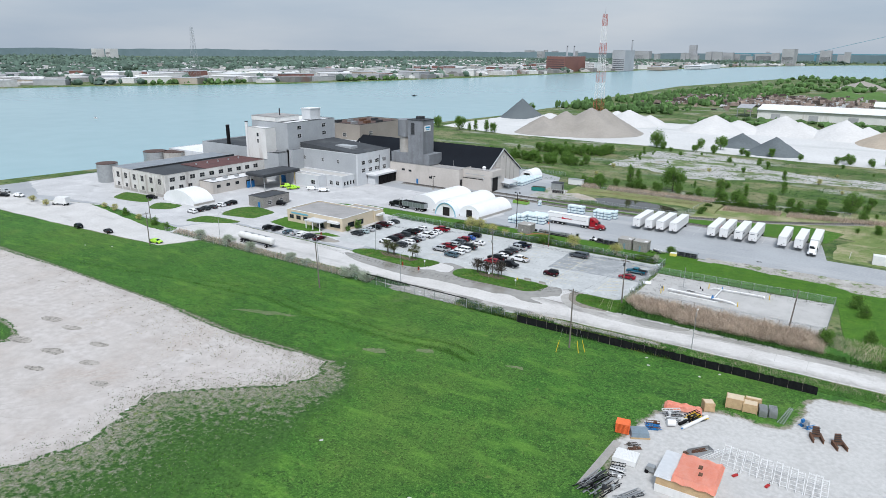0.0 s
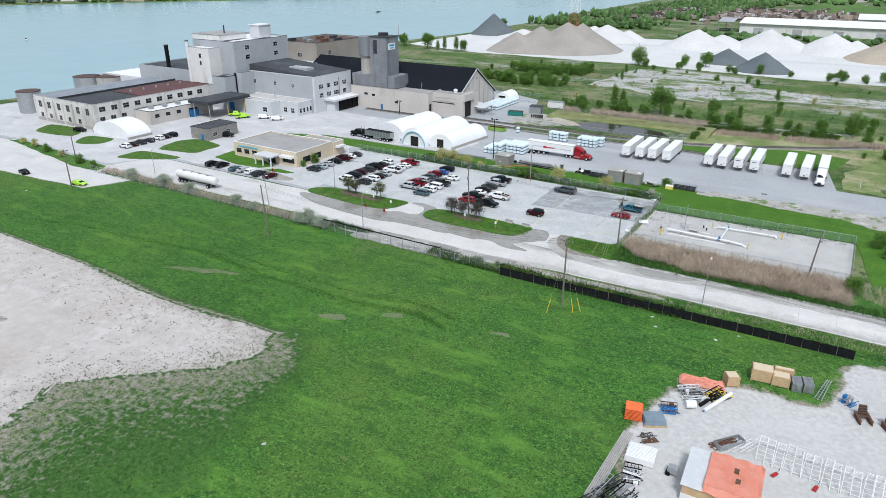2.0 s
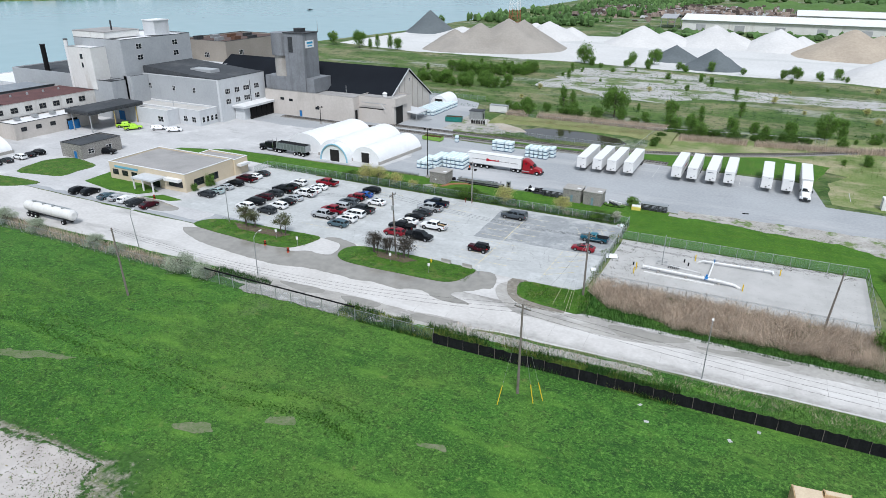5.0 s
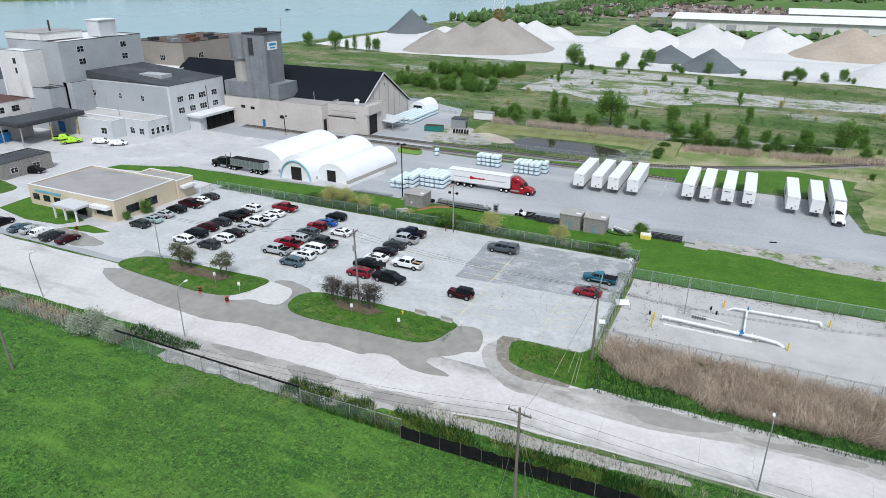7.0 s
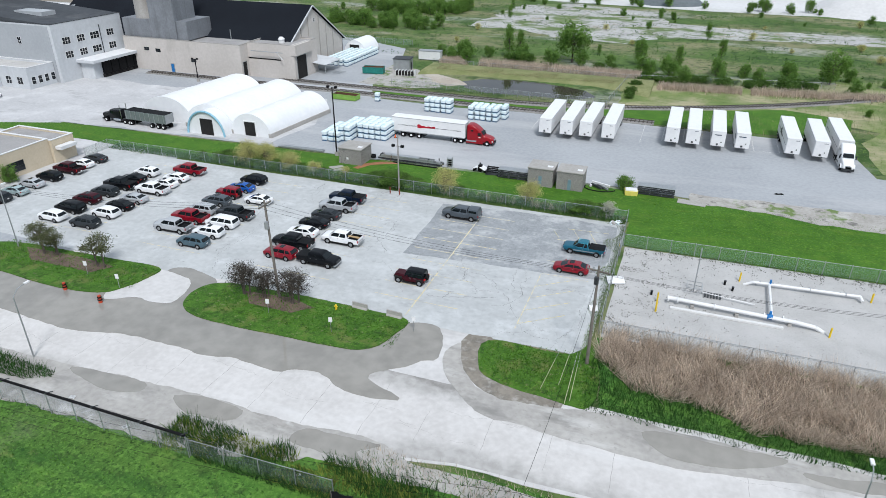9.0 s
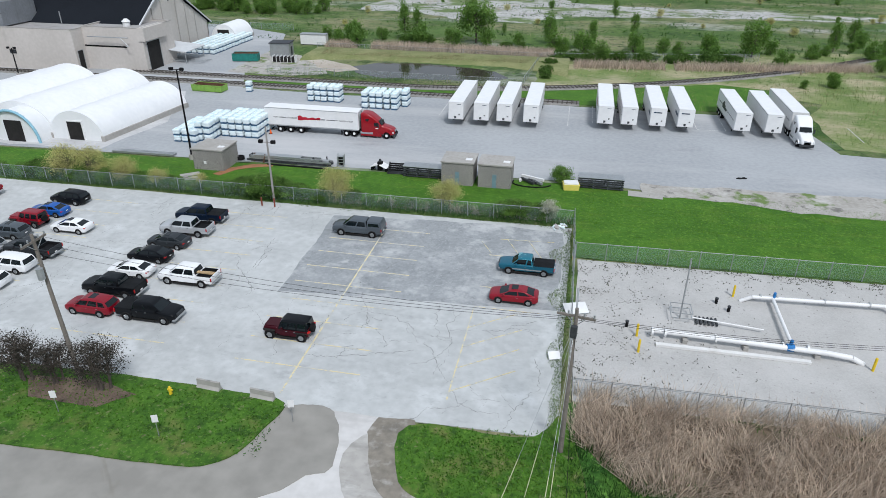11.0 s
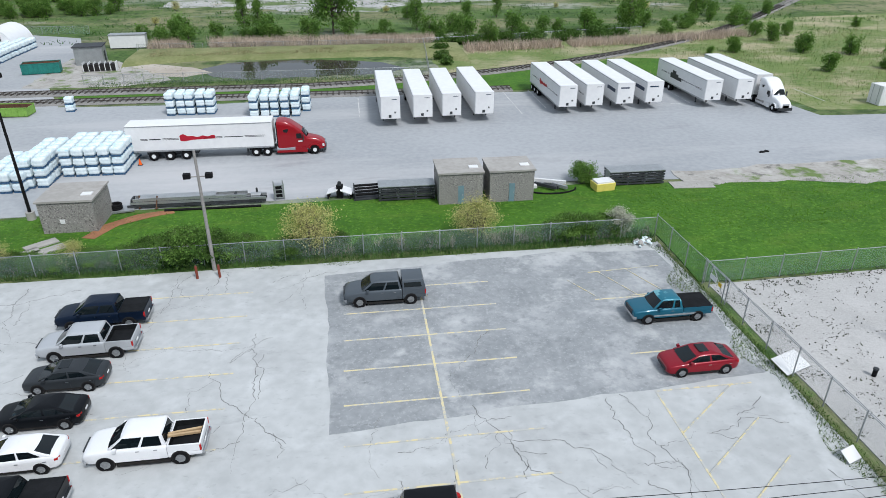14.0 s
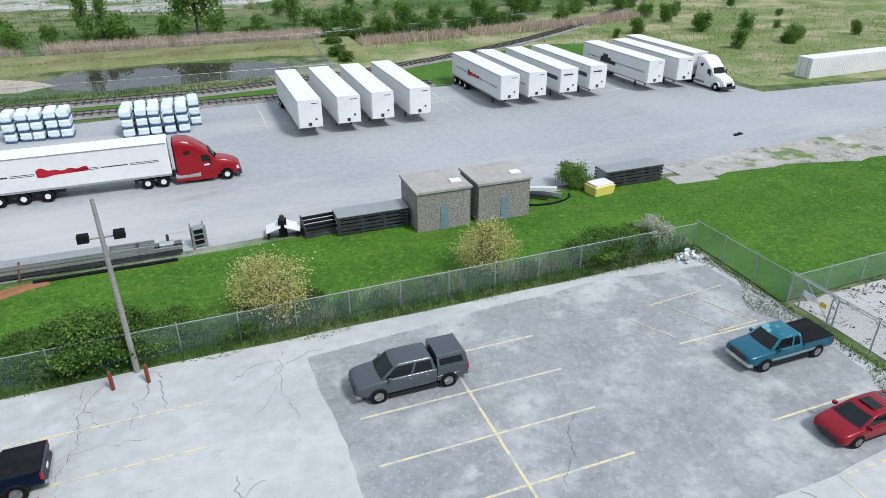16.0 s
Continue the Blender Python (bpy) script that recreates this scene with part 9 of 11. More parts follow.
oc = thing("stacked_barriers", "stack of bright orange plastic barriers", "barrier stack", -28.9, 100.4, 0.06, 12)
for k in range(9):
    part("barrier", boxes((-1.15 + 0.08 * (k % 2), 1.15 - 0.06 * (k % 3), -1.1, 1.1 - 0.08 * (k % 3), 0.1 + 0.2 * k, 0.19 + 0.2 * k)), M("faded_orange_plastic", (0.80, 0.17, 0.05), (0.66, 0.13, 0.04), big=1, fine=4, rough=0.55), oc)
bt = thing("sheeted_pallet", "low pallet under a blue-grey sheet", "pallet", -26.2, 100.6, 0.06, 30)
part("sheet", B(box, -1.5, 1.5, -1.2, 1.2, 0.25, 1.0, 0.12), M("blue_grey_sheet", (0.20, 0.26, 0.31), (0.15, 0.20, 0.24), big=0.6, fine=3, rough=0.5, bump=0.4), bt)
part("pallet", boxes((-1.6, 1.6, -1.3, -1.0, 0, 0.25), (-1.6, 1.6, 1.0, 1.3, 0, 0.25)), WOOD, bt)


def frame_heap(x, y, rz, n, L, W, H, mat, label, name="steel_frame_heap"):
    """A tangle of bars lying on one another."""
    t = thing(name, label, "frame heap", x, y, 0.06, rz)
    for k in range(n // 2):
        z = 0.1 + H * k / n
        a = rng.uniform(-0.3, 0.3)
        cx, cy = rng.uniform(-L * 0.12, L * 0.12), rng.uniform(-W / 2, W / 2)
        part("bar", beams(((cx - L / 2 * math.cos(a), cy - L / 2 * math.sin(a), z), (cx + L / 2 * math.cos(a), cy + L / 2 * math.sin(a), z + rng.uniform(-0.05, 0.15)), rng.uniform(0.04, 0.08), 5)), mat[k % len(mat)], t)
    for k in range(max(2, n // 5)):
        # a rack: two rails and their cross bars
        a, z, cy = rng.uniform(-0.12, 0.12), 0.15 + H * 0.8 * k / max(2, n // 5), -W / 2 + W * (k + 0.5) / max(2, n // 5)
        l, w = L * rng.uniform(0.35, 0.48), rng.uniform(0.28, 0.42)
        at = lambda u, v: (u * math.cos(a) - v * math.sin(a), cy + u * math.sin(a) + v * math.cos(a), z + 0.06 * u)
        for v in (-w, w):
            part("rack_rail", beams((at(-l, v), at(l, v), 0.07, 4)), mat[k % len(mat)], t)
        for j in range(6):
            part("crossbar", beams((at(-l + 2 * l * j / 5, -w), at(-l + 2 * l * j / 5, w), 0.045, 4)), mat[k % len(mat)], t)
    for k in range(n // 3):
        cx, cy, q = rng.uniform(-L * 0.35, L * 0.35), rng.uniform(-W / 2, W / 2), rng.uniform(0.1, 0.3)
        part("block", boxes((cx - q, cx + q, cy - q * 0.7, cy + q * 0.7, 0.05, 0.05 + rng.uniform(0.2, H * 0.8))), mat[(k + 1) % len(mat)], t)


frame_heap(-25.0, 104.2, 20, 16, 2.4, 1.6, 1.2, (BLUE, BLUE, RUST), "pile of blue painted steel frames")
frame_heap(-23.0, 109.2, 35, 26, 3.6, 3.2, 1.2, (STEEL, WHITE, DARKSTEEL), "pile of pale scaffold frames and ladders")
frame_heap(-19.8, 110.8, 60, 16, 3.6, 2.2, 1.3, (DARKSTEEL, YELLOW, BLACK), "pile of black and yellow machine frames")
frame_heap(-26.6, 84.0, 70, 34, 6.0, 3.6, 1.2, (BLACK, DARKSTEEL, STEEL), "pile of dark steel sections and rails")
frame_heap(-25.2, 79.2, 20, 14, 3.0, 2.0, 0.9, (M("bright_red_paint", (0.55, 0.02, 0.03), rough=0.5),), "pile of bright red steel bars")
frame_heap(-25.6, 88.6, 10, 20, 2.4, 2.6, 1.3, (BLACK, STEEL, WHITE), "pile of white pipes and black fittings")
frame_heap(-22.2, 84.2, 55, 8, 4.6, 1.0, 0.5, (DARKSTEEL, STEEL), "dark steel ladder sections on the gravel")
frame_heap(-17.0, 100.4, 50, 6, 4.0, 0.8, 0.6, (RUST,), "rusty angle irons on the gravel")
frame_heap(-25.8, 96.6, 40, 12, 2.2, 2.0, 0.4, (RUST, TIE), "low pile of rusty scrap")
ps = thing("pipe_bundle", "bundle of long pale poles lying on the ground", "pipe stack", -28.6, 89.6, 0.06, 88)
for k in range(6):
    part("pole", beams(((-7.0, -0.6 + 0.24 * k, 0.15), (7.0, -0.5 + 0.22 * k, 0.15), 0.11, 8)), CONC, ps)
ws = thing("panel_stack", "stack of white slatted panels", "panel stack", -25.6, 92.6, 0.06, 5)
for k in range(12):
    part("panel", boxes((-1.8 + 0.08 * (k % 3), 1.8, -1.5 + 0.25 * k, -1.3 + 0.25 * k, 0.1, 0.95)), WHITE, ws)
for x, y, sx, sy, sz, rz in ((-18.7, 117.4, 1.7, 1.7, 1.7, 30), (-15.0, 121.3, 2.9, 2.2, 2.0, 8), (-12.4, 121.2, 2.3, 1.8, 1.7, 8), (-12.2, 122.7, 2.6, 0.8, 2.0, 8)):
    t = thing("wooden_crate", "pale plywood shipping crate with framed edges", "crate", x, y, 0.06, rz, "crates", settled=True)
    part("panel", boxes((-sx / 2, sx / 2, -sy / 2, sy / 2, 0.12, sz)), WOOD, t)
    for a in (-1, 1):
        for b in (-1, 1):
            part("corner_post", boxes((a * sx / 2 - 0.06, a * sx / 2 + 0.06, b * sy / 2 - 0.06, b * sy / 2 + 0.06, 0, sz + 0.03)), WOOD, t)
    part("lid", boxes((-sx / 2 + 0.1, sx / 2 - 0.1, -sy / 2 + 0.1, sy / 2 - 0.1, sz, sz + 0.05)), M("pale_plywood", (0.60, 0.50, 0.36), (0.52, 0.42, 0.30), big=1, fine=5), t)
for x, y in ((-10.3, 121.2), (-8.8, 121.8)):
    t = thing("grating_stack", "stack of grey steel gratings stood on edge", "grating stack", x, y, 0.06, 12, settled=True)
    for k in range(9):
        part("grating", boxes(*[(-0.65, 0.65, -1.1 + 0.24 * j, -1.0 + 0.24 * j, 0.1 + 0.16 * k, 0.18 + 0.16 * k) for j in range(10)], (-0.66, -0.60, -1.12, 1.28, 0.1 + 0.16 * k, 0.2 + 0.16 * k), (0.60, 0.66, -1.12, 1.28, 0.1 + 0.16 * k, 0.2 + 0.16 * k)), STEEL, t)
t = thing("ladder_stack", "bundle of pale metal ladders leaning together", "ladder", -6.7, 121.8, 0.06, 76, settled=True)
for s in (-0.5, 0.0, 0.5):
    part("stile", beams(((-2.2, s, 0.1), (2.2, s * 0.5, 1.4), 0.06, 4)), STEEL, t)
for k in range(9):
    part("rung", beams(((-2 + 0.48 * k, -0.5, 0.15 + 0.14 * k), (-2 + 0.48 * k, 0.5, 0.15 + 0.14 * k), 0.04, 4)), STEEL, t)
frame_heap(-3.3, 118.4, 60, 12, 1.8, 1.4, 1.8, (BLUE, STEEL), "blue painted steel trestles")
for x, y, rz in ((-1.5, 117.8, 22), (1.8, 117.4, 30)):
    t = thing("rusty_bracket", "heavy rusty steel bracket shaped like a low chair", "steel bracket", x, y, 0.06, rz, "brackets", settled=True)
    part("back_plate", B(loft, [[(-0.6, 0.55 + o, 0.5), (0.6, 0.55 + o, 0.5), (0.5, 0.95 + o, 1.9), (-0.5, 0.95 + o, 1.9)] for o in (0, 0.12)]), RUST, t)
    for s in (-0.75, 0.75):
        part("leg", B(loft, [[(s - 0.14 + o, 0.9, 0), (s - 0.14 + o, 0.9, 0.75), (s - 0.14 + o, -1.1, 0.55), (s - 0.14 + o, -1.2, 0)] for o in (0, 0.05)] + [[(s + 0.05, 0.9, 0), (s + 0.05, 0.9, 0.75), (s + 0.05, -1.1, 0.55), (s + 0.05, -1.2, 0)]]), RUST, t)
        part("flange", B(loft, [[(s - 0.2, 0.95, 0.75), (s + 0.12, 0.95, 0.75), (s + 0.12, -1.15, 0.55), (s - 0.2, -1.15, 0.55)], [(s - 0.2, 0.95, 0.81), (s + 0.12, 0.95, 0.81), (s + 0.12, -1.15, 0.61), (s - 0.2, -1.15, 0.61)]]), RUST, t)
    part("seat_plate", boxes((-0.75, 0.75, 0.0, 0.6, 0.5, 0.62)), RUST, t)
    for k in range(4):
        part("rib", boxes((-0.6, 0.6, 0.50 + 0.1 * k, 0.62 + 0.1 * k, 0.72 + 0.32 * k, 0.80 + 0.32 * k)), DARKSTEEL, t)
wt_ = thing("rolled_membrane", "white roll of membrane on the gravel", "roll", -19.4, 109.4, 0.06, 68)
part("roll", beams(((-3.4, 0, 0.3), (3.4, 0, 0.3), 0.3, 12)), WHITE, wt_, smooth=0.6)
part("core", beams(((-3.6, 0, 0.3), (-3.38, 0, 0.3), 0.12, 8)), BLUE, wt_)
bl_ = thing("rolled_membrane", "black roll of membrane on the gravel", "roll", -20.4, 109.9, 0.06, 68)
part("roll", beams(((-2.8, 0, 0.28), (2.8, 0, 0.28), 0.28, 12)), BLACK, bl_, smooth=0.6)
wd = thing("white_drum", "white plastic drum lying among frames", "drum", -22.6, 106.4, 0.06, 30)
part("drum", beams(((-0.7, 0, 0.6), (0.7, 0, 0.6), 0.6, 14)), WHITE, wd, smooth=0.6)
part("drum_cap", beams(((0.7, 0.2, 0.8), (0.78, 0.2, 0.8), 0.1, 8)), DARKSTEEL, wd)
LITTER = [(-47.9, 67.4, 0.03, 20), (-34.3, 131.9, 0.03, 60), (-32.9, 128.7, 0.03, 10), (-23.1, 129.5, 0.03, 130), (-20, 132.8, 0.03, 80), (-68.5, 70.9, 0.03, 40), (-209.1, 108.3, 0.03, 30), (-200.8, 112.4, 0.03, 50), (-103.3, 58.3, 0.05, 50), (-96, 136, 0.08, 15), (-88, 134.6, 0.08, 70), (-78, 135.4, 0.07, 110), (-70, 135.2, 0.07, 35)]
for x, y in ((-10.6, 99.6), (-6.1, 99.6), (-1.3, 98.6)):
    jk = thing("floor_jack", "small red lifting jack on the gravel", "jack", x, y, 0.06, rng.uniform(0, 90), "jacks", settled=True)
    part("chassis", boxes((-0.5, 0.5, -0.2, 0.2, 0.05, 0.25)), M("jack_red", (0.42, 0.02, 0.02), rough=0.5), jk)
    part("handle", beams(((0.4, 0, 0.2), (1.0, 0, 0.7), 0.03, 5)), DARKSTEEL, jk)
bn = thing("steel_bin", "open steel bin full of rusty offcuts", "bin", -16.4, 100.8, 0.06, 50)
part("bin_wall", B(ring_wall, -2.0, 2.0, -0.7, 0.7, 0.0, 0.8, 0.06), STEEL, bn)
part("bin_base", boxes((-1.9, 1.9, -0.6, 0.6, 0.02, 0.1)), STEEL, bn)
ot = thing("orange_sheet", "crumpled orange sheet over stored frames", "sheet", -22.4, 113.0, 0.06, 10)
bm = bmesh.new()
gr = [[bm.verts.new((-3.2 + 6.4 * i / 16, -1.2 + 2.4 * j / 8, 0.75 + 0.35 * noise.noise(Vector((i * 0.5, j * 0.6, 2))) - (0.5 if i in (0, 16) or j in (0, 8) else 0))) for j in range(9)] for i in range(17)]
for i in range(16):
    for j in range(8):
        bm.faces.new((gr[i][j], gr[i + 1][j], gr[i + 1][j + 1], gr[i][j + 1]))
bmesh.ops.solidify(bm, geom=bm.faces[:], thickness=0.05)
part("sheet", bm, ORANGETARP, ot)
part("frame_under", boxes((-2.8, 2.8, -0.9, 0.9, 0, 0.45)), STEEL, ot)
for k in range(14):
    x, y = -12.6 + 1.06 * k + rng.uniform(-0.1, 0.1), 101.1 - 0.07 * k + rng.uniform(-0.15, 0.15)
    t = thing("scaffold_trestle", "white tubular scaffold trestle standing in a close row", "scaffold frame", x, y, 0.06, rng.uniform(-5, 5), "scaffold trestles", settled=True)
    up, back = rng.uniform(2.5, 3.0), rng.uniform(3.6, 4.4)
    for s in (-0.48, 0.48):
        part("stile", beams(((s, 0, 0), (s * 0.9, back * 0.5, up), 0.04, 5)), WHITE, t)
        part("prop", beams(((s, back, 0), (s * 0.9, back * 0.5, up), 0.04, 5)), WHITE, t)
    for j in range(6):
        f = 0.12 + 0.165 * j
        part("rung", beams(((-0.48, back * 0.5 * f, up * f), (0.48, back * 0.5 * f, up * f), 0.032, 4)), WHITE, t)
        if j % 2:
            part("rung", beams(((-0.48, back * (1 - 0.5 * f), up * f), (0.48, back * (1 - 0.5 * f), up * f), 0.032, 4)), WHITE, t)
for k in range(4):
    t = thing("ladder", "white ladder-like scaffold section lying on its side", "scaffold frame", -16.0 + 0.75 * k, 102.6 + 0.3 * k, 0.06, 62, "scaffold frames", settled=True)
    for s in (-0.42, 0.42):
        part("stile", beams(((-1.7, s, 0.1 + 0.1 * k), (1.7, s, 0.3 + 0.1 * k), 0.045, 5)), WHITE, t)
    for j in range(7):
        part("rung", beams(((-1.5 + 0.5 * j, -0.42, 0.11 + 0.1 * k + 0.03 * j), (-1.5 + 0.5 * j, 0.42, 0.11 + 0.1 * k + 0.03 * j), 0.03, 4)), WHITE, t)
for x, y, z, rz in LITTER:
    t = thing("litter", "crumpled scrap of white plastic on the grass", "litter", x, y, z, rz, "litter", settled=True)
    bm = bmesh.new()
    gr = [[bm.verts.new((-0.3 + 0.15 * i, -0.22 + 0.15 * j, 0.08 + 0.09 * noise.noise(Vector((i * 0.9 + x, j * 0.9, y))))) for j in range(4)] for i in range(5)]
    for i in range(4):
        for j in range(3):
            bm.faces.new((gr[i][j], gr[i + 1][j], gr[i + 1][j + 1], gr[i][j + 1]))
    bmesh.ops.solidify(bm, geom=bm.faces[:], thickness=0.03)
    part("scrap", bm, WHITE, t)
ge = thing("generator_cart", "small grey generator cart beside the shed", "cart", -21.4, 91.6, 0.06, 0)
part("body", boxes((-0.6, 0.6, -0.5, 0.5, 0.4, 1.2)), STEEL, ge)
part("wheel", beams(((-0.5, -0.6, 0.3), (-0.5, 0.6, 0.3), 0.3, 12)), BLACK, ge)

# ---- stockpiles ----
def pile(name, label, mat, peaks, r, seed):
    """A heap: the upper hull of cones at peaks (x, y, height), slope as loose stone lies."""
    xs = [p[0] for p in peaks]
    ys = [p[1] for p in peaks]
    x0, x1, y0, y1 = min(xs) - r, max(xs) + r, min(ys) - r, max(ys) + r
    nx, ny = max(24, int((x1 - x0) / 1.6)), max(24, int((y1 - y0) / 1.6))
    bm = bmesh.new()
    vs = []
    for i in range(nx + 1):
        col = []
        for j in range(ny + 1):
            x, y = x0 + (x1 - x0) * i / nx, y0 + (y1 - y0) * j / ny
            z = max(h * (1 - math.hypot(x - px, y - py) / (r * h / max(q[2] for q in peaks))) for px, py, h in peaks)
            nzv = noise.noise(Vector((x * 0.06 + seed, y * 0.06, 0))) * 1.3 + noise.noise(Vector((x * 0.25, y * 0.25, seed))) * 0.4
            col.append(bm.verts.new((x, y, max(-0.3, z + (nzv if z > -1 else -1)))))
        vs.append(col)
    for i in range(nx):
        for j in range(ny):
            f = (vs[i][j], vs[i + 1][j], vs[i + 1][j + 1], vs[i][j + 1])
            if max(v.co.z for v in f) > -0.25:
                bm.faces.new(f)
    bmesh.ops.delete(bm, geom=[v for v in bm.verts if not v.link_faces], context="VERTS")
    return tagged(part(name, bm, mat, smooth=1.2), label, "stockpile", "stockpiles")


pile("slag_stockpile", "dark conical stockpile of slag", PILEDARK, [(-297, 578, 18)], 21, 1)
pile("aggregate_stockpile", "large grey-brown stockpile of aggregate", PILEGREY, [(-226, 478, 13), (-212, 488, 17), (-196, 498, 20), (-188, 506, 18)], 34, 2)
pile("limestone_stockpile", "white conical limestone stockpile", PILEWHITE, [(-206, 585, 11), (-192, 578, 13), (-178, 590, 8)], 26, 3)
pile("limestone_stockpile", "white conical limestone stockpile", PILEWHITE, [(-120, 572, 13), (-104, 580, 10)], 27, 4)
pile("limestone_stockpile", "white conical limestone stockpile", PILEWHITE, [(-72, 590, 14.5), (-60, 584, 11)], 28, 5)
pile("limestone_stockpile", "white conical limestone stockpile", PILEWHITE, [(-30, 584, 14), (-16, 590, 10)], 26, 6)
pile("aggregate_stockpile", "tan stockpile of aggregate", PILETAN, [(12, 562, 17), (28, 566, 14), (46, 560, 13)], 34, 7)
pile("limestone_stockpile", "white conical limestone stockpile", PILEWHITE, [(24, 460, 13), (36, 462, 10)], 24, 8)
pile("slag_stockpile", "dark stockpile of slag", PILEDARK, [(-60, 466, 10.5)], 17, 9)
pile("slag_stockpile", "dark stockpile of slag", PILEDARK, [(-84, 490, 9)], 15, 10)
pile("limestone_stockpile", "white conical limestone stockpile", PILEWHITE, [(-262, 566, 7), (-250, 560, 5)], 22, 11)


# ---- plants ----
def leaf_mesh(name, mat, n, lumps, rx, rz, zc, size, seed, droop=0.0):
    """A crown of many small leaves gathered in uneven lumps."""
    r = np.random.RandomState(seed)
    cs = []
    for k in range(lumps):
        a, q, u = r.uniform(0, 2 * math.pi), r.uniform(0.25, 1) ** 0.7, r.uniform(-1, 1)
        s = math.sqrt(max(0.05, 1 - u * u * 0.8))
        cs.append((math.cos(a) * rx * q * s * 0.75, math.sin(a) * rx * q * s * 0.75, zc + u * rz * 0.75))
    cs = np.array(cs)
    pick = r.randint(0, lumps, n)
    spread = np.array([rx, rx, rz]) * (0.19 if n < 3000 else 0.17)
    p = cs[pick] + r.normal(0, 1, (n, 3)) * spread
    p[:, 2] = np.maximum(p[:, 2], 0.15)
    d1 = r.normal(0, 1, (n, 3))
    d1 /= np.linalg.norm(d1, axis=1)[:, None]
    d2 = np.cross(d1, r.normal(0, 1, (n, 3)))
    d2 /= np.linalg.norm(d2, axis=1)[:, None]
    s = size * r.uniform(0.6, 1.4, (n, 1))
    quads = np.stack([p - d1 * s, p + d2 * s * 0.6, p + d1 * s, p - d2 * s * 0.6], axis=1).reshape(-1, 3)
    me = bpy.data.meshes.new(name)
    me.from_pydata(quads.tolist(), [], np.arange(n * 4).reshape(-1, 4).tolist())
    me.materials.append(mat)
    return me, cs


def branch_mesh(cs, h, r0, seed, mat=BARK, stems=1, twigs=0):
    rr = random.Random(seed)
    bm = bmesh.new()
    for s in range(stems):
        bx, by = (rr.uniform(-0.5, 0.5) * (stems > 1) for _ in range(2))
        top = Vector((bx * 1.5 + rr.uniform(-0.2, 0.2), by * 1.5, h))
        beam(bm, (bx, by, 0), top, r0, 7, r0 * 0.45)
        for c in cs[s::stems]:
            f = rr.uniform(0.35, 0.95)
            a = Vector((bx, by, 0)).lerp(top, f)
            m = a.lerp(Vector(c), 0.55) + Vector((0, 0, 0.2))
            beam(bm, a, m, r0 * 0.4, 5, r0 * 0.25)
            beam(bm, m, Vector(c), r0 * 0.25, 5, r0 * 0.08)
            for k in range(twigs):
                e = Vector(c) + Vector((rr.gauss(0, 0.45), rr.gauss(0, 0.45), rr.uniform(-0.1, 0.7)))
                beam(bm, m.lerp(Vector(c), rr.random()), e, r0 * 0.1, 4, r0 * 0.03)
    return finish(bm, "trunk", mat)


SPECIES = {}


def species(key, mat, n, lumps, rx, rz, zc, size, h, r0, stems=1, variants=2, twigs=0):
    SPECIES[key] = []
    for k in range(variants):
        me, cs = leaf_mesh("crown", mat, n, lumps, rx, rz, zc, size, hash_seed(key) + k)
        SPECIES[key].append((me, branch_mesh(cs, h, r0, hash_seed(key) + k, BARK, stems, twigs)))


def hash_seed(key):
    return sum(ord(c) * (i + 3) for i, c in enumerate(key)) % 9973


species("green_tree", LEAF, 3800, 34, 3.6, 3.6, 4.3, 0.19, 6.0, 0.18, variants=3)
species("poplar", LEAF, 2400, 26, 2.2, 4.1, 4.7, 0.19, 7.0, 0.14)
species("willow_bush", LEAF, 2000, 22, 2.2, 2.2, 2.2, 0.17, 2.2, 0.10, 3, 3)
species("yellow_bush", YELLOWLEAF, 7000, 44, 2.3, 1.6, 2.1, 0.055, 2.4, 0.06, 5, 3, 5)
species("fence_bush", LEAF, 8000, 40, 2.3, 1.1, 1.3, 0.08, 1.8, 0.06, 5, 3, 3)
species("dark_hedge", DEEPLEAF, 8000, 36, 2.1, 1.0, 1.1, 0.085, 1.6, 0.06, 5, 2, 3)
species("dark_bush", DARKLEAF, 4200, 46, 2.4, 1.6, 2.9, 0.062, 3.2, 0.12, 3, 2, 9)
species("olive_bush", OLIVE, 5000, 30, 2.3, 1.3, 1.4, 0.075, 1.8, 0.10, 3, 2)
species("blossom_bush", BLOSSOM, 3600, 20, 1.3, 0.9, 1.3, 0.06, 1.4, 0.07, 3, 1)
species("young_tree", TWIGLEAF, 3200, 24, 2.2, 1.4, 3.2, 0.08, 3.2, 0.12, 2, 2, 2)
species("scrub_bush", DEEPLEAF, 1100, 18, 2.3, 1.1, 1.1, 0.20, 1.5, 0.07, 4, 3)
LAB = {"scrub_bush": ("bush", "low dark green scrub bush on rough ground", "bush"), "dark_hedge": ("bush", "dense dark green hedge bush behind the fence", "bush"), "fence_bush": ("bush", "fresh green shrub growing through the fence", "bush"), "green_tree": ("tree", "leafy green tree with an uneven crown", "tree"), "poplar": ("tree", "tall slender young green tree", "tree"), "willow_bush": ("bush", "feathery green bush on rough ground", "bush"), "yellow_bush": ("bush", "yellow-green budding shrub by the fence", "bush"), "dark_bush": ("bush", "dark purplish budding shrub on the island", "bush"), "olive_bush": ("bush", "silvery grey-green shrub by the fence", "bush"), "blossom_bush": ("bush", "white blossoming shrub by the fence", "bush"), "young_tree": ("tree", "small spreading tree with sparse bronze leaves", "tree")}


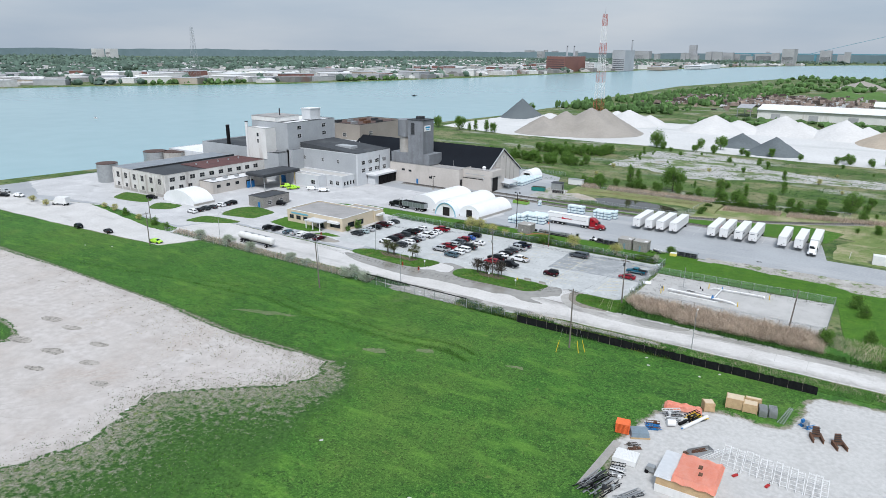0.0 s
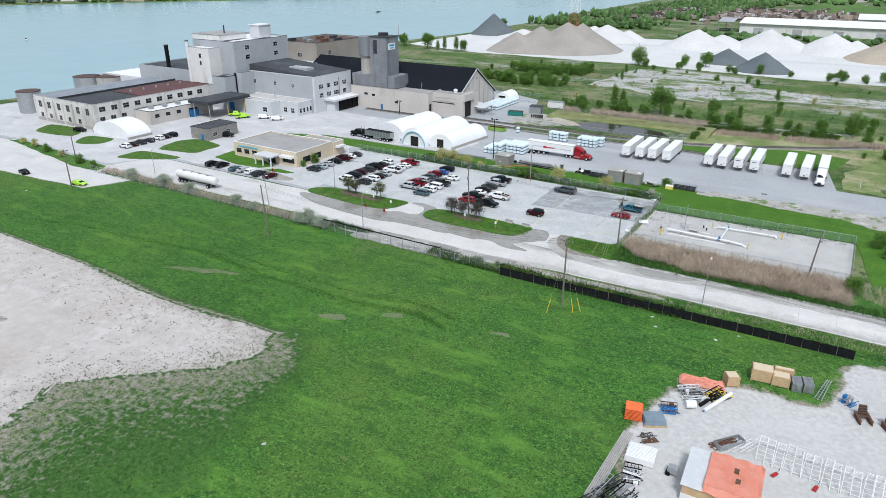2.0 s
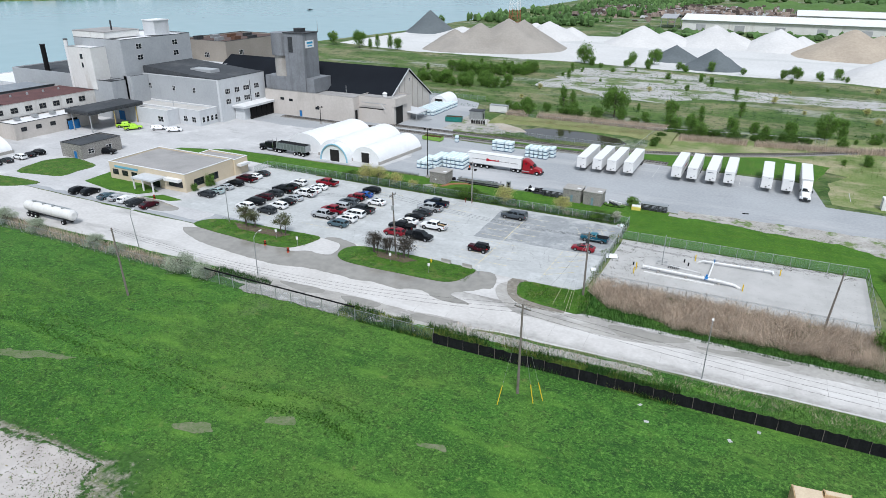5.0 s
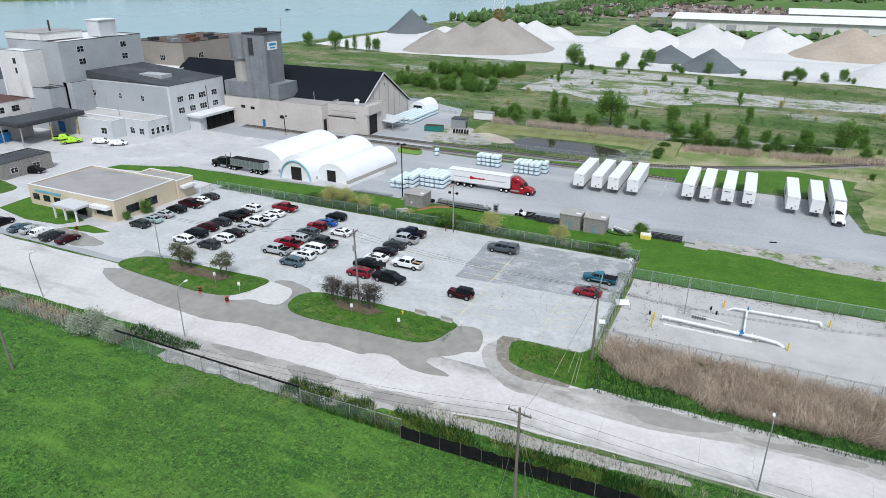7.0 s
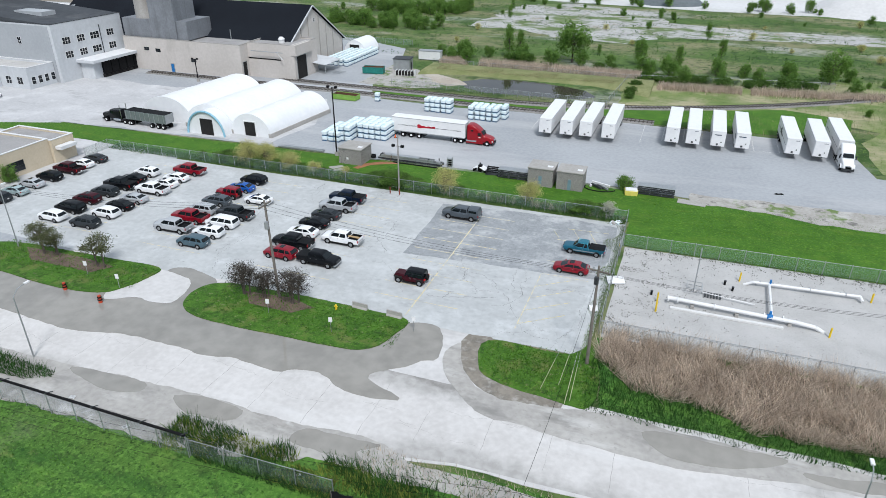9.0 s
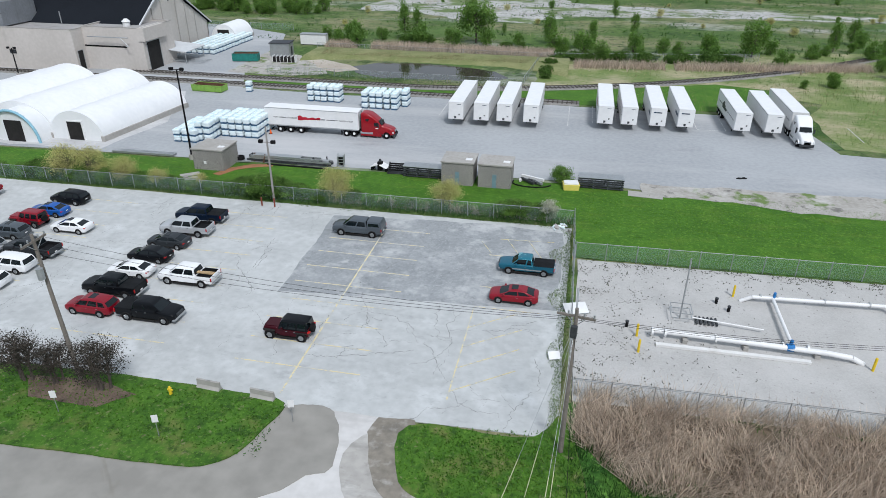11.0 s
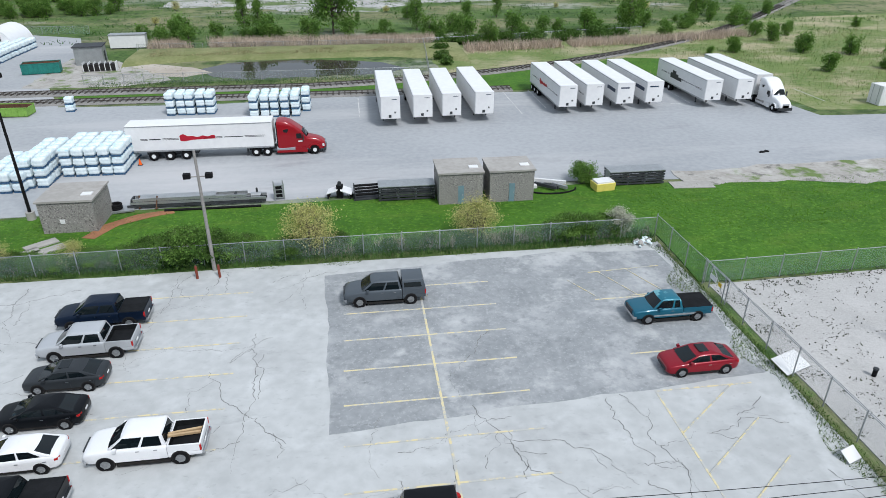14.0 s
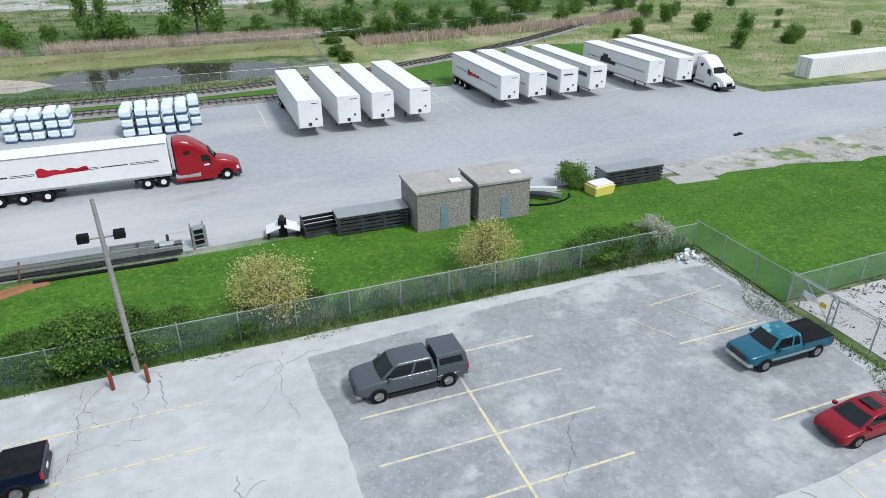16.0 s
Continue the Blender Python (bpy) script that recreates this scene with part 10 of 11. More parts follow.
def plant(key, x, y, s=1.0, z=0.0):
    name, label, cat = LAB[key]
    t = thing(name, label, cat, x, y, z, rng.uniform(0, 360), key.replace("_", " ") + "s")
    me, br = SPECIES[key][rng.randrange(len(SPECIES[key]))]
    for nm, m in (("crown", me), ("trunk", br)):
        o = part(nm, m, None, t)
        o.scale = (s, s, s)


for x, y, s in ((-91.4, 156.6, 1.0), (-88.6, 157.0, 0.85), (-84.6, 156.8, 1.05)):
    plant("dark_bush", x, y, s, 0.2)
for x, y, s in ((-124.2, 156.2, 1.0), (-121.8, 156.0, 0.9), (-113.6, 155.8, 1.05)):
    plant("young_tree", x, y, s, 0.2)
for x, y, s in ((-118.5, 197.9, 1.25), (-114.5, 198.2, 1.2), (-109.5, 197.8, 1.0), (-79.4, 198.0, 1.2), (-65.4, 198.4, 1.05), (-98.5, 197.6, 0.6), (-104.4, 197.6, 0.7)):
    plant("yellow_bush", x, y, s, 0.08)
for x, y, s in ((-89.2, 197.4, 1.15), (-86.6, 197.6, 0.85), (-84.2, 197.3, 0.75), (-91.8, 197.3, 0.8), (-94.2, 197.4, 0.7), (-57.4, 197.6, 0.85), (-55.2, 197.7, 0.8), (-75, 197.6, 0.45), (-71, 197.5, 0.5), (-60.4, 197.5, 0.5), (-68.5, 197.5, 0.4), (-121.5, 197.6, 0.9), (-101.5, 197.4, 0.6), (-82, 197.4, 0.6), (-96.8, 197.4, 0.65), (-107, 197.4, 0.7), (-112, 197.4, 0.8), (-116, 197.2, 0.8), (-99.4, 197.2, 0.6), (-125, 197.4, 0.7), (-129, 197.4, 0.6)):
    plant("fence_bush", x, y, s, 0.08)
for x, s in ((-123, 1.0), (-119, 1.0), (-115.4, 1.05), (-111, 0.9), (-107.4, 0.8), (-103, 0.7), (-97.8, 0.7), (-92.6, 0.95), (-90.2, 1.15), (-87.8, 1.1), (-84.8, 0.8), (-81, 0.75), (-77.6, 0.7), (-58.6, 0.7), (-56.4, 0.95), (-53.6, 0.85), (-66.4, 0.5), (-73, 0.45), (-62.6, 0.45), (-69.6, 0.45)):
    plant("dark_hedge", x, 197.7 + rng.uniform(-0.3, 0.4), s, 0.08)
plant("blossom_bush", -52.6, 197.6, 1.15, 0.08)
plant("fence_bush", -51.6, 210.4, 0.85, 0.1)
plant("willow_bush", -151.9, 175.6, 0.7, 0.1)
plant("willow_bush", -152.2, 170.6, 0.45, 0.1)
for x, y, s in ((-136.5, 133.2, 0.8), (-119.0, 132.8, 1.35), (-113.6, 132.8, 1.1), (-143, 133.4, 1.0), (-161, 133.4, 1.1), (-172, 133.6, 1.2), (-186, 133.2, 1.1)):
    plant("olive_bush", x, y, s, 0.05)
for x, y, s in ((-285.3, 450, 1.5), (-311, 457, 1.2), (-257, 453, 1.0), (-128.9, 450, 1.5), (-79.0, 308.9, 1.55), (-91.7, 463, 1.2), (-46.0, 291, 0.7), (-8.4, 306, 1.2), (-318, 640, 1.2), (-104, 462, 0.9), (-60, 330, 0.5)):
    plant("green_tree", x, y, s)
for x, y, s in ((-99.1, 309.1, 1.1), (-96.0, 311, 0.9), (-59.2, 312, 0.95), (-48, 308, 0.8), (-272, 452, 1.0), (-264, 455, 1.1), (-276, 449, 0.8), (-36, 330, 0.7), (14, 318, 0.9), (22, 330, 0.8)):
    plant("poplar", x, y, s)
for k in range(64):
    cx, cy, sx, sy = ((-176, 352, 22, 9), (-150, 362, 14, 16), (-148, 398, 10, 8), (-172, 388, 14, 8), (-112, 303, 8, 4), (-70, 303, 20, 5), (-30, 303, 26, 8), (10, 312, 20, 12))[k % 8]
    plant("willow_bush", cx + rng.gauss(0, sx * 0.6), cy + rng.gauss(0, sy * 0.6), rng.uniform(0.6, 1.4))
for k in range(44):
    cx, cy, sx, sy = ((-178, 352, 20, 6), (-156, 352, 14, 8), (-150, 395, 9, 7), (-172, 386, 12, 5))[k % 4]
    plant("willow_bush", cx + rng.gauss(0, sx * 0.6), cy + rng.gauss(0, sy * 0.6), rng.uniform(0.9, 1.5))
for k in range(40):
    f = rng.random()
    plant("scrub_bush", -59 + 48 * f + rng.gauss(0, 1.5), 290 + 11 * f + rng.gauss(0, 2.2), rng.uniform(0.5, 1.2))
for x, y, s in ((-95.2, 304.7, 1.3), (-91.5, 305, 1.0), (-98, 306, 0.9), (-70, 303, 0.9), (-66, 304, 0.7), (-114.8, 300.2, 1.2), (-57.6, 272, 0.7), (-58, 277, 0.8), (-57.4, 283, 0.9)):
    plant("scrub_bush", x, y, s)
for k in range(46):
    plant(rng.choice(("willow_bush", "willow_bush", "poplar", "yellow_bush")), rng.uniform(-200, 60), rng.uniform(325, 438), rng.uniform(0.3, 0.8))
for k in range(26):
    plant(rng.choice(("willow_bush", "green_tree")), rng.uniform(-130, 40), rng.uniform(441, 452), rng.uniform(0.4, 0.8))
for x, y in ((4, 168), (10, 176), (14, 160), (2, 184), (20, 170), (0, 190), (-4, 158), (26, 162), (8, 152), (18, 184)):
    plant("willow_bush", x, y, rng.uniform(0.7, 1.2))
for x, y in ((-288, 128), (-276, 127.4), (-254, 139), (-246, 138.6), (-236, 137), (-226, 136), (-214, 134.6), (-206, 134), (-330, 100)):
    plant(rng.choice(("yellow_bush", "willow_bush")), x, y, rng.uniform(0.45, 0.8))
plant("poplar", -322, 262, 0.7)


def blades(name, mat, spots, h0, h1, w, lean, label, category, per=1, seed=0, swirl=0.0, settled=False):
    """Grass or reed blades, pointed leaves, at the given (x, y, z) spots; swirl lays them over in swathes."""
    r = np.random.RandomState(seed)
    p = np.repeat(np.array([q if settled else (*lie(q[0], q[1]), q[2]) for q in spots], float), per, axis=0)
    n = len(p)
    if per > 1:
        p[:, :2] += r.normal(0, w * 3, (n, 2))
    a = r.uniform(0, 2 * math.pi, n)
    hh = r.uniform(h0, h1, n)
    ln = r.normal(0, lean, (n, 2)) * hh[:, None]
    if swirl:
        ln += swirl * hh[:, None] * np.array([noise.noise_vector(Vector((q[0] * 0.33, q[1] * 0.45, 8)))[:2] for q in p])
    dx = np.stack([np.cos(a), np.sin(a), np.zeros(n)], 1) * w * r.uniform(0.6, 1.4, (n, 1))
    tip = p + np.concatenate([ln, hh[:, None]], 1)
    v = np.stack([p - dx, p + dx, tip], 1).reshape(-1, 3)
    f = np.arange(n * 3).reshape(-1, 3)
    me = bpy.data.meshes.new(name)
    me.from_pydata(v.tolist(), [], f.tolist())
    me.materials.append(mat)
    return tagged(new(name, me), label, category, kind="stuff")


nr = np.random.RandomState(5)


def spots(n, x0, x1, y0, y1, z=0.03, keep=None):
    x, y = nr.uniform(x0, x1, n), nr.uniform(y0, y1, n)
    q = np.stack([x, y, np.full(n, z)], 1)
    if keep is not None:
        q = np.array([s for s in q if keep(s[0], s[1])])
    return q


def patchy(scale, lo, seed):
    return lambda x, y: noise.noise(Vector((x * scale, y * scale, seed))) > lo


TUFT = M("grass_tuft", (0.105, 0.230, 0.028), (0.050, 0.150, 0.016), big=0.1, fine=1, rough=0.9, island=0.45)
DRYTUFT = M("dry_grass_tuft", (0.36, 0.32, 0.19), (0.25, 0.24, 0.12), big=0.1, fine=1, rough=0.9, island=0.4)
WILDTUFT = M("wild_grass_tuft", (0.17, 0.25, 0.07), (0.11, 0.18, 0.045), big=0.05, fine=0.6, rough=0.9, island=0.4)
LEAFWEED = M("creeping_weed", (0.13, 0.20, 0.05), (0.07, 0.115, 0.03), big=0.5, fine=2, rough=0.9, island=0.5)
DARKREED = leafy(M("dark_long_grass", (0.040, 0.115, 0.022), (0.020, 0.066, 0.012), big=0.4, fine=3, rough=0.9, island=0.45))
LAWNTUFT = M("lawn_tuft", (0.10, 0.22, 0.018), (0.065, 0.165, 0.012), big=0.3, fine=1, rough=0.9, island=0.3)
for m_ in (TUFT, DRYTUFT, WILDTUFT, LAWNTUFT):
    leafy(m_, 0.5)
reed_foot = lambda x: float(np.interp(x, (-48.7, -44.6, -38.3, -32.7, -22.6, -8, 60), (160.8, 156.4, 156, 154, 154.8, 155, 154))) + 0.9 * noise.noise(Vector((x * 0.4, 0, 4)))
# brown litter whose colour also holds the shade seen in gaps between the reeds
slab("reed_litter", [(-48.6, 165), (-48.6, 161), (-44.6, 156.8), (-38.3, 156.4), (-32.7, 154.4), (-22.6, 155.2), (-6, 155.4), (-6, 164.6)], 0.064, M("gap_dark_reed_litter", (0.20, 0.155, 0.11), (0.10, 0.078, 0.055), big=0.6, fine=4, bump=1.0), "brown matted litter under the reeds", "reed litter", 0.4, 0.8, settled=True)
blades("reed_bed", REED, spots(30000, -48.8, -4, 153.4, 166.0, 0.05, lambda x, y: y > reed_foot(x) and noise.noise(Vector((x * 0.3, y * 0.5, 1))) > -0.38), 0.8, 2.2, 0.028, 0.55, "tangled tan dry reeds lying in swathes on the bank", "reeds", 1, 1, 1.1, True)
blades("reed_bed", REED, spots(6000, -8, 50, 155.4, 166, 0.03, patchy(0.12, -0.1, 2)), 0.7, 1.6, 0.035, 0.45, "tan dry reeds on the bank", "reeds", 1, 2, 1.0, True)
blades("green_reeds", DARKREED, spots(30000, -49, 50, 151.4, 161, 0.05, lambda x, y: y < reed_foot(x) + 0.9 and y > 151.9 + 0.5 * noise.noise(Vector((x * 0.5, 2, 4)))), 0.3, 0.95, 0.03, 0.35, "dark long green grass below the reeds", "reeds", 1, 3, 0.8, True)
blades("reed_shoots", GREENREED, spots(9000, -46, 50, 153, 165, 0.05, patchy(0.22, 0.22, 71)), 0.4, 1.0, 0.03, 0.4, "fresh green shoots among the dry reeds", "reeds", 1, 72, 0.8, True)
blades("corner_grass", TUFT, spots(3500, -61, -48, 152, 162.5, 0.13, lambda x, y: inside(x, y, [(-60.5, 159.6), (-50.6, 161), (-47.9, 156.8), (-48.2, 152.4), (-57.8, 153.1), (-60.2, 155)]) > 0.1), 0.05, 0.22, 0.05, 0.6, "rough grass on the lawn corner", "grass", 1, 73, 0, True)
VERGEWEED = leafy(M("yellow_green_weed", (0.22, 0.26, 0.05), (0.10, 0.16, 0.03), big=0.3, fine=2, island=0.5), 0.4)
blades("verge_weeds", VERGEWEED, spots(9000, -84, -30, 133.6, 138.0, 0.06, lambda x, y: y < 137.3 + 0.5 * noise.noise(Vector((x * 0.4, 1, 1))) and noise.noise(Vector((x * 0.28, y * 0.4, 77))) > -0.05), 0.25, 0.9, 0.05, 0.45, "yellow-green weeds beside the road", "weeds", 1, 74, 0.5, True)
blades("verge_weeds", DARKREED, spots(12000, -84, -30, 133.4, 137.8, 0.06, lambda x, y: noise.noise(Vector((x * 0.22, y * 0.4, 37))) > -0.1), 0.4, 1.3, 0.035, 0.25, "tall dark green weeds beside the road", "weeds", 1, 75, 0.5, True)
blades("verge_weeds", DARKREED, spots(3000, -114, -100, 136, 139.4, 0.09, lambda x, y: inside(x, y, [(-114, 139.2), (-101, 138.4), (-100.4, 137.8), (-103, 136.4), (-114, 136)]) > 0), 0.3, 0.9, 0.035, 0.4, "green weed clump beside the road lamp", "weeds", 1, 76, 0.5, True)
blades("verge_grass", REED, spots(7000, -66, 60, 134.6, 138.4, 0.06, patchy(0.3, -0.2, 52)), 0.25, 0.8, 0.022, 0.45, "dry tan grass on the road verge", "grass", 1, 51)
blades("verge_grass", GREENREED, spots(12000, -66, 60, 132.6, 137.9, 0.06), 0.2, 0.65, 0.03, 0.45, "long rough grass on the road verge", "grass", 1, 4)
blades("verge_reeds", REED, spots(5200, -200, -112, 132.4, 135.2, 0.06, patchy(0.09, -0.25, 3)), 0.8, 1.9, 0.05, 0.2, "dry reeds along the road fence", "reeds", 1, 5)
blades("verge_grass", GREENREED, spots(7000, -200, -66, 131.4, 136.6, 0.06, lambda x, y: not (-106 < x < -69 and y > 132.2)), 0.2, 0.7, 0.03, 0.4, "rough green grass along the road fence", "grass", 1, 6)
blades("fence_weeds", REED, spots(7000, -104, -50, 196.9, 198.2, 0.08, patchy(0.25, -0.2, 12)), 0.5, 1.4, 0.02, 0.2, "dry weeds behind the car park fence", "weeds", 1, 7)
blades("fence_weeds", GREENREED, spots(16000, -150, -49.6, 195.7, 198.4, 0.08), 0.15, 0.8, 0.028, 0.35, "green weeds along the car park fence", "weeds", 1, 8)
blades("fence_weeds", GREENREED, spots(5200, -51.3, -49.0, 160, 195, 0.07, lambda x, y: abs(x + 49.9) < 0.35 + 0.9 * max(0, noise.noise(Vector((x * 0.4, y * 0.3, 7))) + 0.15)), 0.05, 0.22, 0.022, 0.6, "green weeds along the car park fence", "weeds", 1, 9)
blades("fence_weeds", LEAFWEED, spots(12000, -52.4, -49.5, 158, 195, 0.085, lambda x, y: x > -50.0 - 2.3 * max(0.05, noise.noise(Vector((3, y * 0.22, 7))) + 0.25)), 0.04, 0.16, 0.025, 0.9, "low creeping weeds along the car park fence", "weeds", 1, 61)
blades("fence_weeds", LEAFWEED, spots(14000, -150, -50, 194.4, 196.4, 0.085, lambda x, y: y > 196.0 - 1.5 * max(0.05, noise.noise(Vector((x * 0.2, 3, 7))) + 0.3)), 0.04, 0.16, 0.025, 0.9, "low creeping weeds along the car park fence", "weeds", 1, 62)
blades("pond_reeds", REED, spots(22000, -116, -57, 291.0, 297.5, 0.0, patchy(0.1, -0.5, 5)), 1.1, 2.4, 0.055, 0.16, "pale dry reeds beyond the pond", "reeds", 1, 10)
blades("pond_reeds", REED, np.array([(x, float(np.interp(x, (-57, -30, -4, 30), (285, 288, 291.5, 300))) + nr.normal(0, 1.5), 0.0) for x in nr.uniform(-57, 16, 11000) if noise.noise(Vector((x * 0.12, 3, 6))) > -0.3]), 0.8, 1.9, 0.055, 0.25, "pale dry reeds below the hedge", "reeds", 1, 11)
blades("pond_grass", GREENREED, spots(3000, -118, -60, 259.5, 264.4, 0.02), 0.15, 0.45, 0.04, 0.4, "low green grass round the pond", "grass", 1, 12)
blades("field_tufts", TUFT, spots(70000, -150, 30, 36, 131, 0.02, lambda x, y: not (x > -29 and 78 < y < 131 - max(0, (-3 - x)) * 0.6) and inside(x, y, PAD) < 1 and inside(x, y, FRINGE) < -2 * nr.random_sample()), 0.07, 0.2, 0.045, 0.9, "tufts of green grass over the field", "grass", 1, 13)
blades("field_tufts", TUFT, spots(22000, -235, -88, 92, 131, 0.02, lambda x, y: y < 116 + 0.085 * (x + 235)), 0.08, 0.22, 0.06, 0.9, "tufts of green grass over the field", "grass", 1, 14)
def along(pts, n, width, z=0.02):
    out = []
    for k in range(n):
        f = nr.random_sample() * (len(pts) - 1)
        i = min(int(f), len(pts) - 2)
        f -= i
        out.append((pts[i][0] + (pts[i + 1][0] - pts[i][0]) * f + nr.normal(0, width), pts[i][1] + (pts[i + 1][1] - pts[i][1]) * f + nr.normal(0, width), z))
    return np.array(out)


blades("bank_grass", DRYTUFT, spots(7000, -114, -56, 281.8, 289.5, 0.85), 0.1, 0.35, 0.05, 0.7, "dry and green grass on the pond bank", "grass", 1, 41)
blades("rough_growth", WILDTUFT, spots(9000, -12, 70, 236, 300, 0.0, patchy(0.06, -0.2, 42)), 0.15, 0.5, 0.045, 0.8, "rough green growth beside the yard", "grass", 1, 42)
blades("rough_growth", DRYTUFT, spots(9000, -40, 70, 240, 300, 0.0, patchy(0.06, 0.0, 43)), 0.3, 0.9, 0.03, 0.5, "dry tan growth beside the yard", "grass", 1, 43)
DARKTUFT = leafy(M("dark_grass_tuft", (0.050, 0.135, 0.020), (0.026, 0.082, 0.012), big=0.1, fine=1, island=0.45), 0.5)
GREYDUST = M("dusty_grey_weed", (0.30, 0.285, 0.22), (0.20, 0.20, 0.13), big=0.1, fine=1, island=0.35)
EDGELINE = [(-86, 90), (-83, 82), (-88, 72), (-84, 58), (-80, 44), (-90, 28), (-120, 8)]
blades("edge_weeds", GREYDUST, along(EDGELINE, 2500, 6.0, 0.045), 0.04, 0.12, 0.06, 1.0, "dusty grey weeds thinning out into the grass", "weeds", 1, 44)
blades("edge_tufts", DARKTUFT, spots(26000, -150, -62, 10, 92, 0.045, lambda x, y: -5 < inside(x, y, FRINGE) + 2 * noise.noise(Vector((x * 0.2, y * 0.2, 5))) and noise.noise(Vector((x * 0.45, y * 0.45, 15))) > -0.02), 0.08, 0.26, 0.08, 0.8, "dark weeds spreading over the scrubby earth", "weeds", 1, 47)
blades("edge_tufts", TUFT, along(EDGELINE, 5000, 7.0, 0.045), 0.06, 0.2, 0.07, 0.9, "green tufts spreading over the scrubby earth", "grass", 1, 45)
blades("edge_weeds", M("dark_earth_weed", (0.16, 0.15, 0.10), (0.10, 0.10, 0.06), big=0.1, fine=1, island=0.4), along([(-235, 90), (-154, 91), (-114, 89.5), (-91, 90), (-88, 84), (-92, 78), (-106, 63), (-101, 48), (-106, 32)], 3200, 2.6, 0.045), 0.04, 0.14, 0.09, 0.9, "small dark weeds dotted on the bare earth", "weeds", 1, 46)
for k in range(26):
    plant("willow_bush", rng.uniform(-8, 60), rng.uniform(252, 330), rng.uniform(0.4, 1.0))
RUT = [(-213, 92), (-162, 104), (-125, 108.6), (-105, 106.8), (-83, 107.4), (-71, 109.6), (-64, 108)]
blades("ditch_grass", DARKTUFT, np.concatenate([along(RUT, 2600, 0.6), along([(x, y + 3.4) for x, y in RUT], 1300, 0.5)]), 0.06, 0.24, 0.10, 0.4, "dark grass along a shallow ditch", "grass", 1, 23)
blades("dark_tufts", DARKTUFT, spots(5000, -150, 30, 36, 131, 0.02, lambda x, y: noise.noise(Vector((x * 0.22, y * 0.22, 17))) > 0.12 and not (x > -29 and 78 < y < 131 - max(0, (-3 - x)) * 0.6) and inside(x, y, PAD) < 0 and inside(x, y, FRINGE) < -2), 0.06, 0.2, 0.08, 0.8, "darker clumps of grass over the field", "grass", 1, 24)
PADWEED = M("dusty_dark_weed", (0.17, 0.175, 0.12), (0.09, 0.10, 0.06), big=0.1, fine=1, island=0.45)
blades("pad_weeds", PADWEED, spots(9000, -190, -84, 58, 93, 0.046, lambda x, y: 0.3 < inside(x, y, PAD) < 15 and nr.uniform() < 0.55 * math.exp(-inside(x, y, PAD) / 5.5) * (1 if x > -135 else 0.35) and noise.noise(Vector((x * 0.7, y * 0.7, 81))) > -0.1), 0.08, 0.2, 0.15, 1.0, "dark weeds dotted over the bare earth", "weeds", 3, 82)
blades("earth_weeds", DRYTUFT, spots(1500, -150, -86, 74, 92, 0.04, patchy(0.2, 0.05, 9)), 0.05, 0.16, 0.13, 0.6, "sparse dry weeds on the bare earth", "weeds", 1, 16)
blades("scrub", DARKTUFT, spots(30000, -200, 70, 296, 430, 0.0, lambda x, y: noise.noise(Vector((x * 0.06, y * 0.10, 61))) > 0.05 and noise.noise(Vector((x * 0.4, y * 0.5, 6))) > 0), 0.2, 0.8, 0.12, 0.6, "low dark scrub over the waste ground", "scrub", 1, 63)
blades("wild_tufts", WILDTUFT, spots(36000, -230, 70, 262, 445, 0.0, lambda x, y: not (x < -118 and y < 318) and not (-104 < x < -62 and y < 279) and noise.noise(Vector((x * 0.03, y * 0.05, 11))) > -0.28), 0.15, 0.5, 0.05, 0.8, "rough green growth over the waste ground", "grass", 1, 17)
blades("wild_tufts", DRYTUFT, spots(16000, -200, 70, 270, 440, 0.0, lambda x, y: not (x < -118 and y < 318) and not (-104 < x < -62 and y < 279) and noise.noise(Vector((x * 0.035, y * 0.06, 31))) > 0.08), 0.2, 0.6, 0.045, 0.6, "dry tan growth over the waste ground", "grass", 1, 18)
blades("lawn_tufts", LAWNTUFT, spots(16000, -130, -8, 197.4, 208.2, 0.1), 0.04, 0.12, 0.035, 0.9, "short mown lawn grass", "grass", 1, 19)
blades("lawn_tufts", LAWNTUFT, spots(9000, -49, 6, 189, 206, 0.1), 0.04, 0.12, 0.035, 0.9, "short mown lawn grass", "grass", 1, 20)
blades("island_tufts", TUFT, np.concatenate([spots(2600, -95, -70, 152.4, 158.4, 0.2), spots(2400, -132, -106, 152.4, 158.2, 0.2), spots(1200, -58, -48.6, 152.6, 157.6, 0.13)]), 0.05, 0.16, 0.08, 0.5, "short grass on the islands", "grass", 1, 21)
GREYWEED = M("grey_weed", (0.085, 0.09, 0.06), (0.045, 0.05, 0.035), big=0.5, fine=2, island=0.45)
blades("gravel_weeds", GREYWEED, spots(16000, -48.8, -28, 164, 188, 0.06, lambda x, y: nr.uniform() < math.exp(-(x + 49) / 4.5) and noise.noise(Vector((x * 0.8, y * 0.8, 23))) > 0.05), 0.04, 0.14, 0.06, 0.8, "dark weeds thinning out in the gravel", "weeds", 1, 22)
blades("gravel_weeds", GREYWEED, spots(9000, -48.8, -6, 184, 189.4, 0.06, lambda x, y: nr.uniform() < math.exp((y - 188.6) / 1.1) and noise.noise(Vector((x * 0.6, y * 0.8, 29))) > 0), 0.04, 0.16, 0.06, 0.8, "dark weeds along the compound fence", "weeds", 1, 25)
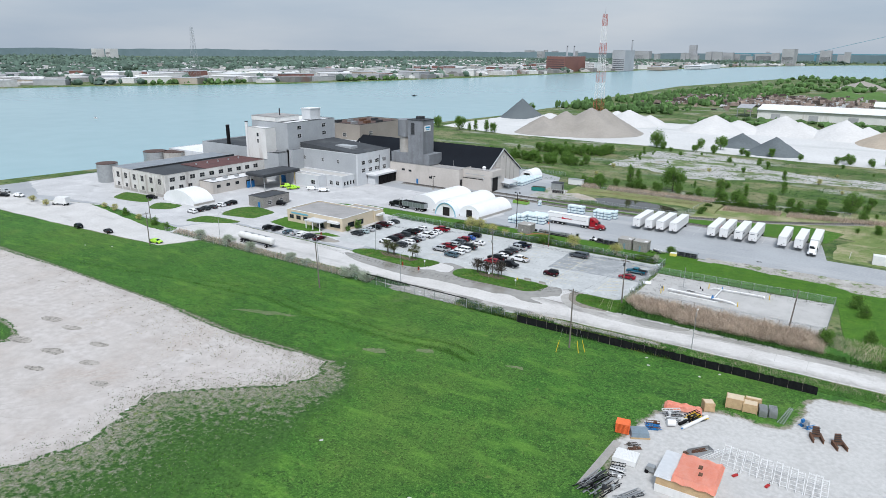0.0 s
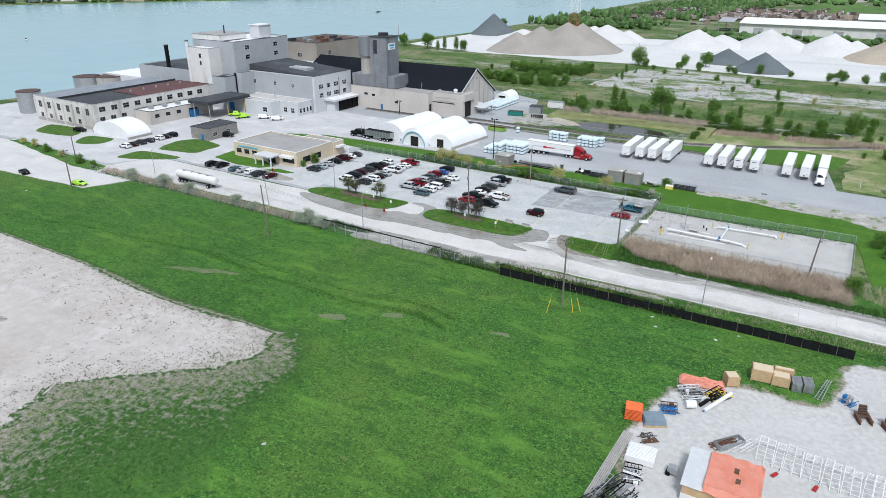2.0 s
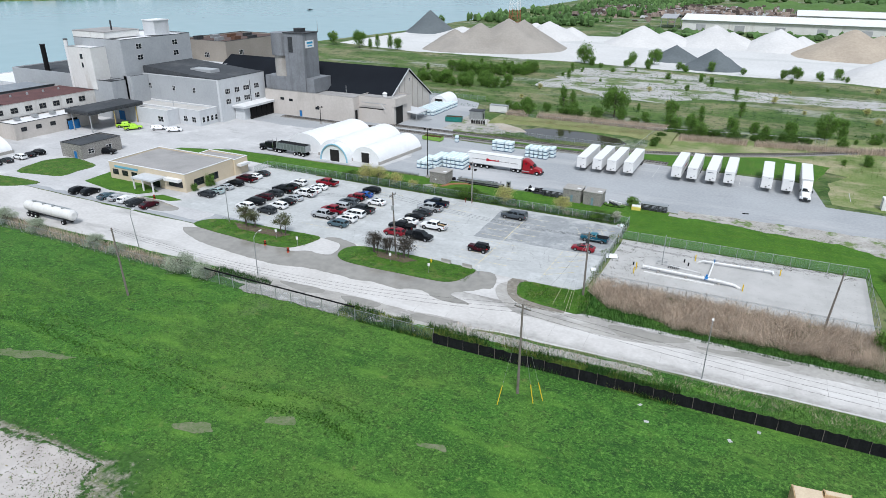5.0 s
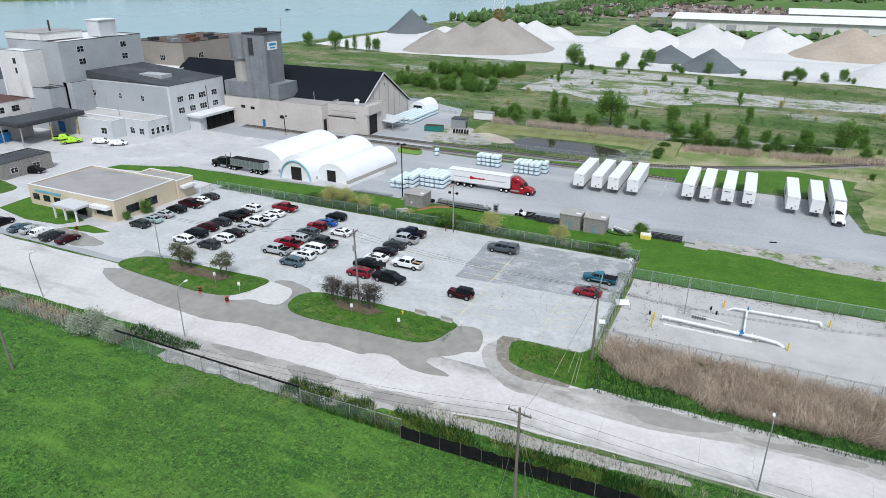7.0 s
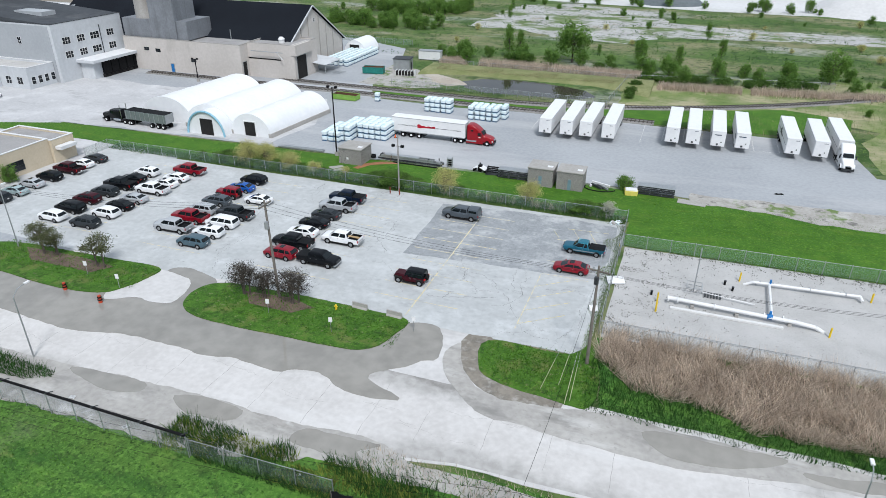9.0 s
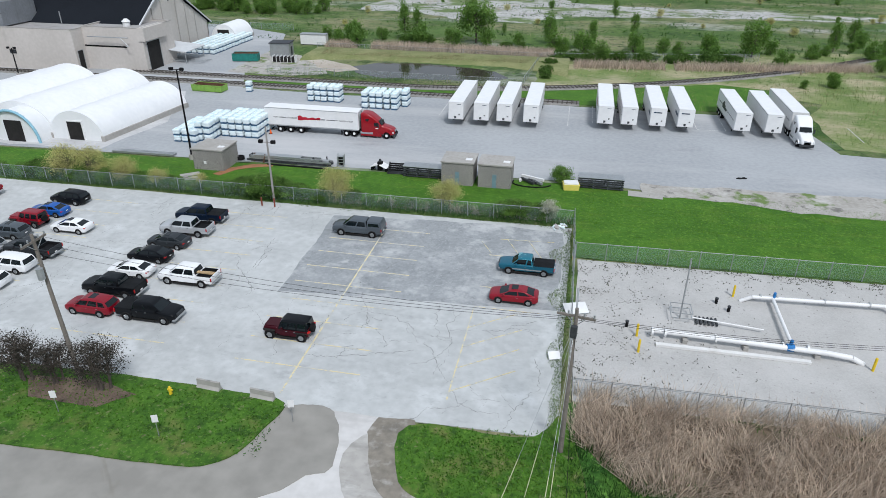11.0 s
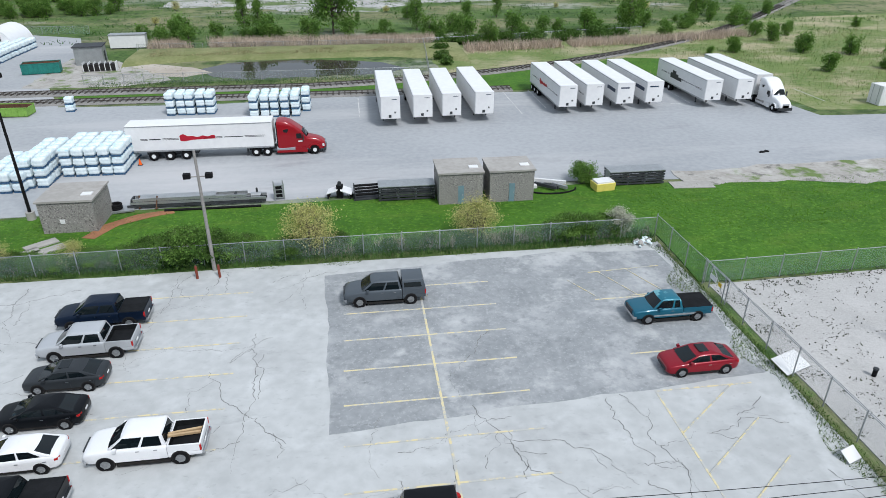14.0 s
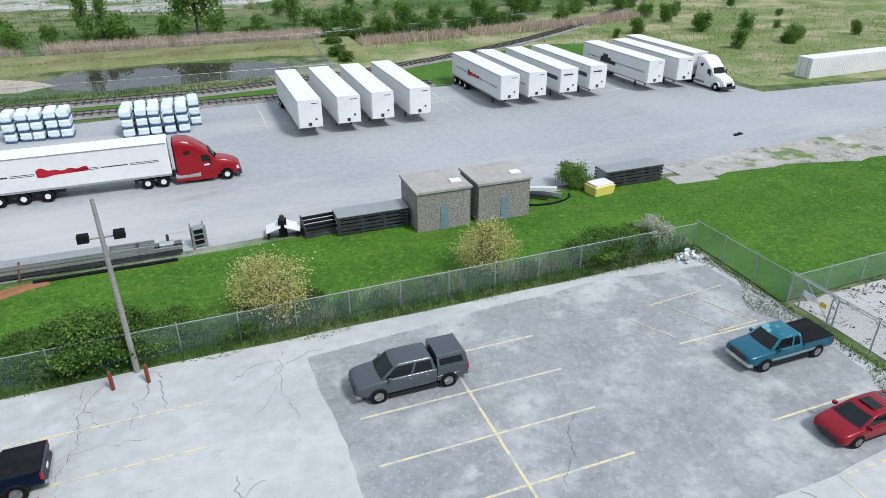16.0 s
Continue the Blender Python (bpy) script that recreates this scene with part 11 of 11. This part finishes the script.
blades("gravel_weeds", GREYWEED, spots(5000, -48, -6, 164.6, 168, 0.06, lambda x, y: nr.uniform() < math.exp((165 - y) / 0.9) and noise.noise(Vector((x * 0.6, y * 0.8, 39))) > -0.1), 0.05, 0.2, 0.05, 0.8, "dark weeds along the compound fence", "weeds", 1, 26, 0, True)


# ---- far shores ----
def blobs(name, mat, pts, label, category="woodland"):
    """Far tree crowns joined into one mass: each a lumpy low ball with its own size."""
    bm0 = bmesh.new()
    bmesh.ops.create_icosphere(bm0, subdivisions=1, radius=1.0)
    base = np.array([v.co for v in bm0.verts])
    faces = np.array([[v.index for v in f.verts] for f in bm0.faces])
    bm0.free()
    r = np.random.RandomState(len(pts))
    pts = np.array(pts, float)
    n = len(pts)
    v = base[None] * (1 + r.uniform(-0.3, 0.3, (n, len(base), 1)))
    v = v * np.stack([pts[:, 2], pts[:, 2], pts[:, 3] * 0.6], 1)[:, None]
    v[:, :, 2] += (pts[:, 3] * 0.5)[:, None]
    v[:, :, :2] += pts[:, None, :2]
    f = faces[None] + (np.arange(n) * len(base))[:, None, None]
    me = bpy.data.meshes.new(name)
    me.from_pydata(v.reshape(-1, 3).tolist(), [], f.reshape(-1, 3).tolist())
    me.materials.append(mat)
    return tagged(new(name, me), label, category, kind="stuff")


def far_bank_x(y):
    for (x0, y0), (x1, y1) in zip(FAR_BANK, FAR_BANK[1:]):
        if y0 <= y <= y1:
            return x0 + (x1 - x0) * (y - y0) / (y1 - y0)
    return -1200 if y < 0 else 0


far = []
for k in range(11000):
    y = 150 + 4700 * nr.random_sample() ** 1.25
    inland = 20 + 2600 * nr.random_sample() ** 1.1
    x = far_bank_x(y) - inland
    if inland < 520 and noise.noise(Vector((x * 0.004, y * 0.004, 3))) > -0.2 and nr.random_sample() > 0.08:
        continue
    if x > -4700:
        far.append((x, y, nr.uniform(4, 10), nr.uniform(6, 15)))
for k in range(2500):
    x, y = nr.uniform(-4600, -1500), nr.uniform(-300, 2200)
    if x < far_bank_x(max(y, -600)) - 60:
        far.append((x, y, nr.uniform(6, 13), nr.uniform(8, 16)))
# these crowns carry the haze in their base colour
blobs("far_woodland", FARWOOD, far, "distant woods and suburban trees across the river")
shore = []
for k in range(420):
    y = nr.uniform(150, 1500)
    if noise.noise(Vector((y * 0.006, 0, 5))) > 0.08:
        shore.append((far_bank_x(y) - nr.uniform(6, 30), y, nr.uniform(3, 6), nr.uniform(4, 9)))
for k in range(1900):
    y = nr.uniform(690, 1250)
    x = nr.uniform(-322, -190) + (y - 690) * 0.12
    if noise.noise(Vector((x * 0.02, y * 0.012, 7))) > -0.05:
        shore.append((x, y, nr.uniform(1.4, 3.6), nr.uniform(2.5, 9)))
for k in range(300):
    shore.append((nr.uniform(-150, 400), nr.uniform(610, 690), nr.uniform(2, 5), nr.uniform(2, 5)))
for k in range(300):
    shore.append((nr.uniform(-220, 300), nr.uniform(1200, 1900), nr.uniform(4, 8), nr.uniform(5, 10)))
blobs("shore_woodland", M("shore_leaf", (0.085, 0.16, 0.05), (0.05, 0.105, 0.03), big=0.02, fine=0.3, island=0.4), shore, "bushes and trees along the river banks")

FARCOL = [M("far_white_wall", (0.66, 0.66, 0.66), big=0.02, fine=0.3), M("far_grey_wall", (0.40, 0.41, 0.43), big=0.02, fine=0.3), M("far_brick_wall", (0.24, 0.12, 0.10), (0.18, 0.09, 0.08), big=0.02, fine=0.3), M("far_tan_wall", (0.42, 0.36, 0.30), big=0.02, fine=0.3)]
FARWIN = M("far_window", (0.06, 0.07, 0.08), rough=0.2)


def far_building(x, y, sx, sy, h, col, rz=0, windows=True, label="low industrial building across the river", name="far_building"):
    t = thing(name, label, "building", x, y, 0, rz, "buildings across the river")
    part("wall", boxes((-sx / 2, sx / 2, -sy / 2, sy / 2, 0, h)), FARCOL[col], t)
    part("roof", boxes((-sx / 2 - 0.4, sx / 2 + 0.4, -sy / 2 - 0.4, sy / 2 + 0.4, h, h + 0.6)), FARCOL[1] if col else ROOFWHITE, t)
    if windows and h > 9:
        for k in range(min(6, int(h / 6))):
            for s in (-1, 1):
                part("window_band", boxes((-sx / 2 * 0.9, sx / 2 * 0.9, s * sy / 2 - 0.2, s * sy / 2 + 0.2, 3 + 6 * k, 5 + 6 * k)), FARWIN, t)
    return t


for k in range(190):
    y = 180 + 2300 * rng.random() ** 1.2
    x = far_bank_x(y) - 30 - 480 * rng.random() ** 1.2
    far_building(x, y, rng.uniform(18, 70), rng.uniform(14, 50), rng.uniform(6, 14), rng.choice((0, 0, 0, 1, 1, 2, 3)), rng.uniform(0, 90), False)
for x, y, sx, sy, h, c, lab in ((-1420, 900, 30, 210, 9, 0, "long white warehouse across the river"), (-1200, 830, 26, 130, 15, 2, "dark red brick mill across the river"), (-1150, 980, 60, 160, 10, 0, "long white warehouse across the river"), (-1090, 1180, 60, 120, 9, 0, "white sheds across the river"), (-860, 1940, 60, 150, 44, 2, "dark red brick power plant"), (-800, 2010, 30, 60, 25, 0, "white round plant block"), (-760, 2160, 40, 90, 62, 1, "pale blue plant tower"), (-560, 4300, 60, 150, 78, 1, "large pale grain terminal"), (-420, 4750, 60, 90, 72, 1, "tall grey office slab"), (-1210, 4780, 44, 44, 100, 1, "stepped stone city tower"), (-1500, 4600, 120, 60, 60, 1, "city block on the skyline"), (-1000, 4750, 110, 60, 55, 1, "city block on the skyline"), (-760, 4800, 120, 60, 50, 1, "city block on the skyline"), (-2100, 4300, 40, 40, 52, 1, "apartment tower on the skyline"), (-3200, 1800, 40, 40, 50, 0, "white apartment tower in the distance"), (-3150, 1840, 40, 40, 50, 0, "white apartment tower in the distance"), (-640, 2700, 60, 300, 12, 0, "long white riverside sheds"), (-700, 2400, 50, 200, 10, 3, "long tan riverside sheds")):
    far_building(x, y, sx, sy, h, c, 0, True, lab)
for x, y, h in ((-850, 1920, 72), (-845, 1960, 72), (-742, 2180, 92)):
    t = thing("far_chimney", "slender power plant chimney across the river", "chimney", x, y)
    part("shaft", beams(((0, 0, 0), (0, 0, h), 3.0, 10, 2.2)), FARCOL[1], t)
    part("rim", beams(((0, 0, h), (0, 0, h + 2), 2.4, 10)), DARKSTEEL, t)
# the many small roofs across the river
town = bmesh.new()
for k in range(1500):
    y = 160 + 3600 * rng.random() ** 1.2
    inland = 25 + 1500 * rng.random() ** 1.4
    x = far_bank_x(y) - inland
    if 600 < y < 820 and inland < 90 or x < -4600:
        continue
    sx, sy, hh = rng.uniform(5, 14), rng.uniform(5, 22), rng.uniform(5, 11)
    if rng.random() < 0.25:
        box(town, x - sx * 2, x + sx * 2, y - sy * 1.5, y + sy * 1.5, 0, hh)
    else:
        loft(town, [[(x - sx, yy, 0), (x - sx, yy, hh * 0.6), (x, yy, hh), (x + sx, yy, hh * 0.6), (x + sx, yy, 0)] for yy in (y - sy, y + sy)])
TOWN = M("town_walls", (0.52, 0.52, 0.52), (0.34, 0.33, 0.33), big=0.02, fine=0.2, island=0.55)
layered(TOWN, (0.20, 0.12, 0.10), 0.006, 0.58, 0.62, amount=0.8)
tagged(part("town", town, TOWN), "many small pale houses and sheds across the river", "buildings", kind="stuff")
for k in range(26):
    far_building(rng.uniform(-2400, -300), rng.uniform(4500, 4880), rng.uniform(20, 60), rng.uniform(20, 50), rng.uniform(34, 64), 1, 0, False, "grey city block on the skyline")
br = thing("suspension_bridge", "blue steel suspension bridge tower and deck far upriver", "bridge", -85, 4780)
blu = M("bridge_blue", (0.12, 0.30, 0.38), (0.10, 0.25, 0.32), big=0.01, fine=0.1)
for s in (-12, 12):
    part("leg", beams(((s * 1.3, 0, 0), (s, 0, 165), 4, 4, 3)), blu, br)
for z in (35, 70, 105, 140, 163):
    part("cross_beam", boxes((-14, 14, -3, 3, z - 2, z + 2)), blu, br)
for z in (35, 70, 105):
    part("brace", beams(((-13, 0, z), (13, 0, z + 35), 1.5, 4), ((13, 0, z), (-13, 0, z + 35), 1.5, 4)), blu, br)
part("deck", boxes((-900, 700, -6, 6, 48, 54)), blu, br)
part("main_cable", beams(((0, 0, 165), (500, 0, 62), 1.5, 4), ((0, 0, 165), (-420, 0, 54), 1.5, 4)), blu, br)
for k in range(6):
    part("pier", boxes((-880 + 120 * k, -868 + 120 * k, -4, 4, 0, 48)), blu, br)


def lattice_mast(x, y, h, w0, w1, bands, label, name="radio_mast"):
    t = thing(name, label, "mast", x, y)
    n = int(h / (w0 * 1.2))
    red, wht = M("mast_red", (0.42, 0.09, 0.06), rough=0.6), WHITE
    for k in range(n):
        z0, z1 = h * k / n, h * (k + 1) / n
        a, b = w0 + (w1 - w0) * k / n, w0 + (w1 - w0) * (k + 1) / n
        bm = bmesh.new()
        for sx, sy, tx, ty in ((-1, -1, 1, -1), (1, -1, 1, 1), (1, 1, -1, 1), (-1, 1, -1, -1)):
            beam(bm, (sx * a, sy * a, z0), (sx * b, sy * b, z1), 0.19, 4)
            beam(bm, (sx * a, sy * a, z0), (tx * b, ty * b, z1), 0.08, 4)
            beam(bm, (tx * a, ty * a, z0), (sx * b, sy * b, z1), 0.08, 4)
            beam(bm, (sx * a, sy * a, z0), (tx * a, ty * a, z0), 0.08, 4)
        part("section", bm, ((red, wht)[int(k * 7 / n) % 2]) if bands else STEEL, t)
    part("antenna", beams(((0, 0, h), (0, 0, h + 6), 0.15, 6)), STEEL, t)


lattice_mast(-247, 645, 95, 4.2, 1.6, True, "tall red and white lattice radio mast")
lattice_mast(-1090, 796, 96, 7.0, 1.6, False, "grey lattice power pylon across the river", "power_pylon")
cr = thing("crawler_crane", "tan crane boom across the river", "crane", -1290, 470)
part("boom", beams(((0, 0, 4), (28, 34, 62), 1.6, 4, 0.9)), FARCOL[3], cr)
part("crane_body", boxes((-5, 5, -4, 4, 0, 6)), FARCOL[2], cr)

# woods that close the horizon, the haze before them painted into their colour
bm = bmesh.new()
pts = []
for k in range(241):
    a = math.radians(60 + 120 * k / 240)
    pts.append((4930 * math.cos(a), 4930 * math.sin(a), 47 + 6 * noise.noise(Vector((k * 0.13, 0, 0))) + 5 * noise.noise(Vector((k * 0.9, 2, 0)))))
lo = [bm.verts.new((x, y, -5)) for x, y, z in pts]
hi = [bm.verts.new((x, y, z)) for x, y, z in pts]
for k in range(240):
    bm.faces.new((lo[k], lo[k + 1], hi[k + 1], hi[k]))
tagged(part("backdrop", bm, M("horizon_woods_hazed", (0.17, 0.235, 0.265), (0.14, 0.20, 0.225), big=0.004, fine=0.03, rough=1.0)), "hazy wooded horizon line", "backdrop", kind="structure")

# white warehouses and scrap beyond the stockpiles
wb = thing("long_warehouse", "very long low white warehouse beyond the stockpiles", "warehouse")
part("wall", boxes((-112, 190, 712, 770, 0, 8.5)), WHITEWALL, wb)
part("roof", B(loft, [[(x, 710, 8.5), (x, 741, 12), (x, 772, 8.5)] for x in (-113, 191)]), ROOFWHITE, wb)
for k in range(9):
    part("door", boxes((-100 + 32 * k, -92 + 32 * k, 711.8, 712, 0, 5)), FARCOL[1], wb)
wb = thing("long_warehouse", "long white warehouse roof behind the first", "warehouse")
part("wall", boxes((-20, 260, 800, 860, 0, 10)), WHITEWALL, wb)
part("roof", B(loft, [[(x, 798, 10), (x, 830, 13.5), (x, 862, 10)] for x in (-21, 261)]), ROOFWHITE, wb)
wb = thing("open_shed", "open-sided grey shed by the warehouses", "shed")
part("roof", B(loft, [[(x, 715, 9), (x, 735, 11.5), (x, 755, 9), (x, 755, 8.6), (x, 735, 11), (x, 715, 8.6)] for x in (-132, -118)]), FARCOL[1], wb)
for x in (-131, -119):
    for y in (716, 754):
        part("post", beams(((x, y, 0), (x, y, 9), 0.4)), STEEL, wb)
scr = bmesh.new()
for k in range(1100):
    x, y = rng.gauss(-150, 70), rng.gauss(940, 55)
    if x < -260:
        continue
    s = rng.uniform(1, 4.5)
    z = rng.uniform(0, 5)
    box(scr, x - s, x + s, y - s * rng.uniform(0.3, 1), y + s * rng.uniform(0.3, 1), z - 2, z + rng.uniform(0.3, 1.6), rng.uniform(0, 0.3) * s)
SCRAP = layered(M("mixed_scrap", (0.24, 0.19, 0.16), (0.13, 0.10, 0.09), big=0.05, fine=0.4, island=0.8), (0.50, 0.52, 0.54), 0.09, 0.57, 0.62, amount=0.9)
tagged(part("scrap_heap", scr, SCRAP), "sprawling heaps of mixed scrap metal", "scrap", kind="stuff")
pile("grass_mound", "long green grassy embankment", M("mound_grass", (0.085, 0.165, 0.04), (0.06, 0.12, 0.03), big=0.02, fine=0.3), [(-70 + 40 * k, 1130 + 6 * k, 9) for k in range(10)], 40, 20)
for k in range(7):
    pile("limestone_stockpile", "pale stockpile far along the shore", PILEWHITE if k % 2 else PILEGREY, [(-60 + 75 * k, 1420 + 80 * k, 14 + 2 * k)], 40, 30 + k)
bt = thing("motor_boat", "small white motor boat on the river", "boat", -600, 330, -1.2, 160)
part("hull", B(loft, [[(-3, -1.1, 0.1), (-3, 1.1, 0.1), (-3, 1.2, 0.9), (-3, -1.2, 0.9)], [(1, -1.1, 0.1), (1, 1.1, 0.1), (1, 1.2, 1.0), (1, -1.2, 1.0)], [(4, -0.1, 0.6), (4, 0.1, 0.6), (4, 0.15, 1.2), (4, -0.15, 1.2)]]), WHITE, bt)
part("cabin", boxes((-1, 1, -0.7, 0.7, 0.95, 1.6)), CARGLASS, bt)
bt = thing("motor_boat", "small dark boat on the river", "boat", -560, 760, -1.2, 60)
part("hull", B(loft, [[(-3, -1.1, 0.1), (-3, 1.1, 0.1), (-3, 1.2, 0.9), (-3, -1.2, 0.9)], [(1, -1.1, 0.1), (1, 1.1, 0.1), (1, 1.2, 1.0), (1, -1.2, 1.0)], [(4, -0.1, 0.6), (4, 0.1, 0.6), (4, 0.15, 1.2), (4, -0.15, 1.2)]]), DARKSTEEL, bt)
part("cabin", boxes((-1, 1, -0.7, 0.7, 0.95, 1.8)), CARGLASS, bt)
